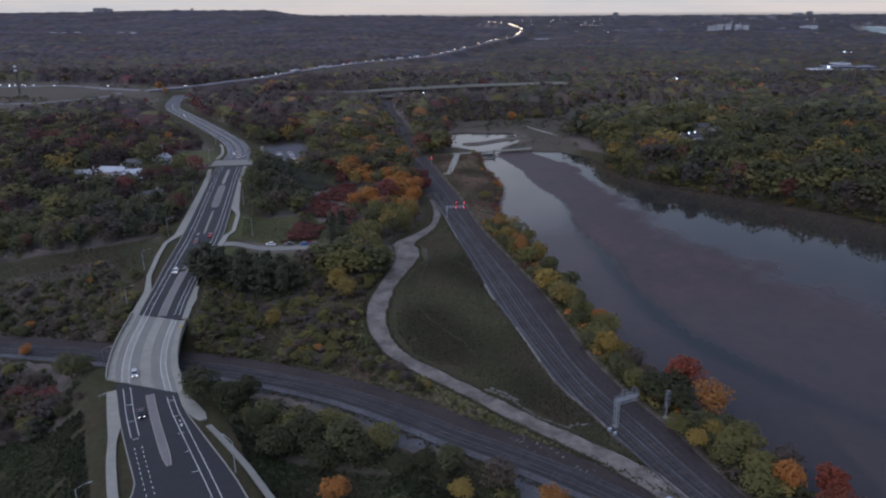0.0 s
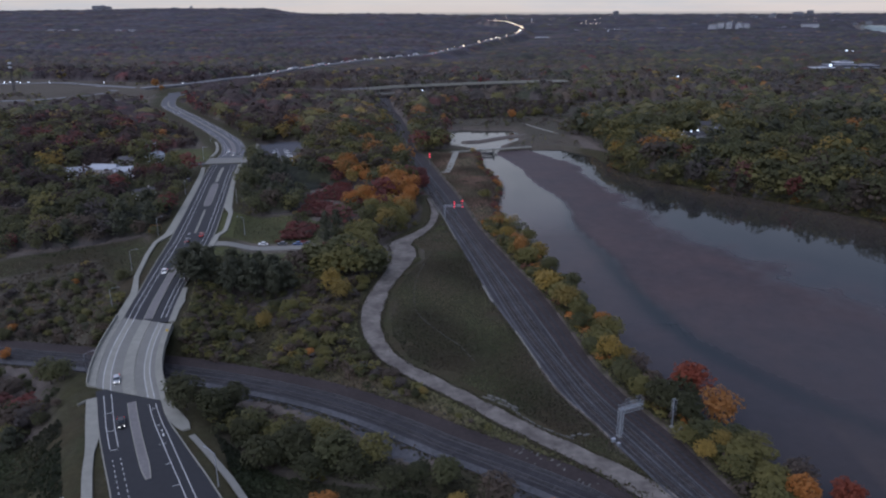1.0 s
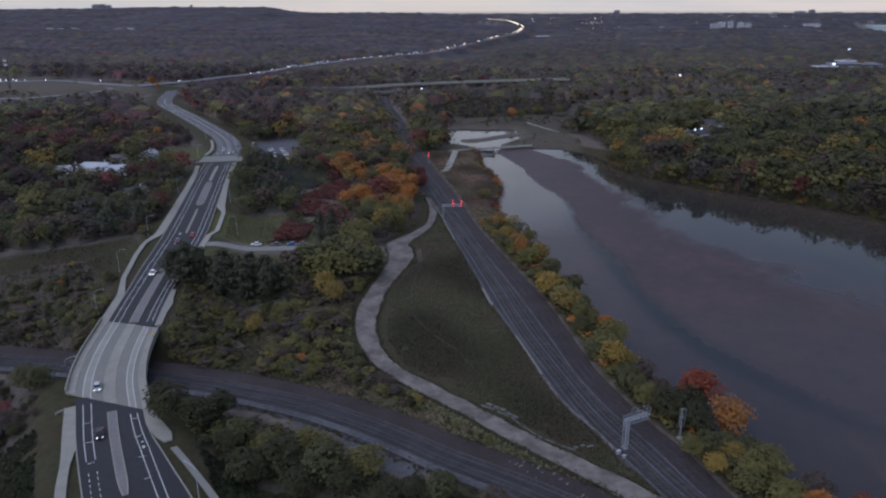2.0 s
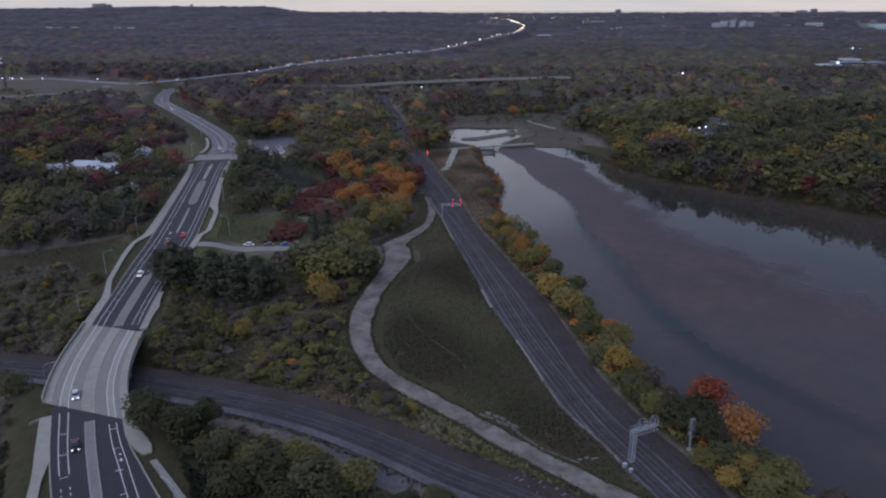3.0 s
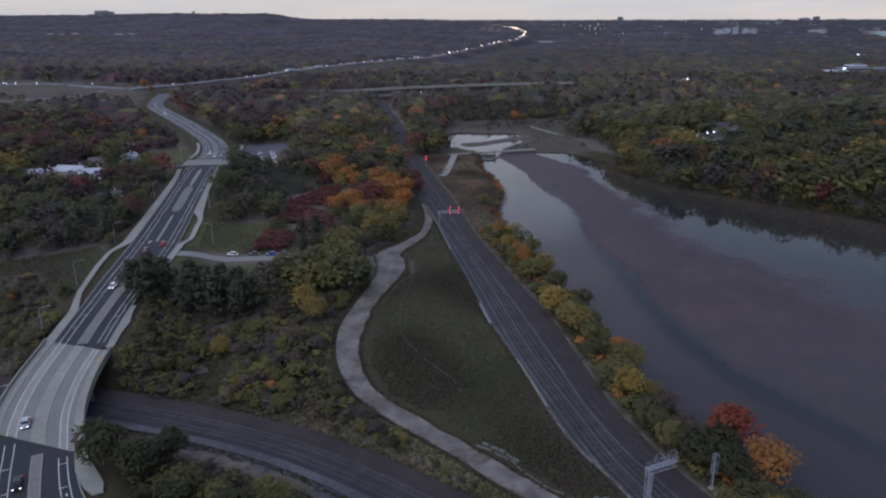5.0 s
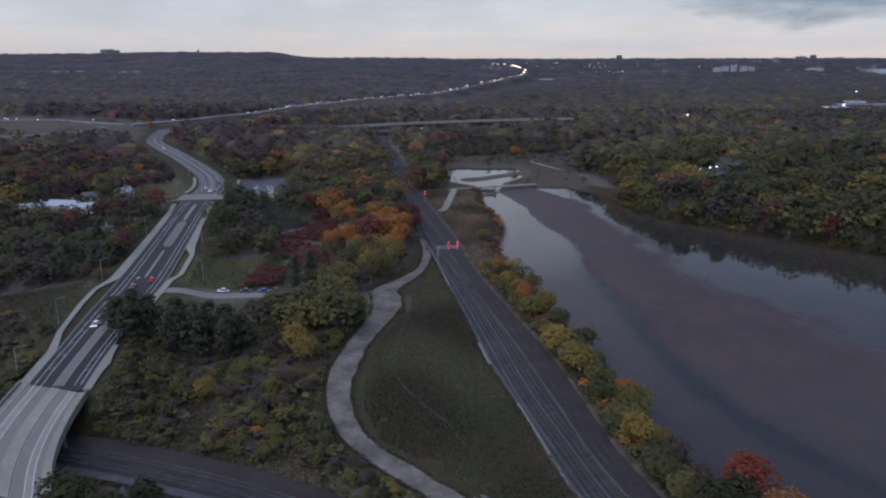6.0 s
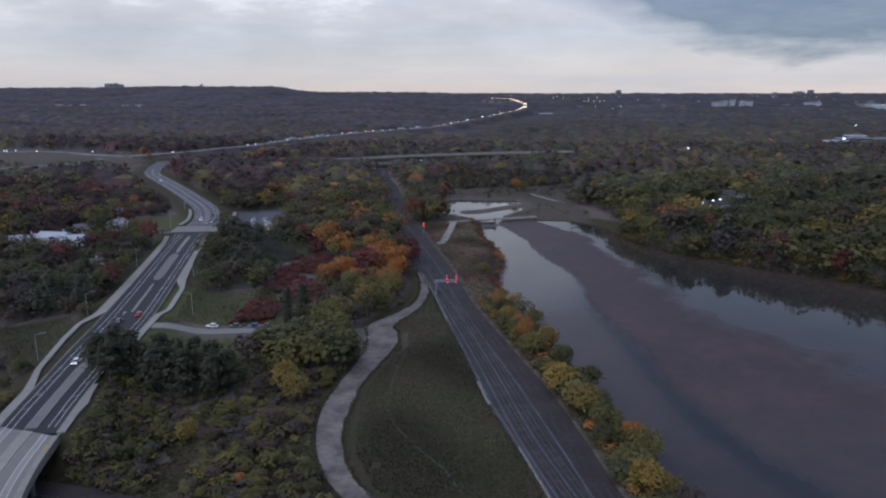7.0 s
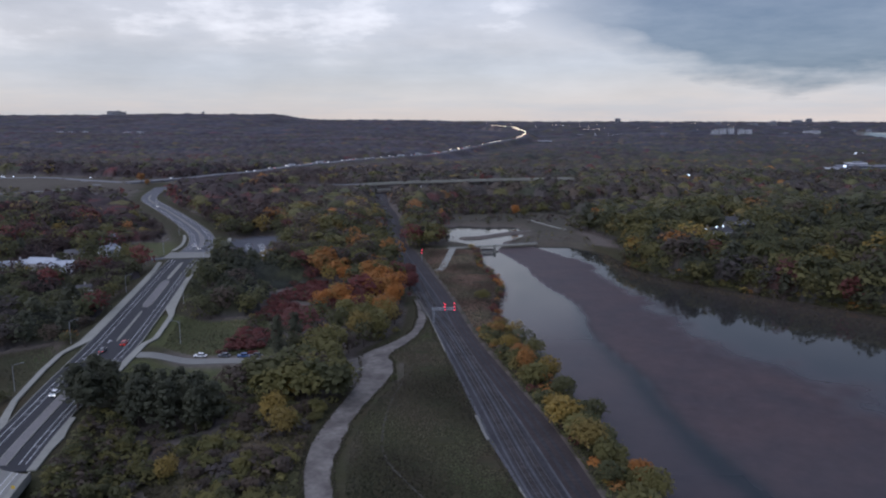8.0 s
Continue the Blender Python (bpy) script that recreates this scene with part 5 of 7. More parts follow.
    h[(d < 60) & (y > 480) & (y < yl + 4)] *= 0.55
    for line, wide_band in ((HIGHWAY, 110), (RAMP_WEST, 70), (RAMP_LOW, 50), (VIADUCT, 60)):
        d, _, yl = near_line(p, line)
        front = (d < wide_band) & (y < yl + 10)
        h[front] *= np.where(x[front] > -30, 0.6, 1.0) if wide_band == 60 else 0.6 if wide_band < 100 else np.where(y[front] > 1150, 0.5, 0.75)
    for line, reach in ((HIGHWAY, 190), (RAMP_EAST, 90), (RAMP_WEST, 110), (VIADUCT, 60)):
        d, zl, yl = near_line(p, line)
        before = (d < reach) & (y < yl)
        h[before] = np.minimum(h[before], np.maximum(1.2, 1.3 * (95 - zl[before]) / yl[before] * d[before] + 2.5))
    wide = rng.uniform(0.9, 1.25, n)
    small = h < 8
    wide[small] = rng.uniform(1.1, 1.6, small.sum())
    return kind, h, wide


PALETTE = np.array([LEAF[k] for k in KINDS])


def hazy_forest_tone(p):
    """Broad drifts of colour: olive and dark green near the valley, leafless woods beyond; the blue-lilac cast is haze
    put into the colour.
    """
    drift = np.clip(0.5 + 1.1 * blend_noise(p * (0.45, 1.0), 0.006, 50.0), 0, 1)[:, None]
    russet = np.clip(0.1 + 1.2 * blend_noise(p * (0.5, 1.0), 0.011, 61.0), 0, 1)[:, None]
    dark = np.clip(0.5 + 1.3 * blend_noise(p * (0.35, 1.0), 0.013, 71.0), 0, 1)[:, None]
    # haze painted in: wood colours pushed towards blue, more so with distance
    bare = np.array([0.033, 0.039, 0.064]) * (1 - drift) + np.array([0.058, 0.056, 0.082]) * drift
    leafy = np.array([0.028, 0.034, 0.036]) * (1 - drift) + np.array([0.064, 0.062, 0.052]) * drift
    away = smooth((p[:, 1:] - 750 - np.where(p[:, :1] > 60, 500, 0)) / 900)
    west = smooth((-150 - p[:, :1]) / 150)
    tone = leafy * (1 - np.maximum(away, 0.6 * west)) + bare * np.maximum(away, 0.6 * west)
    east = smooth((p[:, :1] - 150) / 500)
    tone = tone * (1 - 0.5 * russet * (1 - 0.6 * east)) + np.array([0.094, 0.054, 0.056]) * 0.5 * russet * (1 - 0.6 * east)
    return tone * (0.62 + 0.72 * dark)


def woods(name, label, p, kind, h, wide, shapes, with_trunks, deep=1.0, calm=0.0):
    """Many trees as one body of woodland; deep below 1 for a closed, even canopy."""
    z = land(p) - np.where(h < 8, 0.13 * h, 0.07 * h)
    quads, tints, faces = [], [], []
    around = hazy_forest_tone(p)
    for k in range(len(KINDS)):
        for s in range(3):
            pick = np.where((kind == k) & (np.arange(len(p)) % 3 == s))[0]
            if not len(pick):
                continue
            q, face = shapes[KINDS[k]][s]
            a = rng.uniform(0, 6.28, len(pick))
            c, sn = np.cos(a)[:, None, None], np.sin(a)[:, None, None]
            hh, ww = h[pick][:, None, None], (h * wide)[pick][:, None, None]
            X = (q[None, ..., 0] * c - q[None, ..., 1] * sn) * ww + p[pick, 0][:, None, None]
            Y = (q[None, ..., 0] * sn + q[None, ..., 1] * c) * ww + p[pick, 1][:, None, None]
            Z = (0.62 + (q[None, ..., 2] - 0.62) * deep) * hh + z[pick][:, None, None]
            quads.append(np.stack([X, Y, Z], -1).reshape(-1, 3))
            turn = np.stack([face[None, :, 0] * c[..., 0] - face[None, :, 1] * sn[..., 0], face[None, :, 0] * sn[..., 0] + face[None, :, 1] * c[..., 0], np.broadcast_to(face[:, 2], (len(pick), len(face)))], -1)
            faces.append(np.repeat(turn.reshape(-1, 3), 4, 0))
            mixer = rng.random((len(pick), 1))
            t = (PALETTE[k, 0] * mixer + PALETTE[k, 1] * (1 - mixer)) * rng.uniform(0.8 if deep == 1 else 0.88, 1.2 if deep == 1 else 1.1, (len(pick), 1))
            # calm is the share of haze-tinted tone over the tree's own colour
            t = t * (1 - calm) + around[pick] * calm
            tints.append(np.repeat(t, q.shape[0] * 4, 0))
    v = np.vstack(quads)
    ob = hang(name, raw_mesh(name, v, np.arange(len(v)).reshape(-1, 4), wood_mat, True, ("tint", np.vstack(tints)), np.vstack(faces)))
    tagged(ob, label, "woodland", kind="stuff")
    if with_trunks:
        n = len(p)
        ang = np.arange(4) * 1.5708
        ring = np.column_stack([np.cos(ang), np.sin(ang)])
        r = (h * 0.02)[:, None, None]
        lo = np.concatenate([ring[None] * r + p[:, None], np.broadcast_to(z[:, None, None], (n, 4, 1))], 2)
        hi = np.concatenate([ring[None] * r * 0.35 + p[:, None], np.broadcast_to((z + h * 0.62)[:, None, None], (n, 4, 1))], 2)
        v = np.concatenate([lo, hi], 1).reshape(-1, 3)
        f = (np.arange(n) * 8)[:, None, None] + np.array([(k, (k + 1) % 4, 4 + (k + 1) % 4, 4 + k) for k in range(4)])
        tagged(hang("trunks", raw_mesh("trunks", v, f.reshape(-1, 4), bark)), "bare brown trunks under the wood's crowns", "trunks", kind="stuff")


p0 = scatter(60, 300, 5.0)
k0, h0, w0 = choose(p0)
order = np.argsort(np.hypot(p0[:, 0] - 5, p0[:, 1] - 10))
keep = np.where(np.where(inside(p0, SCRUB), blend_noise(p0, 0.07, 44.0) > -0.12, (h0 < 8) | (rng.random(len(h0)) < 0.72)))[0]
order = order[np.isin(order, keep)]
first, rest = order[:225], order[225:]
sx = np.array([s[:2] for s in SPECIAL])
for (x, y, h, wide, kind), z in zip(SPECIAL, land(sx)):
    plant(kind, int(rng.integers(3)), x, y, float(z), h, wide, "above the railway" if x < 20 else "on the lake bank")
for k, z in zip(first, land(p0[first])):
    x, y = p0[k]
    plant(KINDS[k0[k]], int(rng.integers(3)), float(x), float(y), float(z), float(h0[k]), float(w0[k]), "on the lake bank" if x > 30 else "between road and railway" if x > -80 else "west of the road")
# low shrubs along the banks and in the scrub
ps = scatter(60, 360, 3.4, True)
scrub_s = (ps[:, 0] > -95) & (ps[:, 0] < 45) & (ps[:, 1] > 140) & (ps[:, 1] < 262) & (ps[:, 0] < np.interp(ps[:, 1], [140, 180, 230, 300], [15, -12, -34, -30]))
ps = ps[(scrub_s & (blend_noise(ps, 0.07, 44.0) > -0.22)) | (rng.random(len(ps)) < 0.15)]
ks = choose(ps)[0]
hs = rng.uniform(1.6, 3.8, len(ps))
pb = scatter(60, 560, 2.6, True)
pb = pb[(pb[:, 0] > np.interp(pb[:, 1], [100, 250, 530], [60, 26, -22])) & (pb[:, 0] < 105) & (border(pb, LAKE) < np.interp(pb[:, 1], [330, 360], [26, 7])) & (pb[:, 1] < 545)]
pr = np.column_stack([rng.uniform(-86, -44, 2400), rng.uniform(296, 426, 2400)])
pr = pr[inside(pr, RED_SCRUB)]
pr = pr[blend_noise(pr, 0.06, 3.0) > -0.28]
pe = scatter(240, 640, 2.8)
pe = pe[(border(pe, LAKE) < 7) & (pe[:, 0] > 90)]
pf = np.column_stack([rng.uniform(-6, 104, 150), rng.uniform(548, 640, 150)])
pf = pf[inside(pf, POND_FRONT) & ~inside(pf, POND) & ~inside(pf, LAKE) & (near_line(pf, BANK_PATH)[0] > 4)]
pw = np.column_stack([rng.uniform(-24, 290, 1500), rng.uniform(640, 860, 1500)])
pw = pw[(inside(pw, MARSH) & ~inside(pw, POND)) & (blend_noise(pw, 0.03, 33.0) > 0.0)]
pi = np.column_stack([rng.uniform(-720, -345, 2400), rng.uniform(660, 1030, 2400)])
pi = pi[inside(pi, INTERCHANGE) & (blend_noise(pi, 0.014, 35.0) > 0.12)]
for line in (ROAD, RAMP_WEST, RAMP_LOW, RAMP_EAST, HIGHWAY):
    pi = pi[near_line(pi, line)[0] > 12]
slope_east = [(-88, 176), (-93, 205), (-97, 240), (-86, 240), (-79, 215), (-68, 190), (-80, 184)]
slope_west = [(-108, 200), (-120, 200), (-126, 228), (-116, 232), (-111, 214)]
pg = np.column_stack([rng.uniform(-126, -68, 1400), rng.uniform(176, 240, 1400)])
pg = pg[(inside(pg, slope_east) | inside(pg, slope_west)) & (near_line(pg, ROAD)[0] > 12.5) & (near_line(pg, LEFT_RAIL)[0] > 10)]
ps, ks = np.vstack([ps, pb, pe, pf, pg, pw, pi]), np.r_[ks, choose(pb)[0], choose(pe)[0], rng.choice([1, 5, 5, 0], len(pf)), rng.choice([0, 0, 1, 5], len(pg)), rng.choice([0, 1, 5, 5, 7, 10], len(pw)), rng.choice([0, 1, 5, 9, 10, 10, 10], len(pi))]
hs = np.r_[hs, rng.uniform(1.4, 3.6, len(pb)), rng.uniform(2, 4.5, len(pe)), rng.uniform(0.8, 2.4, len(pf)), rng.uniform(1.2, 3.0, len(pg)), rng.uniform(1.0, 3.6, len(pw)), rng.uniform(1.5, 4.0, len(pi))]
woods("red_shrubs", "low crimson autumn shrubs beyond the lawn", pr, np.where((rng.random(len(pr)) < 0.82) & ~((pr[:, 1] > 330) & (pr[:, 1] < 346)), 4, rng.choice([0, 0, 5, 10, 9], len(pr))), rng.uniform(1.3, 2.6, len(pr)), rng.uniform(1.4, 2.0, len(pr)), FARS, False)
woods("shrubs", "low green and yellow shrubs between railway and lake", ps, ks, hs, rng.uniform(1.3, 1.9, len(ps)), BUSH, False)
woods("near_wood", "mixed autumn wood beside the road and railway", p0[rest], k0[rest], h0[rest], w0[rest],
      WOOD, True)

def canopy(name, label, y0, y1, cell, turn, tall, calm, area=None):
    """Far woodland from y0 to y1: a closed, uneven roof of crowns about one cell wide each, open where nothing grows."""
    half = int(0.76 * (y1 + 60) / cell) + 3
    ci, cj = np.meshgrid(np.arange(-half, half + 1), np.arange(int(y0 / cell) - 3, int(y1 / cell) + 4))
    w, base = ci.shape[1], int(y0 / cell) - 3
    seat = (np.column_stack([ci.ravel(), cj.ravel()]) + 0.5 + rng.uniform(-0.38, 0.38, (ci.size, 2))) * cell
    alive = (abs(seat[:, 0]) < 0.74 * (seat[:, 1] + 60)) & free(seat, 1.0)
    if area is not None:
        alive &= area(seat)
    if y0 < 600:
        room = np.array([1.0 + 0.30 * q[2] * q[3] for q in SPECIAL])
        alive[alive] &= (np.hypot(seat[alive][:, None, 0] - taken[None, :, 0], (seat[alive][:, None, 1] - taken[None, :, 1] + 1.5) * 0.85) - room[None]).min(1) > 0
    kind, h, wide = np.zeros(len(seat), int), np.zeros(len(seat)), np.ones(len(seat))
    kind[alive], h[alive], wide[alive] = choose(seat[alive])
    h *= rng.uniform(0.66, 1.15, len(h))
    full = h.reshape(ci.shape) > 0
    if y0 < 600:
        core = full.copy()
        core[1:-1, 1:-1] = np.minimum.reduce([full[1 + a:full.shape[0] - 1 + a, 1 + b:full.shape[1] - 1 + b] for a in (-1, 0, 1) for b in (-1, 0, 1)])
        full = core
    roof = h * tall * full.ravel() * (seat[:, 1] > y0 + cell)
    mixer = rng.random((len(seat), 1))
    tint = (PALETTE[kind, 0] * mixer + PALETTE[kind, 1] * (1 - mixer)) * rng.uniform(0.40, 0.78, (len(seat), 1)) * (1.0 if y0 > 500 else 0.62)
    # crown colours fade into the haze-tinted tone by calm
    tint = tint * (1 - calm) + hazy_forest_tone(seat) * calm
    ys = [y0]
    while ys[-1] < y1:
        ys.append(ys[-1] * (1 + 1.9 * turn))
    us = np.arange(-0.735, 0.7351, turn)
    yy, uu = np.meshgrid(ys, us, indexing="ij")
    v = np.column_stack([(uu * (yy + 50)).ravel(), yy.ravel()])
    v += rng.uniform(-0.3, 0.3, v.shape) * (turn * yy.ravel())[:, None]
    top, colour = np.zeros(len(v)), np.tile(np.array([[0.09, 0.08, 0.08]]), (len(v), 1))
    vi, vj = np.floor(v[:, 0] / cell).astype(int) + half, np.floor(v[:, 1] / cell).astype(int) - base
    for di in (-1, 0, 1):
        for dj in (-1, 0, 1):
            k = np.clip(vj + dj, 0, len(ci) - 1) * w + np.clip(vi + di, 0, w - 1)
            d = np.hypot(*(v - seat[k]).T) / (cell * 0.92 * wide[k])
            z = np.where(d < 1.15, roof[k] * (1 - 0.5 * d * d), 0)
            win = z > top
            top[win], colour[win] = z[win], tint[k[win]]
    z = land(v) + np.where(top > 0, top, -1.0)
    m = len(us)
    q = (np.arange(len(ys) - 1)[:, None] * m + np.arange(m - 1)).ravel()
    q = np.column_stack([q, q + 1, q + m + 1, q + m])
    q = q[(top[q] > 0).any(1)]
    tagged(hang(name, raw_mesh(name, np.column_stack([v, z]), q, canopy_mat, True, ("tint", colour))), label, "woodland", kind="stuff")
    return seat, kind, h, wide


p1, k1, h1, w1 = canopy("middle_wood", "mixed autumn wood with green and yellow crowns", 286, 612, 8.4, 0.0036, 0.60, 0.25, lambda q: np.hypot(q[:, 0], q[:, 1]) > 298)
tops = h1 > 1.2
woods("middle_crowns", "leafy tops of the mixed autumn wood", p1[tops], k1[tops], h1[tops] * 1.06, w1[tops] * 1.08, MIDS, True, 1.0, 0.12)
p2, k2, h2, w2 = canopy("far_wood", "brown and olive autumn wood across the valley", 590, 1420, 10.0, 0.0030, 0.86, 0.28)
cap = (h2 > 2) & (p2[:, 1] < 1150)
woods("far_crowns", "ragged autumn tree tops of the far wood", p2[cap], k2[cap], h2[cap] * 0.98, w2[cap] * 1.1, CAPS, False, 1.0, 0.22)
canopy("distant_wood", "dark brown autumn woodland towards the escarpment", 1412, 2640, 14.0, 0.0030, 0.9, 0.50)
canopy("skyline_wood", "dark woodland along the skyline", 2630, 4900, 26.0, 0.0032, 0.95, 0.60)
pm = np.column_stack([rng.uniform(-26, 146, 1500), rng.uniform(690, 860, 1500)])
pm = pm[inside(pm, MARSH_NORTH)]
km, hm, wm = choose(pm)
woods("marsh_wood", "low brown and olive trees round the marsh pond", pm, km, np.minimum(hm, 11) * 0.8, wm, FARS, False, 0.99)

# loose gravel areas beside the curved railway
tagged(sheet("gravel_yard", GRAVEL_A, 0.06, ballast_pale, None, "", 1.5, 0.8), "pale grey gravel yard beside the railway", "gravel", kind="structure")
tagged(sheet("gravel_yard", [(-35, 307), (-29, 317), (-23, 304), (-25, 280), (-33, 278), (-38, 284), (-38, 295)], 0.05, gravel, None, "", 1.2, 0.8), "mottled gravel yard beside the track", "gravel", kind="structure")
tagged(sheet("gravel_yard", GRAVEL_B, 0.06, ballast_pale, None, "", 1.0, 0.4), "small pale gravel patch among trees", "gravel", kind="structure")
tagged(sheet("car_park", CAR_PARK, 0.08, asphalt_old, None, "", 3.0), "pale asphalt car park among trees", "car park", kind="structure")


# rough grass on the open ground
def tufts(name, poly, gap, tall, tints, label):
    poly_a = np.array(poly, float)
    lo, hi = poly_a.min(0), poly_a.max(0)
    xx, yy = np.meshgrid(np.arange(lo[0], hi[0], gap), np.arange(lo[1], hi[1], gap))
    p = np.column_stack([xx.ravel(), yy.ravel()]) + rng.uniform(-0.5, 0.5, (xx.size, 2)) * gap
    p = p[inside(p, poly) & (near_line(p, PATH_MID)[0] > 4.5) & (near_line(p, ROAD)[0] > 17) & (near_line(p, LEFT_RAIL)[0] > 9) & ~inside(p, GRAVEL_A) & ~inside(p, GRAVEL_B)]
    n = len(p)
    clump = blend_noise(p, 0.09, 4.0)
    p, clump = p[clump > -0.5], clump[clump > -0.5]
    n = len(p)
    pos = np.column_stack([p, land(p) + 0.1])
    nrm = rng.normal(size=(n, 3)) * 0.5 + np.array([0, -0.3, 0.9])
    nrm /= np.linalg.norm(nrm, axis=1, keepdims=True)
    q = leaf_quads(pos, nrm, tall * rng.uniform(0.5, 1.4, n))
    mixer = np.clip(0.5 + 1.2 * blend_noise(p, 0.05, 12.0), 0, 1)[:, None]
    t = (np.array(tints[0]) * mixer + np.array(tints[1]) * (1 - mixer)) * rng.uniform(0.75, 1.3, (n, 1))
    t *= 0.5 + 1.1 * np.clip(0.5 + 1.3 * blend_noise(p * (1.0, 0.6), 0.045, 22.0), 0, 1)[:, None]
    tagged(hang(name, raw_mesh(name, q.reshape(-1, 3), np.arange(n * 4).reshape(-1, 4), wood_mat, False, ("tint", np.repeat(t, 4, 0)))), label, "grass", kind="stuff")


tufts("meadow_grass", FIELD, 0.55, 0.27, ((0.066, 0.072, 0.036), (0.080, 0.066, 0.046)), "rough olive and brown meadow grass")


def edge_tufts(name, line, off, wobble, gap, tall, tints, label, follow=True):
    """Ragged grass along the edge of a track."""
    acc = np.r_[0, np.cumsum(np.linalg.norm(np.diff(line[:, :2], axis=0), axis=1))]
    s = np.arange(0, acc[-1], gap)
    rgt = sides(line)
    base = np.column_stack([np.interp(s, acc, line[:, k]) for k in (0, 1)])
    across = np.column_stack([np.interp(s, acc, rgt[:, k]) for k in (0, 1)])
    o = np.interp(s, acc, np.broadcast_to(off, len(line)))
    drift = 0.35 + blend_noise(base, 0.16, 40.0) * 0.8
    p = base + across * (o + np.sign(o) * (drift + rng.normal(size=len(s)) * wobble))[:, None]
    n = len(p)
    nrm = rng.normal(size=(n, 3)) * 0.45 + np.array([0, 0, 0.9])
    nrm /= np.linalg.norm(nrm, axis=1, keepdims=True)
    q = leaf_quads(np.column_stack([p, land(p) + 0.22]), nrm, tall * rng.uniform(0.4, 1.3, n))
    t = np.where(rng.random((n, 1)) < 0.5, np.array(tints[0]), np.array(tints[1])) * rng.uniform(0.8, 1.2, (n, 1))
    tagged(hang(name, raw_mesh(name, q.reshape(-1, 3), np.arange(n * 4).reshape(-1, 4), wood_mat, False, ("tint", np.repeat(t, 4, 0)))), label, "grass", kind="stuff")


for side in (-1, 1):
    edge_tufts("verge_grass", PATH_MID, side * ((PATH_WEST if side > 0 else PATH_HALF) + 0.1), 0.45, 0.11, 0.25, ((0.080, 0.080, 0.042), (0.095, 0.080, 0.056)), "ragged grass edge of the gravel track")
edge_tufts("verge_grass", BED_LEFT, -1.1, 0.35, 0.25, 0.3, ((0.070, 0.072, 0.036), (0.085, 0.070, 0.048)), "ragged grass beside the ballast")
edge_tufts("verge_grass", LEFT_RAIL, -9.2, 0.6, 0.2, 0.4, ((0.070, 0.070, 0.036), (0.085, 0.070, 0.048)), "ragged grass beside the brown earth")
edge_tufts("verge_grass", LEFT_RAIL, 6.6, 0.6, 0.2, 0.4, ((0.070, 0.070, 0.036), (0.085, 0.070, 0.048)), "ragged grass beside the gravel shoulder")
tufts("meadow_grass", LEFT_FIELD, 1.0, 0.32, ((0.060, 0.074, 0.036), (0.074, 0.066, 0.044)), "rough grass on the western slope")
tufts("bank_grass", [(66, 123), (75, 118), (58, 172), (46, 230), (31, 300), (19, 352), (13, 352), (25, 290), (35, 247), (40, 217), (47.5, 178), (58, 150)], 0.8, 0.4, ((0.095, 0.105, 0.048), (0.120, 0.112, 0.050)), "green grass verge between railway and bank")
tufts("scrub_grass", SCRUB, 0.65, 0.62, ((0.112, 0.112, 0.052), (0.126, 0.100, 0.066)), "rank olive and brown scrub grass by the railway")
tufts("verge_grass", WEST_LAWN, 0.55, 0.55, ((0.034, 0.041, 0.019), (0.044, 0.040, 0.024)), "dark rough grass verge beside the road")
tufts("verge_grass", SOUTH_LAWN, 0.55, 0.55, ((0.034, 0.041, 0.019), (0.044, 0.040, 0.024)), "dark rough grass below the footpath")
tufts("scrub_grass", SCRUB_WEST, 1.2, 0.7, ((0.086, 0.076, 0.050), (0.092, 0.070, 0.054)), "rank brown scrub grass west of the road")
tufts("scrub_grass", SCRUB_SOUTH, 0.9, 0.55, ((0.074, 0.086, 0.042), (0.092, 0.080, 0.052)), "rough dark scrub grass south of the railway")
tufts("bank_grass", RUST, 0.8, 0.5, ((0.150, 0.100, 0.075), (0.125, 0.105, 0.070)), "rust brown grass on the bank beside the tracks")
tufts("lawn_grass", LAWN_A, 0.9, 0.35, ((0.118, 0.126, 0.060), (0.132, 0.120, 0.066)), "long olive grass beside the drive")
tufts("meadow_grass", SOUTH_MEADOW, 0.55, 0.55, ((0.034, 0.041, 0.019), (0.044, 0.040, 0.024)), "rough dark grass below the road")
# ---- railway signals ----
def lattice(bm, a, b, wide, bays, r=0.05):
    """A square lattice girder from a to b."""
    a, b = Vector(a), Vector(b)
    d = (b - a).normalized()
    u = d.cross(Vector((0, 0, 1)) if abs(d.z) < 0.9 else Vector((1, 0, 0))).normalized()
    v = d.cross(u)
    corners = [u * (wide / 2 * i) + v * (wide / 2 * j) for i, j in ((-1, -1), (1, -1), (1, 1), (-1, 1))]
    for c in corners:
        rod(bm, a + c, b + c, r, r, 5)
    for k in range(bays):
        p, q = a + (b - a) * (k / bays), a + (b - a) * ((k + 1) / bays)
        for i in range(4):
            c1, c2 = corners[i], corners[(i + 1) % 4]
            rod(bm, p + c1, q + c2, r * 0.6, r * 0.6, 4)
            rod(bm, p + c1, p + c2, r * 0.6, r * 0.6, 4)
    return bm


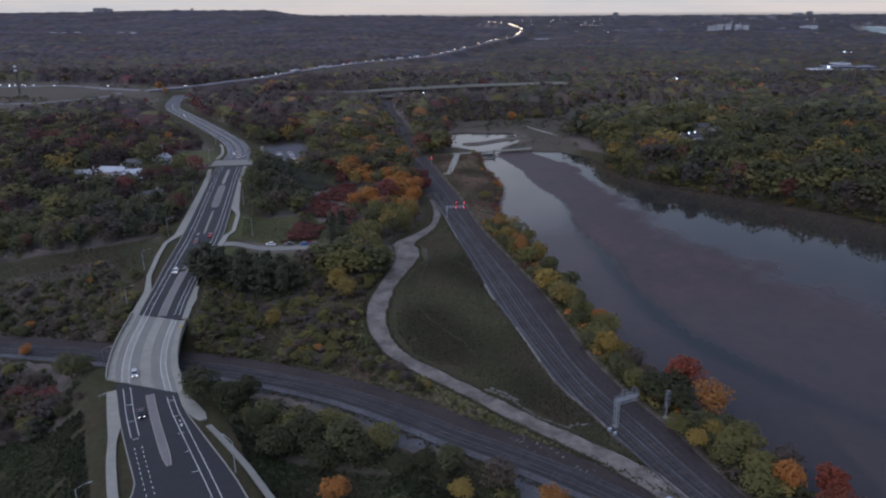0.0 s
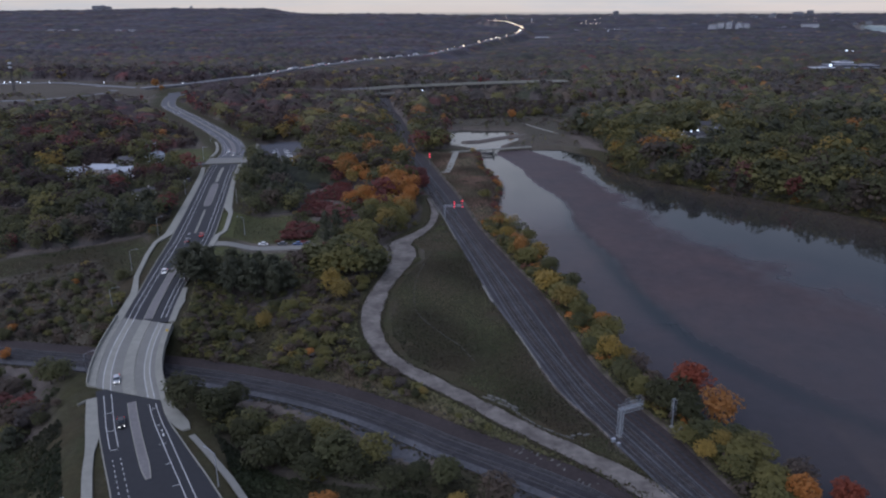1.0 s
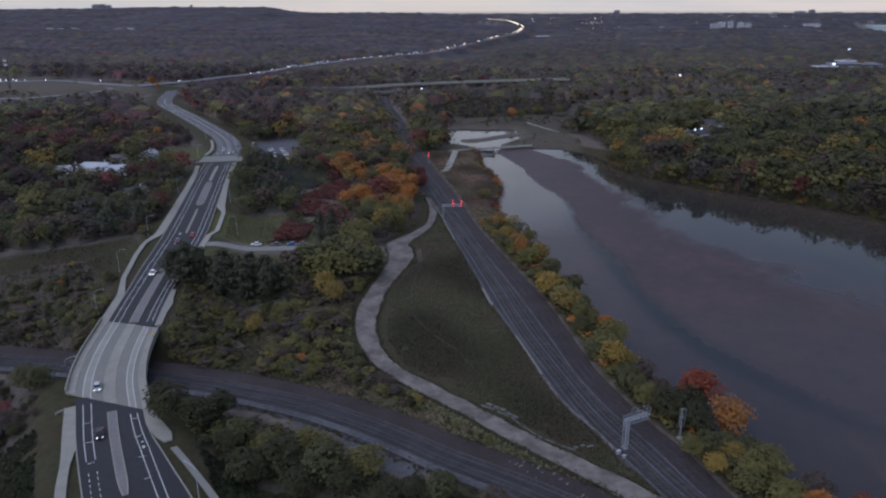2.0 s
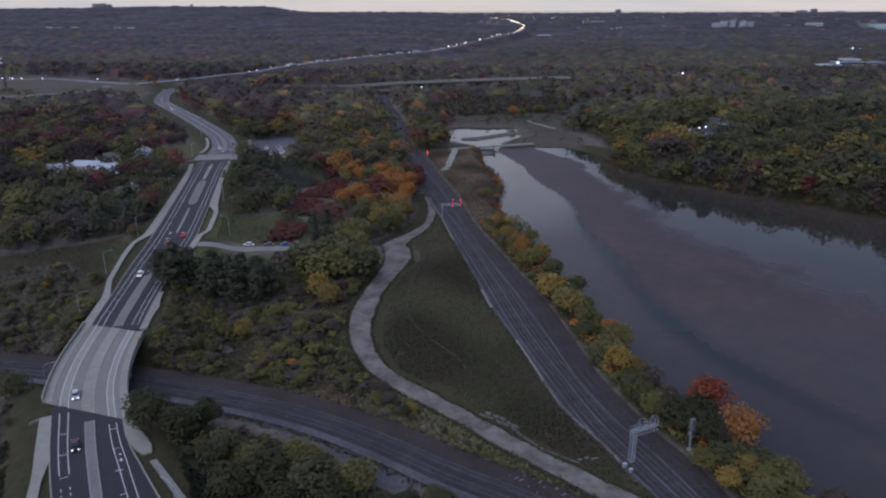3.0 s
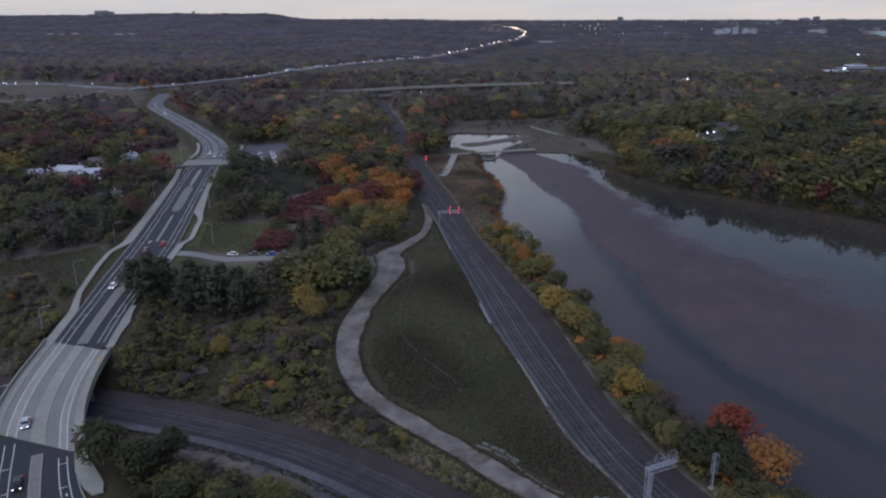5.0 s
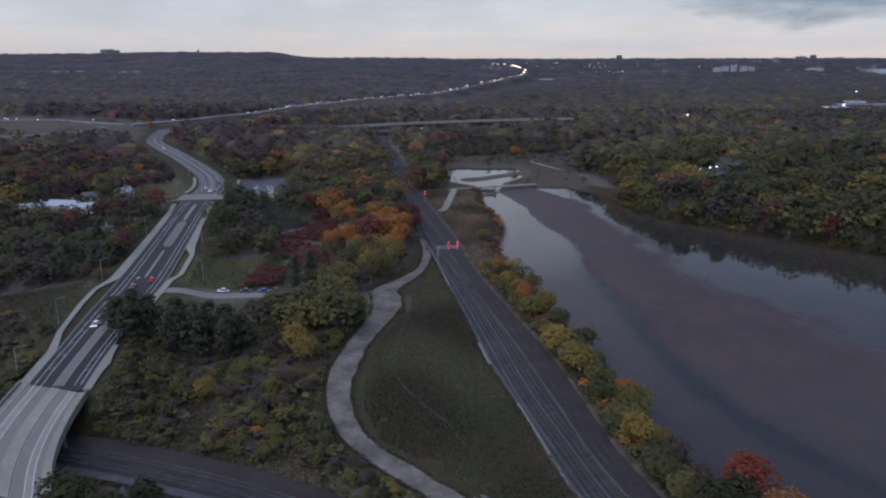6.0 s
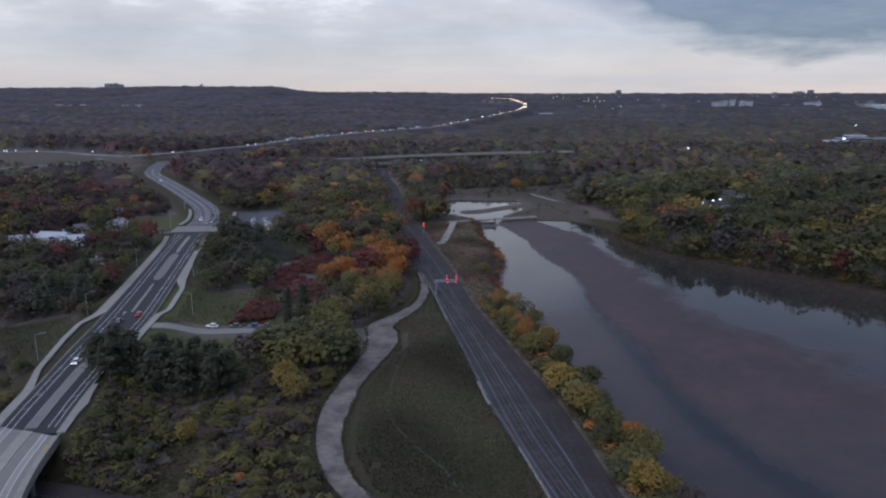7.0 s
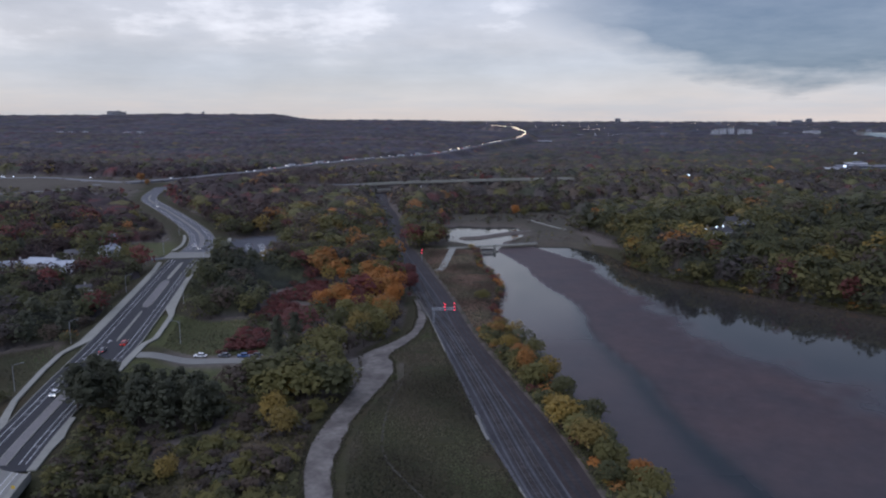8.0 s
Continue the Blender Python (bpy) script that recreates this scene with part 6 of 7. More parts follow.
def cage(bm, c, w, h):
    """Service cage of rails round a signal head."""
    x, y, z = c
    for dz in (0, h * 0.5, h):
        for i, j, k, l in ((-1, -1, 1, -1), (1, -1, 1, 1), (1, 1, -1, 1), (-1, 1, -1, -1)):
            rod(bm, (x + i * w / 2, y + j * w / 2, z + dz), (x + k * w / 2, y + l * w / 2, z + dz), 0.04, 0.04, 4)
    for i, j in ((-1, -1), (1, -1), (1, 1), (-1, 1)):
        rod(bm, (x + i * w / 2, y + j * w / 2, z), (x + i * w / 2, y + j * w / 2, z + h), 0.04, 0.04, 4)
    return bm


def signal_head(parent, x, y, z, lights, facing=-1):
    """A black signal head with hooded lamps."""
    bm = bmesh.new()
    box(bm, x, y, z, 0.55, 0.22, 0.55 * lights + 0.3, 0, 0.05)
    head = part("signal_head", bm, dark_steel, parent, "black signal head")
    for k in range(lights):
        bm = bmesh.new()
        rod(bm, (x, y + facing * 0.10, z + 0.4 + k * 0.55), (x, y + facing * 0.32, z + 0.4 + k * 0.55), 0.19, 0.21, 10)
        part("hood", bm, dark_steel, head)
    return head


gantry = hang("signal_gantry", None)
gantry.matrix_basis = pose(42.2, 150.4, 0.0, 0, 0, 25)
bm = bmesh.new()
lattice(bm, (0, 0, 0.4), (0, 0, 7.6), 1.0, 6, 0.065)
part("post", bm, galvanised, gantry, "galvanised lattice post")
bm = bmesh.new()
lattice(bm, (-0.7, 0, 7.7), (6.6, 0, 7.7), 1.1, 6, 0.065)
for k in range(13):
    box(bm, -0.6 + 0.6 * k, 0, 8.27, 0.22, 1.0, 0.05)
part("arm", bm, galvanised, gantry, "galvanised cantilever girder with walkway")
bm = bmesh.new()
for s in (-0.55, 0.55):
    for z in (8.8, 9.3):
        rod(bm, (-0.7, s, z), (6.6, s, z), 0.035, 0.035, 4)
    for x in np.arange(-0.7, 6.7, 1.2):
        rod(bm, (x, s, 8.3), (x, s, 9.3), 0.035, 0.035, 4)
part("handrail", bm, galvanised, gantry)
for x in (2.6, 5.9):
    bm = bmesh.new()
    cage(bm, (x, 0.2, 8.3), 1.3, 2.0)
    part("service_cage", bm, galvanised, gantry, "galvanised service cage")
    signal_head(gantry, x, 0.5, 8.5, 3, 1)
bm = bmesh.new()
box(bm, 0, 0, -0.3, 1.6, 1.6, 0.6, 0, 0.06)
part("footing", bm, concrete_worn, gantry, "concrete footing")
tagged(gantry, "galvanised lattice signal gantry reaching over the tracks", "signal gantry")

mast = hang("signal_mast", None)
mast.matrix_basis = pose(57.2, 155.2, 0.0, 0, 0, 25)
bm = bmesh.new()
rod(bm, (0, 0, 0), (0, 0, 8.4), 0.12, 0.10, 8)
part("post", bm, galvanised, mast, "slim galvanised post")
bm = bmesh.new()
for s in (-0.25, 0.25):
    rod(bm, (s, 0.45, 0.2), (s, 0.35, 8.2), 0.03, 0.03, 4)
for z in np.arange(0.4, 8.2, 0.35):
    rod(bm, (-0.25, 0.42, z), (0.25, 0.42, z), 0.025, 0.025, 4)
part("ladder", bm, galvanised, mast)
for z in (4.0, 6.4):
    bm = bmesh.new()
    cage(bm, (0, 0, z), 0.95, 1.9)
    part("service_cage", bm, galvanised, mast, "galvanised service cage")
    signal_head(mast, 0, -0.3, z + 0.1, 3)
bm = bmesh.new()
box(bm, 0, 0, -0.2, 1.2, 1.2, 0.5, 0, 0.05)
part("footing", bm, concrete, mast, "concrete footing")
tagged(mast, "galvanised signal mast with ladder beside the tracks", "signal mast")

for x, y, rz, w, d, h in ((58.8, 153.4, 30, 1.4, 0.8, 0.9), (57.4, 152.8, 20, 1.0, 0.7, 0.7), (40.2, 148.2, 35, 1.0, 0.7, 0.9), (41.2, 146.4, 35, 0.8, 0.6, 0.8), (47.2, 118.0, 40, 2.2, 1.4, 1.6), (49.4, 116.4, 40, 1.2, 1.0, 1.2)):
    cabinet = hang("trackside_cabinet", None)
    cabinet.matrix_basis = pose(x, y, 0.0, 0, 0, rz)
    bm = bmesh.new()
    box(bm, 0, 0, 0.1, w, d, h, 0, 0.04)
    part("body", bm, galvanised, cabinet)
    bm = bmesh.new()
    box(bm, 0, 0, h + 0.1, w + 0.12, d + 0.12, 0.07, 0, 0.02)
    part("lid", bm, pole_grey, cabinet, "pale metal lid")
    tagged(cabinet, "small grey metal trackside cabinet", "equipment cabinet", group="trackside cabinets")

# lit signal bridge further up the line
far_gantry = hang("signal_bridge", None)
far_gantry.matrix_basis = pose(-5.2, 356.0, 0.0, 0, 0, 4)
bm = bmesh.new()
lattice(bm, (0, 0, 0), (0, 0, 6.8), 0.7, 6, 0.08)
part("post", bm, galvanised, far_gantry, "galvanised lattice post")
bm = bmesh.new()
lattice(bm, (-0.5, 0, 6.6), (9.6, 0, 6.6), 0.9, 9, 0.08)
part("girder", bm, galvanised, far_gantry, "galvanised girder over the tracks")
for x in (5.0, 9.2):
    head = signal_head(far_gantry, x, -0.5, 5.9, 6)
    for k in range(3):
        bm = bmesh.new()
        bmesh.ops.create_uvsphere(bm, u_segments=10, v_segments=6, radius=0.25)
        bmesh.ops.translate(bm, verts=bm.verts, vec=(x, -0.86, 6.3 + k * 1.4))
        part("red_light", bm, red_lamp, far_gantry, "lit red signal lamp", True)
tagged(far_gantry, "signal bridge over the tracks showing red lights", "signal bridge")

post = hang("signal_post", None)
post.matrix_basis = pose(-17.6, 496.0, 0.0)
bm = bmesh.new()
rod(bm, (0, 0, 0), (0, 0, 6.6), 0.14, 0.10, 8)
part("post", bm, galvanised, post, "galvanised post")
signal_head(post, 0, -0.3, 5.0, 5)
for z in (5.6, 7.4):
    bm = bmesh.new()
    bmesh.ops.create_uvsphere(bm, u_segments=10, v_segments=6, radius=0.34)
    bmesh.ops.translate(bm, verts=bm.verts, vec=(0, -0.75, z))
    part("red_light", bm, red_lamp, post, "lit red signal lamp", True)
tagged(post, "railway signal post showing two red lights", "signal post")


# ---- walls, blocks and boulders ----
def block_row(name, line, size, gap, mat, label, category, parent_name="block", wobble=0.12, follow=True):
    """A row of concrete blocks, each of its own."""
    row = hang(name, None)
    pts = spline(line, 0.5)
    acc = np.r_[0, np.cumsum(np.linalg.norm(np.diff(pts[:, :2], axis=0), axis=1))]
    bm = bmesh.new()
    box(bm, 0, 0, -0.3, size[0], size[1], size[2] + 0.3, 0, 0.05)
    me = bpy.data.meshes.new(parent_name)
    bm.to_mesh(me)
    bm.free()
    me.materials.append(mat)
    r = random.Random(len(line) * 7 + int(size[0] * 10))
    for s in np.arange(size[0] / 2, acc[-1], size[0] + gap):
        x, y = np.interp(s, acc, pts[:, 0]), np.interp(s, acc, pts[:, 1])
        x2, y2 = np.interp(s + 0.3, acc, pts[:, 0]), np.interp(s + 0.3, acc, pts[:, 1])
        ob = hang(parent_name, me, row)
        ob.matrix_basis = pose(x + r.uniform(-wobble, wobble), y + r.uniform(-wobble, wobble), land_at(x, y) + r.uniform(-0.08, 0.08) * (wobble > 0.1), r.uniform(-3, 3) * wobble * 5, 0,
                               math.degrees(math.atan2(y2 - y, x2 - x)) + r.uniform(-12, 12) * wobble * 3) @ Matrix.Diagonal((1, r.uniform(0.85, 1.1), r.uniform(0.85, 1.1), 1))
    return tagged(row, label, category, kind="structure")


edge = lambda y0, y1, off: [(float(np.interp(y, BED_LEFT[:, 1], BED_LEFT[:, 0])) + off, float(y)) for y in np.linspace(y0, y1, 6)]
block_row("trackside_wall", edge(318, 372, -0.3), (2.4, 0.32, 0.42), 0.08, concrete, "low pale concrete wall along the track", "wall", "block", 0.05)
block_row("trackside_wall", edge(188, 214, -0.2), (2.4, 0.34, 0.42), 0.3, concrete, "low pale concrete wall beside the ballast", "wall", "block", 0.06)
block_row("trackside_wall", edge(240, 256, -0.6), (2.0, 0.9, 0.5), 0.1, concrete_worn, "broken pale concrete edging by the track", "wall", "block", 0.10)
block_row("trackside_wall", edge(150, 186, -0.4), (2.6, 0.5, 0.5), 0.4, gravel, "weathered low edging beside the ballast", "wall", "block", 0.12)
block_row("barrier_row", [(7.7, 170.6), (11, 168), (14.8, 164.9), (18, 160)], (2.0, 0.4, 0.4), 0.5, dirty_concrete, "row of dumped concrete barriers along the track", "barriers", "barrier", 0.22)
block_row("barrier_row", [(9.4, 171.2), (13.4, 168), (17, 163.4)], (1.8, 0.7, 0.6), 0.5, dirty_concrete, "second row of weathered concrete barriers", "barriers", "barrier", 0.25)
block_row("barrier_row", [(18, 160), (21.5, 156), (25, 152.8), (29.5, 150)], (2.4, 0.4, 0.35), 0.4, dirty_concrete, "low line of grey concrete barriers", "barriers", "barrier", 0.15)
block_row("rubble", [(30.3, 151.2), (32.5, 151.4), (35.2, 152.3)], (1.1, 0.7, 0.35), 0.2, dirty_concrete, "broken pale concrete slabs in the grass", "rubble", "slab", 0.5)
for k, (x, y) in enumerate(((-33.6, 284), (-32.4, 287), (-31.5, 289.6), (-30.6, 292.5), (-29.8, 295), (-28.8, 297.4), (-37, 280), (-38.5, 282))):
    bm = bmesh.new()
    bmesh.ops.create_icosphere(bm, subdivisions=2, radius=0.7)
    for v in bm.verts:
        v.co *= 1 + 0.3 * noise.noise(v.co * 1.7 + Vector((k, 0, 0)))
        v.co.z *= 0.8
    rock = part("boulder", bm, concrete, None, "", True)
    rock.matrix_basis = pose(x, y, land_at(x, y) + 0.25, 0, 0, k * 50)
    tagged(rock, "pale boulder lining the gravel track", "boulder", group="boulders along the track")
sleeper_pale = shader("weathered_sleeper", (0.145, 0.14, 0.135), 0.9, scale=1.5, per_object=0.3)
block_row("sleeper_row", [(13.1, 146.4), (17.8, 141.0), (23.0, 136.2), (28.1, 132.6), (33, 130)], (0.5, 2.0, 0.18), 0.9, sleeper_pale, "loose pale sleepers laid out beside the tracks", "sleepers", "sleeper", 0.4)
block_row("sleeper_row", [(16, 146.5), (21.5, 141), (27, 136.6)], (0.5, 1.6, 0.18), 1.4, sleeper_pale, "second row of loose weathered sleepers", "sleepers", "sleeper", 0.5)
block_row("sleeper_row", [(-62, 177.6), (-41, 170.0), (-24.4, 161.4), (-10, 152.1), (9.7, 139.2), (20.6, 132.2)], (0.9, 0.45, 0.24), 1.5, sleeper_pale, "dashes of pale sleepers dropped between the tracks", "sleepers", "sleeper", 0.3)
TRAIL = spline([(-13, 286), (-15.3, 269), (-16, 247.5), (-13.5, 229), (-5.3, 213.4), (1.5, 203), (6, 192)])
trail_bare = shader("bare_trail", (0.072, 0.065, 0.052), 0.95, scale=0.8, spread=0.2, patch=0.15)
tagged(ribbon("foot_trail", TRAIL, -0.3, 0.3, 0.05, trail_bare, None, "", 0.0, None, True), "thin worn trail through the meadow", "trail", kind="structure")


# ---- street lamps ----
def street_lamp(x, y, rz, h=9.0, arm=2.6, double=False):
    thing = hang("street_lamp", None)
    bm = bmesh.new()
    rod(bm, (0, 0, -0.3), (0, 0, h - 0.8), 0.13, 0.08, 8)
    part("pole", bm, pole_grey, thing)
    bm = bmesh.new()
    prev = Vector((0, 0, h - 0.85))
    for k in range(1, 6):
        t = k / 5
        nxt = Vector((arm * t, 0, h - 0.85 + 0.85 * math.sin(t * 1.57)))
        rod(bm, prev, nxt, 0.06, 0.05, 6)
        prev = nxt
    part("arm", bm, pole_grey, thing)
    bm = bmesh.new()
    box(bm, arm + 0.3, 0, h - 0.08, 0.9, 0.32, 0.16, 0, 0.05)
    part("lamp_head", bm, galvanised, thing, "pale lamp head")
    bm = bmesh.new()
    rod(bm, (0, 0, -0.3), (0, 0, 0.35), 0.28, 0.22, 8)
    part("base", bm, concrete, thing, "concrete base")
    thing.matrix_basis = pose(x, y, land_at(x, y), 0, 0, rz)
    return tagged(thing, "grey steel street lamp with curved arm by the road", "street lamp", group="street lamps")


for x, y, rz in ((-118.2, 215, 10), (-110.8, 180, 20), (-52, 121, 150), (-81, 106.5, 30), (-150, 374, 10), (-128.8, 255, 10), (-136, 300, 10), (-172, 470, 20), (-98, 306, 190), (-116, 356, 190),
                 (-137, 440, 190), (-190, 540, 30)):
    street_lamp(x, y, rz)


# ---- vehicles ----
def car(name_label, paint_mat, lit=False, van=False):
    """A car about its middle, heading +y; parts: body, cabin, windows, wheels, lamps."""
    thing = hang("car", None)
    h = 0.35 if van else 0.0
    bm = bmesh.new()
    box(bm, 0, 0, 0.28, 1.82, 4.5, 0.55, 0, 0.12)
    for v in bm.verts:
        if v.co.z > 0.6:
            v.co.x *= 0.95
            v.co.z -= 0.10 * max(0, (abs(v.co.y) - 1.2) / 1.05)
    part("body", bm, paint_mat, thing)
    bm = bmesh.new()
    box(bm, 0, -0.25, 0.80, 1.62, 2.55 + h, 0.62 + h, 0, 0.10, 0.80)
    part("cabin", bm, window_glass, thing, "dark tinted windows")
    bm = bmesh.new()
    box(bm, 0, -0.25, 1.37 + h, 1.30, 1.95 + h, 0.09, 0, 0.04)
    part("roof", bm, paint_mat, thing)
    for sx in (-0.83, 0.83):
        for sy in (-1.4, 1.4):
            bm = bmesh.new()
            rod(bm, (sx - 0.1, sy, 0.33), (sx + 0.1, sy, 0.33), 0.33, 0.33, 14)
            wheel = part("wheel", bm, rubber, thing, "black tyre")
            bm = bmesh.new()
            o = 0.105 * (1 if sx > 0 else -1)
            rod(bm, (sx, sy, 0.33), (sx + o, sy, 0.33), 0.2, 0.18, 10)
            part("rim", bm, galvanised, wheel, "silver rim")
    for sx in (-0.62, 0.62):
        bm = bmesh.new()
        box(bm, sx, 2.2, 0.52, 0.40, 0.14, 0.18, 0, 0.03)
        part("headlight", bm, head_lamp if lit else galvanised, thing, "lit headlight" if lit else "clear headlight")
        bm = bmesh.new()
        box(bm, sx, -2.2, 0.58, 0.40, 0.12, 0.18, 0, 0.03)
        part("tail_light", bm, tail_lamp if lit else shader("red_lens", (0.25, 0.02, 0.02), 0.3), thing, "lit red tail light" if lit else "red tail light")
    for sx in (-1.0, 1.0):
        bm = bmesh.new()
        box(bm, sx, 0.75, 0.92, 0.2, 0.14, 0.14, 0, 0.03)
        part("wing_mirror", bm, paint_mat, thing)
    return tagged(thing, name_label, "car")


paints = {"white": car_paint("white_paint", (0.75, 0.76, 0.78)), "silver": car_paint("silver_paint", (0.42, 0.44, 0.47)), "black": car_paint("black_paint", (0.02, 0.02, 0.024)),
          "red": car_paint("red_paint", (0.32, 0.03, 0.03)), "blue": car_paint("blue_paint", (0.05, 0.11, 0.30)), "grey": car_paint("grey_paint", (0.11, 0.115, 0.13))}


def on_road(colour, y, off, back, lit=True, note="driving on the road"):
    k = int(np.argmin(abs(ROAD[:, 1] - y)))
    q = ROAD[k, :2] + sides(ROAD)[k] * off
    d = ROAD[k + 1] - ROAD[k - 1]
    rz = math.degrees(math.atan2(-d[0], d[1])) + (180 if back else 0)
    thing = car(f"{colour} car {note}", paints[colour], lit)
    thing.matrix_basis = pose(q[0], q[1], ROAD[k, 2] + 0.03, 0, 0, rz)
    return thing


on_road("silver", 168.5, -3.0, True, note="driving over the concrete bridge with headlights lit")
on_road("black", 146, -3.0, True, note="driving off the bridge with headlights lit")
on_road("white", 252, -3.0, True, note="driving down the dark asphalt road")
on_road("red", 298, 3.6, False, note="with brake lights lit on the road")
on_road("grey", 289, -1.6, False, note="waiting in the turning lane")
on_road("white", 494, -3.4, True, note="approaching the junction with headlights lit")
on_road("silver", 481, 1.5, True, note="crossing the junction with headlights lit")
on_road("grey", 485, 4.4, True, note="waiting at the junction slab")
on_road("white", 700, -2.6, True, note="on the winding road with headlights lit")
for colour, x, y, rz in (("white", -86.5, 294.6, 88), ("blue", -71, 295, 92), ("grey", -78, 295, 90), ("black", -66.5, 295.4, 90)):
    thing = car(f"{colour} car parked beside the drive", paints[colour], False)
    thing.matrix_basis = pose(x, y, land_at(x, y) + 0.05, 0, 0, rz)
r = random.Random(5)
for k in range(12):
    colour = r.choice(["white", "silver", "blue", "grey", "white"])
    x, y = -124 + (k % 2) * 9 - (k // 2) * 2.4 + r.uniform(-0.4, 0.4), 486 + (k // 2) * 7
    thing = car(f"{colour} car parked in the car park among trees", paints[colour], False, k % 3 == 0)
    thing.matrix_basis = pose(x, y, land_at(x, y) + 0.08, 0, 0, 80 + r.uniform(-8, 8))


# ---- houses ----
def house(x, y, rz, a, b, h, roof_mat, wall_mat, label):
    thing = hang("house", None)
    thing.matrix_basis = pose(x, y, land_at(x, y), 0, 0, rz)
    eave = h * 0.55
    bm = bmesh.new()
    box(bm, 0, 0, -0.6, a, b, eave + 0.6)
    part("wall", bm, wall_mat, thing)
    bm = bmesh.new()
    o = 0.5
    v = [bm.verts.new(c) for c in ((-a / 2 - o, -b / 2 - o, eave), (a / 2 + o, -b / 2 - o, eave), (a / 2 + o, b / 2 + o, eave), (-a / 2 - o, b / 2 + o, eave), (-a / 2 - o, 0, h * 0.85), (a / 2 + o, 0, h * 0.85))]
    for f in ((0, 1, 5, 4), (2, 3, 4, 5), (1, 2, 5), (3, 0, 4), (3, 2, 1, 0)):
        bm.faces.new([v[k] for k in f])
    part("roof", bm, roof_mat, thing)
    for k in range(max(2, int(a / 5))):
        for s in (-1, 1):
            bm = bmesh.new()
            box(bm, -a / 2 + (k + 0.5) * a / max(2, int(a / 5)), s * (b / 2 + 0.03), eave * 0.35, 1.3, 0.1, 1.3)
            part("window", bm, window_glass, thing, "dark window")
    bm = bmesh.new()
    box(bm, a * 0.1, -b / 2 - 0.03, 0, 1.0, 0.12, 2.1)
    part("door", bm, dark_steel, thing, "dark door")
    bm = bmesh.new()
    box(bm, a * 0.3, b * 0.15, h * 0.6, 0.7, 0.7, h * 0.4)
    part("chimney", bm, brick_wall, thing)
    return tagged(thing, label, "house", group="houses among trees")


for k, (x, y, rz, a, b, h) in enumerate(HOUSES):
    pale = k < 5
    house(x, y, rz, a, b, h, roof_pale if pale else roof_dark, brick_wall if k % 2 else white_wall,
          ("long house with pale grey roof among trees" if pale else "small house with dark shingle roof among trees"))

# ---- weir, walkways ----
weir = hang("weir", None)
ribbon("walkway", spline([(-2.6, 542.6, 0.2), (20.7, 552, 0.2), (30, 555, 0.2), (63, 567, 0.2)]), -1.2, 1.2, 0, concrete, weir, "pale concrete walkway", 0.9)
for x, y in ((20.6, 551), (31.4, 555), (31, 543), (20.8, 541)):
    bm = bmesh.new()
    box(bm, x, y, -3.5, 1.2, 2.0, 4.4, 10, 0.08)
    part("pier", bm, concrete_worn, weir, "concrete pier")
bm = bmesh.new()
box(bm, 26, 541.8, -1.5, 10.5, 0.5, 1.4, 8, 0.05)
part("gate", bm, dark_steel, weir, "dark steel gate")
bm = bmesh.new()
for s in np.arange(0, 1.001, 0.05):
    x, y = -2.6 + 65 * s, 542.6 + 24.6 * s
    rod(bm, (x + 0.5, y - 1.1, 0.2), (x + 0.5, y - 1.1, 1.3), 0.04, 0.04, 4)
rod(bm, (-2, 541.6, 1.3), (62.5, 565.8, 1.3), 0.05, 0.05, 4)
part("railing", bm, galvanised, weir)
tagged(weir, "low concrete weir with walkway between pond and lake", "weir", kind="structure")
tagged(ribbon("concrete_ramp", spline([(-8, 468, .2), (-4.8, 471, .2), (-1.5, 505, .2), (1.6, 542, .2)]), -2.2, 2.2, 0.05, concrete, None, "", 0.6), "pale concrete path from railway to weir", "path", kind="structure")
tagged(ribbon("bank_path", BANK_PATH, -1.6, 1.6, 0.12, gravel, None, "", 0.2), "narrow gravel bank path across the pond", "path", kind="structure")
foot = hang("footbridge", None)
ribbon("deck", spline([(62, 700, 0.8), (72, 678, 0.8), (82, 652, 0.8), (93, 628, 0.8)]), -1.3, 1.3, 0, concrete, foot, "pale boards", 0.4)
for x, y in ((62, 700), (72, 678), (82, 652), (93, 628)):
    bm = bmesh.new()
    rod(bm, (x, y, -3.2), (x, y, 0.6), 0.35, 0.35, 8)
    part("pier", bm, concrete_worn, foot)
tagged(foot, "narrow pale footbridge over the marsh", "footbridge", kind="structure")

# ---- viaduct ----
viaduct = hang("viaduct", None)
ribbon("deck", VIADUCT, -6, 6, 0, concrete_worn, viaduct, "grey concrete deck", 1.6)
for s in (-1, 1):
    ribbon("parapet", VIADUCT, s * 5.9 - 0.2, s * 5.9 + 0.2, 1.0, concrete, viaduct, "pale concrete parapet", 2.0)
for k in range(3, len(VIADUCT) - 4, 6):
    x, y, z = VIADUCT[k]
    g = land_at(x, y)
    bm = bmesh.new()
    box(bm, x, y, g - 1, 1.6, 6.5, z - 1.6 - g + 1.0, 20, 0.1)
    part("pier", bm, concrete_worn, viaduct, "concrete pier")
tagged(viaduct, "long grey concrete road viaduct across the valley", "viaduct", kind="structure")
under = hang("rail_underbridge", None)
bm = bmesh.new()
box(bm, -86, 912, 5.0, 40, 9, 1.6, 25)
part("deck", bm, concrete_worn, under, "dark concrete span")
tagged(under, "low concrete span over the railway line", "bridge", kind="structure")

# ---- highway traffic ----
def light_spots(name, places, size, mat, label):
    bm = bmesh.new()
    for x, y, z in places:
        box(bm, x, y, z, size, size, size, 0)
    return tagged(part(name, bm, mat), label, "lights", kind="stuff")


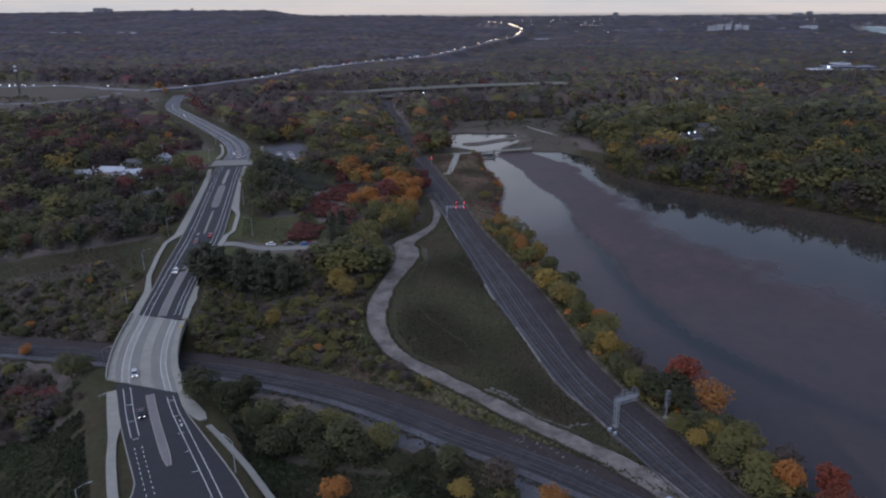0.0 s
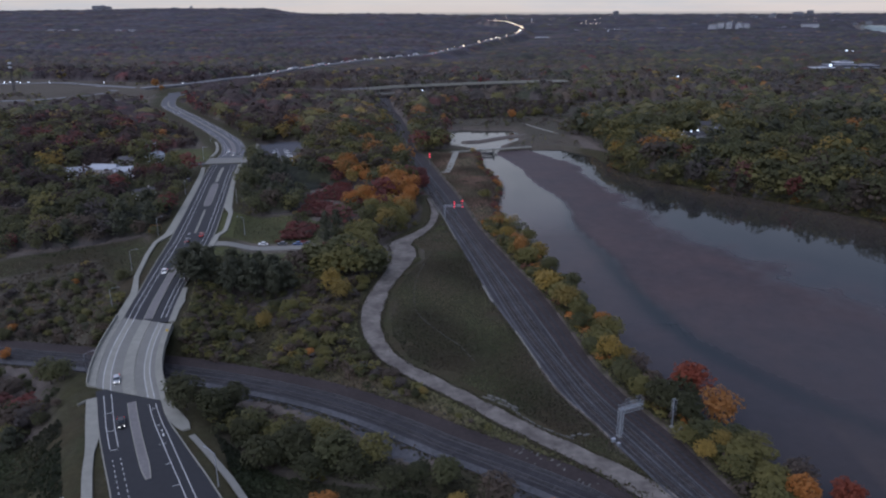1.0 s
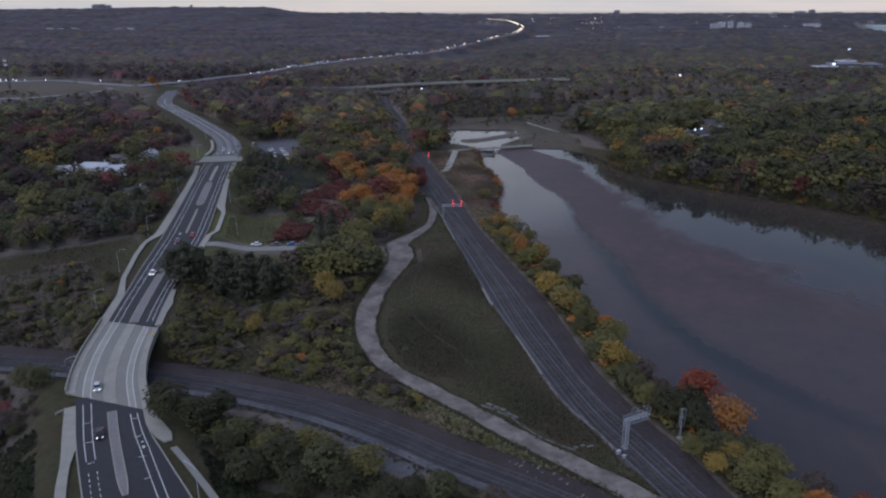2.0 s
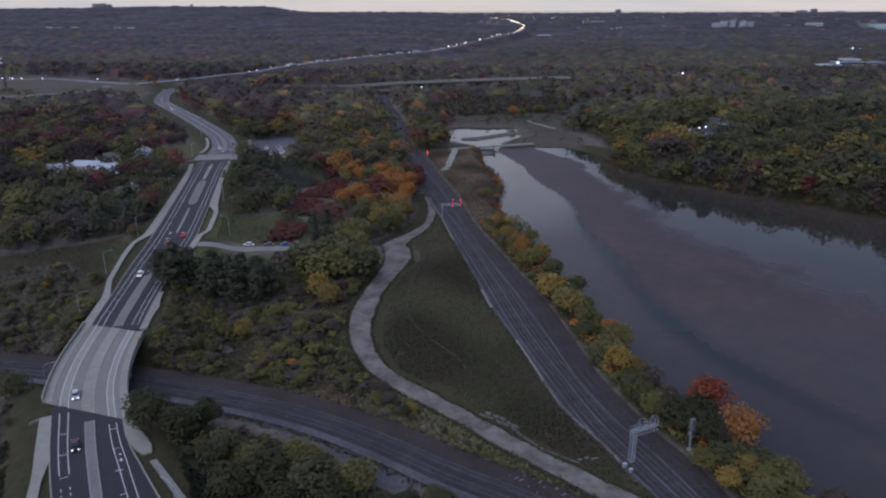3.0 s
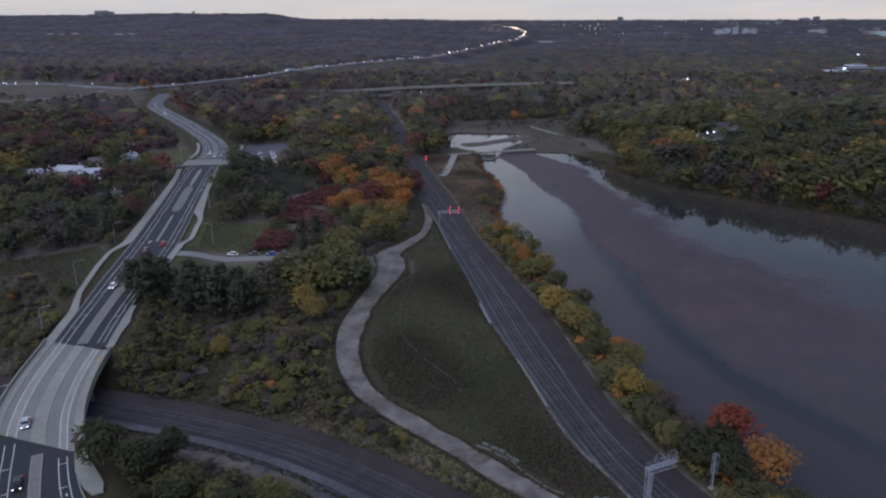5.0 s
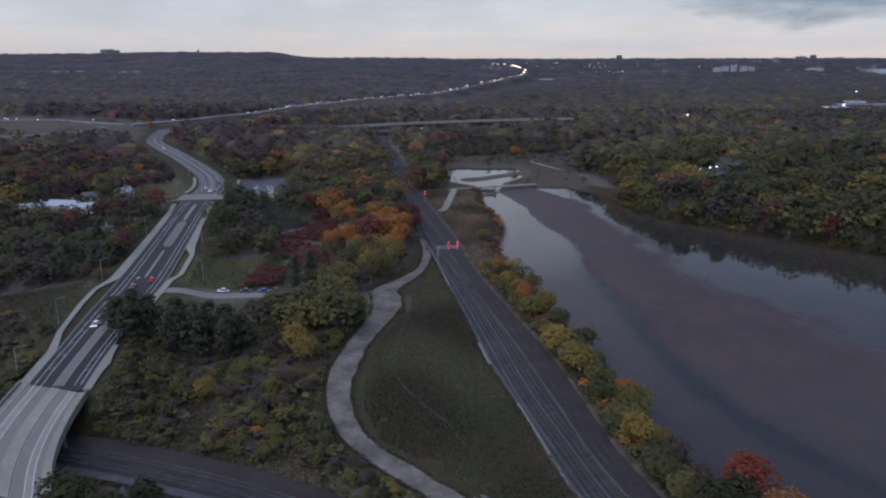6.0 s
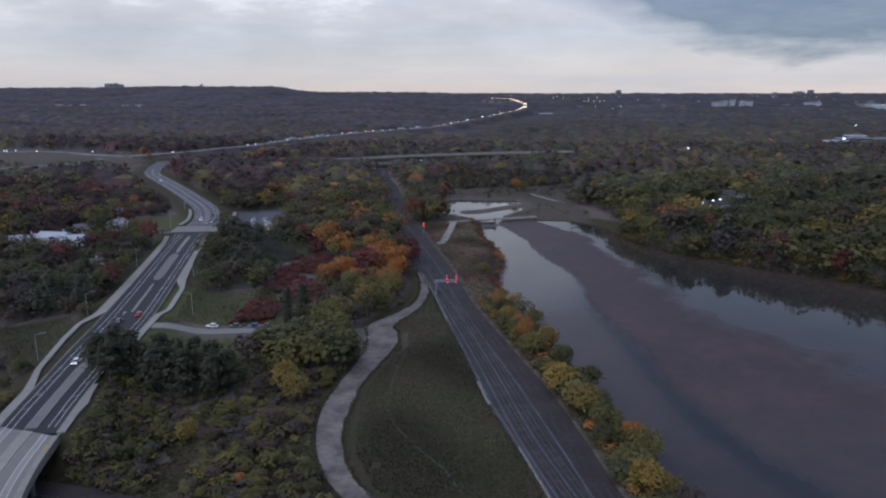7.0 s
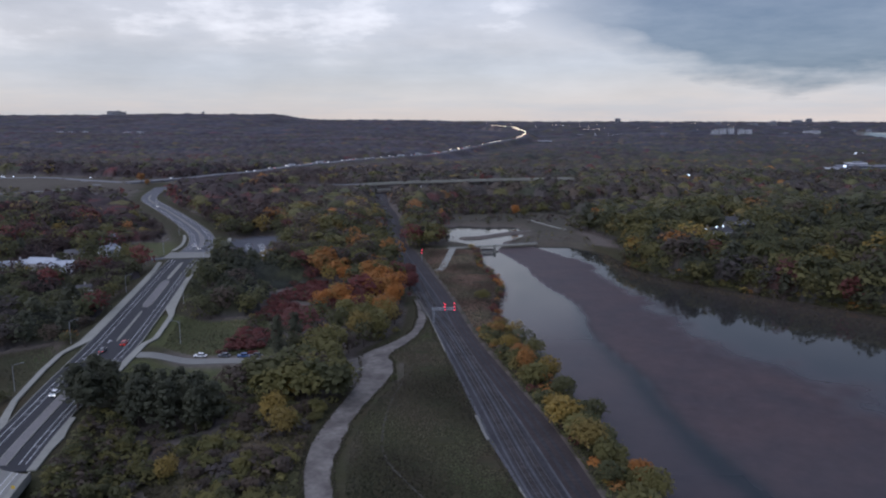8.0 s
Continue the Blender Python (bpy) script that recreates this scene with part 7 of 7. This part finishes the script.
hr = sides(HIGHWAY)
acc = np.r_[0, np.cumsum(np.linalg.norm(np.diff(HIGHWAY[:, :2], axis=0), axis=1))]
r = random.Random(11)
heads, tails, bodies = [], [], bmesh.new()
for off, store in ((-5.6, heads), (-2.6, heads), (2.6, tails), (5.6, tails)):
    s = 20.0
    while s < acc[-1] - 200:
        gap = r.uniform(18, 70) if off < 0 else r.uniform(40, 150)
        s += gap * (1.0 if s < 2000 else 1.5)
        k = min(np.searchsorted(acc, s), len(HIGHWAY) - 1)
        if HIGHWAY[k, 1] < 1330 and r.random() < 0.6:
            continue
        q = HIGHWAY[k, :2] + hr[k] * off
        z = HIGHWAY[k, 2] + 1.6
        if s < 1070:
            box(bodies, q[0], q[1], z + 0.3, 2.0, 4.6, 1.3, math.degrees(math.atan2(-(HIGHWAY[k] - HIGHWAY[k - 1])[0], (HIGHWAY[k] - HIGHWAY[k - 1])[1])), 0.0, 0.85)
        store.append((q[0], q[1] - 2.6, z + 0.7))
tagged(part("traffic", bodies, paints["silver"]), "stream of cars on the motorway", "traffic", kind="stuff")
near_h = [p for p in heads if p[1] < 1700]
light_spots("headlights", near_h, 0.6, head_lamp, "white headlights of motorway traffic")
light_spots("headlights", [p for p in heads if 1700 <= p[1] < 2600][::2], 1.3, far_lamp, "white headlights of distant traffic")
light_spots("headlights", [p for p in heads if p[1] >= 2600], 2.3, far_lamp, "white headlights of distant dense traffic")
light_spots("tail_lights", [p for p in tails if p[1] < 3000], 0.6, tail_lamp, "red tail lights of motorway traffic")
light_spots("tail_lights", [p for p in tails if p[1] >= 3000], 1.3, tail_lamp, "red tail lights of distant traffic")
for k, (s, off) in enumerate(((370, 5), (630, 5), (680, -5), (300, 5))):
    i = int(np.searchsorted(acc, s))
    q = HIGHWAY[i, :2] + hr[i] * off
    d = HIGHWAY[i + 1] - HIGHWAY[i]
    lorry = hang("lorry", None)
    lorry.matrix_basis = pose(q[0], q[1], HIGHWAY[i, 2] + 1.6, 0, 0, math.degrees(math.atan2(-d[0], d[1])))
    bm = bmesh.new()
    box(bm, 0, -1.5, 1.1, 2.6, 13.5, 2.9, 0, 0.06)
    part("trailer", bm, white_wall, lorry, "white box trailer")
    bm = bmesh.new()
    box(bm, 0, 7.0, 0.6, 2.5, 2.6, 2.8, 0, 0.2)
    part("cab", bm, paints["white"], lorry)
    for y in (-6.5, -5.2, 4.4, 7.2):
        bm = bmesh.new()
        rod(bm, (-1.2, y, 0.5), (1.2, y, 0.5), 0.5, 0.5, 12)
        part("wheel", bm, rubber, lorry, "black tyres")
    tagged(lorry, "white articulated lorry on the motorway", "lorry", group="lorries on the motorway")


# ---- town ----
def block(x, y, a, b, h, mat, label, storeys, name="apartment_building", category="building"):
    """A distant block with storeys, windows bands and a plant room."""
    thing = hang(name, None)
    thing.matrix_basis = pose(x, y, land_at(x, y) - 1)
    bm = bmesh.new()
    box(bm, 0, 0, 0, a, b, h + 1)
    part("wall", bm, mat, thing)
    step = h / storeys
    for k in range(storeys):
        bm = bmesh.new()
        box(bm, 0, 0, 1 + (k + 0.35) * step, a + 0.2, b + 0.2, step * 0.42)
        part("window_band", bm, window_glass, thing, "dark strip of windows")
    bm = bmesh.new()
    box(bm, a * 0.1, 0, h + 1, a * 0.4, b * 0.6, 2.2)
    part("plant_room", bm, grey_wall, thing)
    return tagged(thing, label, category, group="buildings of the town")


for x, y, a, h in ((985, 2831, 24, 30), (1018, 2840, 24, 33), (1048, 2835, 18, 36), (1085, 2832, 20, 32), (1116, 2840, 22, 29)):
    block(x, y, a, 16, h, white_wall, "pale apartment block above the woods", 8)
block(1444, 3021, 62, 24, 24, white_wall, "wide pale apartment block near the lake", 6)
for x, y, a, h, n in ((980, 4512, 30, 40, 14), (1827, 4300, 34, 32, 10), (1850, 4330, 22, 36, 14), (2102, 4576, 60, 28, 9), (2175, 4577, 30, 34, 12), (185, 4466, 30, 18, 5), (1604, 4546, 30, 24, 7),
                      (1150, 4540, 60, 18, 5), (1230, 4560, 40, 16, 5), (1760, 4400, 60, 22, 6), (2320, 4560, 60, 22, 6), (60, 4600, 60, 14, 4), (-150, 4650, 40, 16, 4), (330, 4640, 40, 12, 4)):
    block(x, y, a, 24, h, grey_wall, "grey tower block on the skyline", n, "tower_block")
for x, y, a, h in ((-1481, 2704, 26, 7), (-1440, 2700, 18, 6), (-1384, 2695, 22, 7), (-1220, 2679, 20, 6), (-1168, 2674, 24, 7)):
    block(x, y, a, 14, h + 10, white_wall, "low pale building among the western woods", 3)
for x, h in ((-2330, 36), (-2285, 38), (-2250, 31)):
    block(x, 4840, 40, 24, h, grey_wall, "grey tower block on the escarpment", 7, "tower_block")
tank = hang("water_tower", None)
tank.matrix_basis = pose(-1705, 4840, land_at(-1705, 4840))
bm = bmesh.new()
rod(bm, (0, 0, -2), (0, 0, 16), 4, 3, 12)
part("stem", bm, grey_wall, tank)
bm = bmesh.new()
rod(bm, (0, 0, 16), (0, 0, 20), 4, 10, 16)
rod(bm, (0, 0, 20), (0, 0, 26), 10, 9, 16)
part("bowl", bm, grey_wall, tank, "grey bowl")
tagged(tank, "grey water tower on the escarpment", "water tower")

for x, y, a, b, h in ((632, 1250, 42, 20, 9), (672, 1272, 52, 22, 12), (716, 1276, 46, 18, 9), (690, 1300, 30, 20, 14)):
    block(x, y, a, b, h, grey_wall if a > 44 else white_wall, "long pale mill hall beside the woods", 2, "mill_hall")
block(300, 2508, 46, 16, 7, white_wall, "low white hall beside the motorway", 1, "warehouse")
block(738, 3033, 40, 16, 8, white_wall, "low white hall in the town", 1, "warehouse")
for x, y, a in ((-1612, 2943, 40), (-1519, 2835, 60), (-1470, 2860, 30), (-1289, 2848, 46), (-282, 1841, 60), (-200, 1860, 40), (-640, 1075, 60), (-590, 1110, 50)):
    block(x, y, a, 14, 7, white_wall, "low pale hall among dark woods", 1, "warehouse")
block(210, 558, 13, 10, 7, grey_wall, "grey house among the trees by the lake", 2, "lake_house", "house")

low_block = block(1180, 3300, 30, 14, 12, grey_wall, "low grey apartment block among distant woods", 4)
r = random.Random(21)
for k in range(22):
    x, y = r.uniform(420, 2300), r.uniform(2700, 4350)
    m = pose(x, y, land_at(x, y) - 1, 0, 0, r.uniform(-20, 20)) @ Matrix.Diagonal((r.uniform(0.6, 1.6), 1, r.uniform(0.8, 1.3), 1))
    tagged(copy_thing(low_block, m), "low grey apartment block among distant woods", "building", group="buildings of the town")
light_spots("street_lights", [(x, y, land_at(x, y) + 16) for x, y in ((581, 3381), (600, 3377), (623, 3377), (648, 3376), (493, 3786), (527, 3935), (640, 3600), (700, 3700))], 2.6, town_lamp, "warm lights of a distant sports ground")
light_spots("street_lights", [(x, y, land_at(x, y) + 14) for x, y in ((558, 2986), (610, 2988), (586, 2793), (637, 2937), (680, 3060), (560, 3900), (420, 4000), (380, 4100))], 1.8, white_lamp, "cool lights of the distant town")
r = random.Random(3)
light_spots("street_lights", [(x, y, land_at(x, y) + 15) for x, y in ((r.uniform(150, 1900), r.uniform(3400, 4500)) for _ in range(60))], 1.5, town_lamp, "scattered warm lights of the town")
tagged(sheet("distant_lake", [(1620, 2960), (1900, 2960), (2500, 3600), (2500, 3700), (2000, 3700)], 0.8, water_mat, None, "", 60.0), "pale strip of a distant lake", "lake", kind="structure")
light_spots("street_lights", [(318, 1043, land_at(318, 1043) + 9), (324, 1046, land_at(324, 1046) + 9)], 1.9, white_lamp, "two bright white lamps by the wood")
light_spots("street_lights", [(182, 538, land_at(182, 538) + 9), (187, 539, land_at(187, 539) + 9), (176, 540, land_at(176, 540) + 8)], 0.9, white_lamp, "white lamps at a lakeside house")
light_spots("street_lights", [(868, 1600, land_at(868, 1600) + 12), (880, 1650, land_at(880, 1650) + 12), (640, 1240, land_at(640, 1240) + 11)], 3.0, white_lamp, "white lamps near the mill")
light_spots("street_lights", [(-40, 905, 9), (-36, 908, 9), (-30, 911, 9)], 1.6, white_lamp, "white vehicle lights below the viaduct")
r = random.Random(8)
light_spots("street_lights", [(r.uniform(-700, -480), r.uniform(975, 1000), 13) for _ in range(16)], 1.0, white_lamp, "white lights of cars on the slip roads")
pylon = hang("lattice_tower", None)
pylon.matrix_basis = pose(-560, 905, land_at(-560, 905))
bm = bmesh.new()
lattice(bm, (0, 0, 0), (0, 0, 34), 2.2, 12, 0.18)
part("mast", bm, dark_steel, pylon)
for z in (28, 33):
    bm = bmesh.new()
    rod(bm, (0, 0, z), (0, 0, z + 2.4), 2.0, 2.0, 10)
    part("antenna_ring", bm, white_wall, pylon, "white antenna panels")
tagged(pylon, "tall grey lattice mast with antennas", "mast")
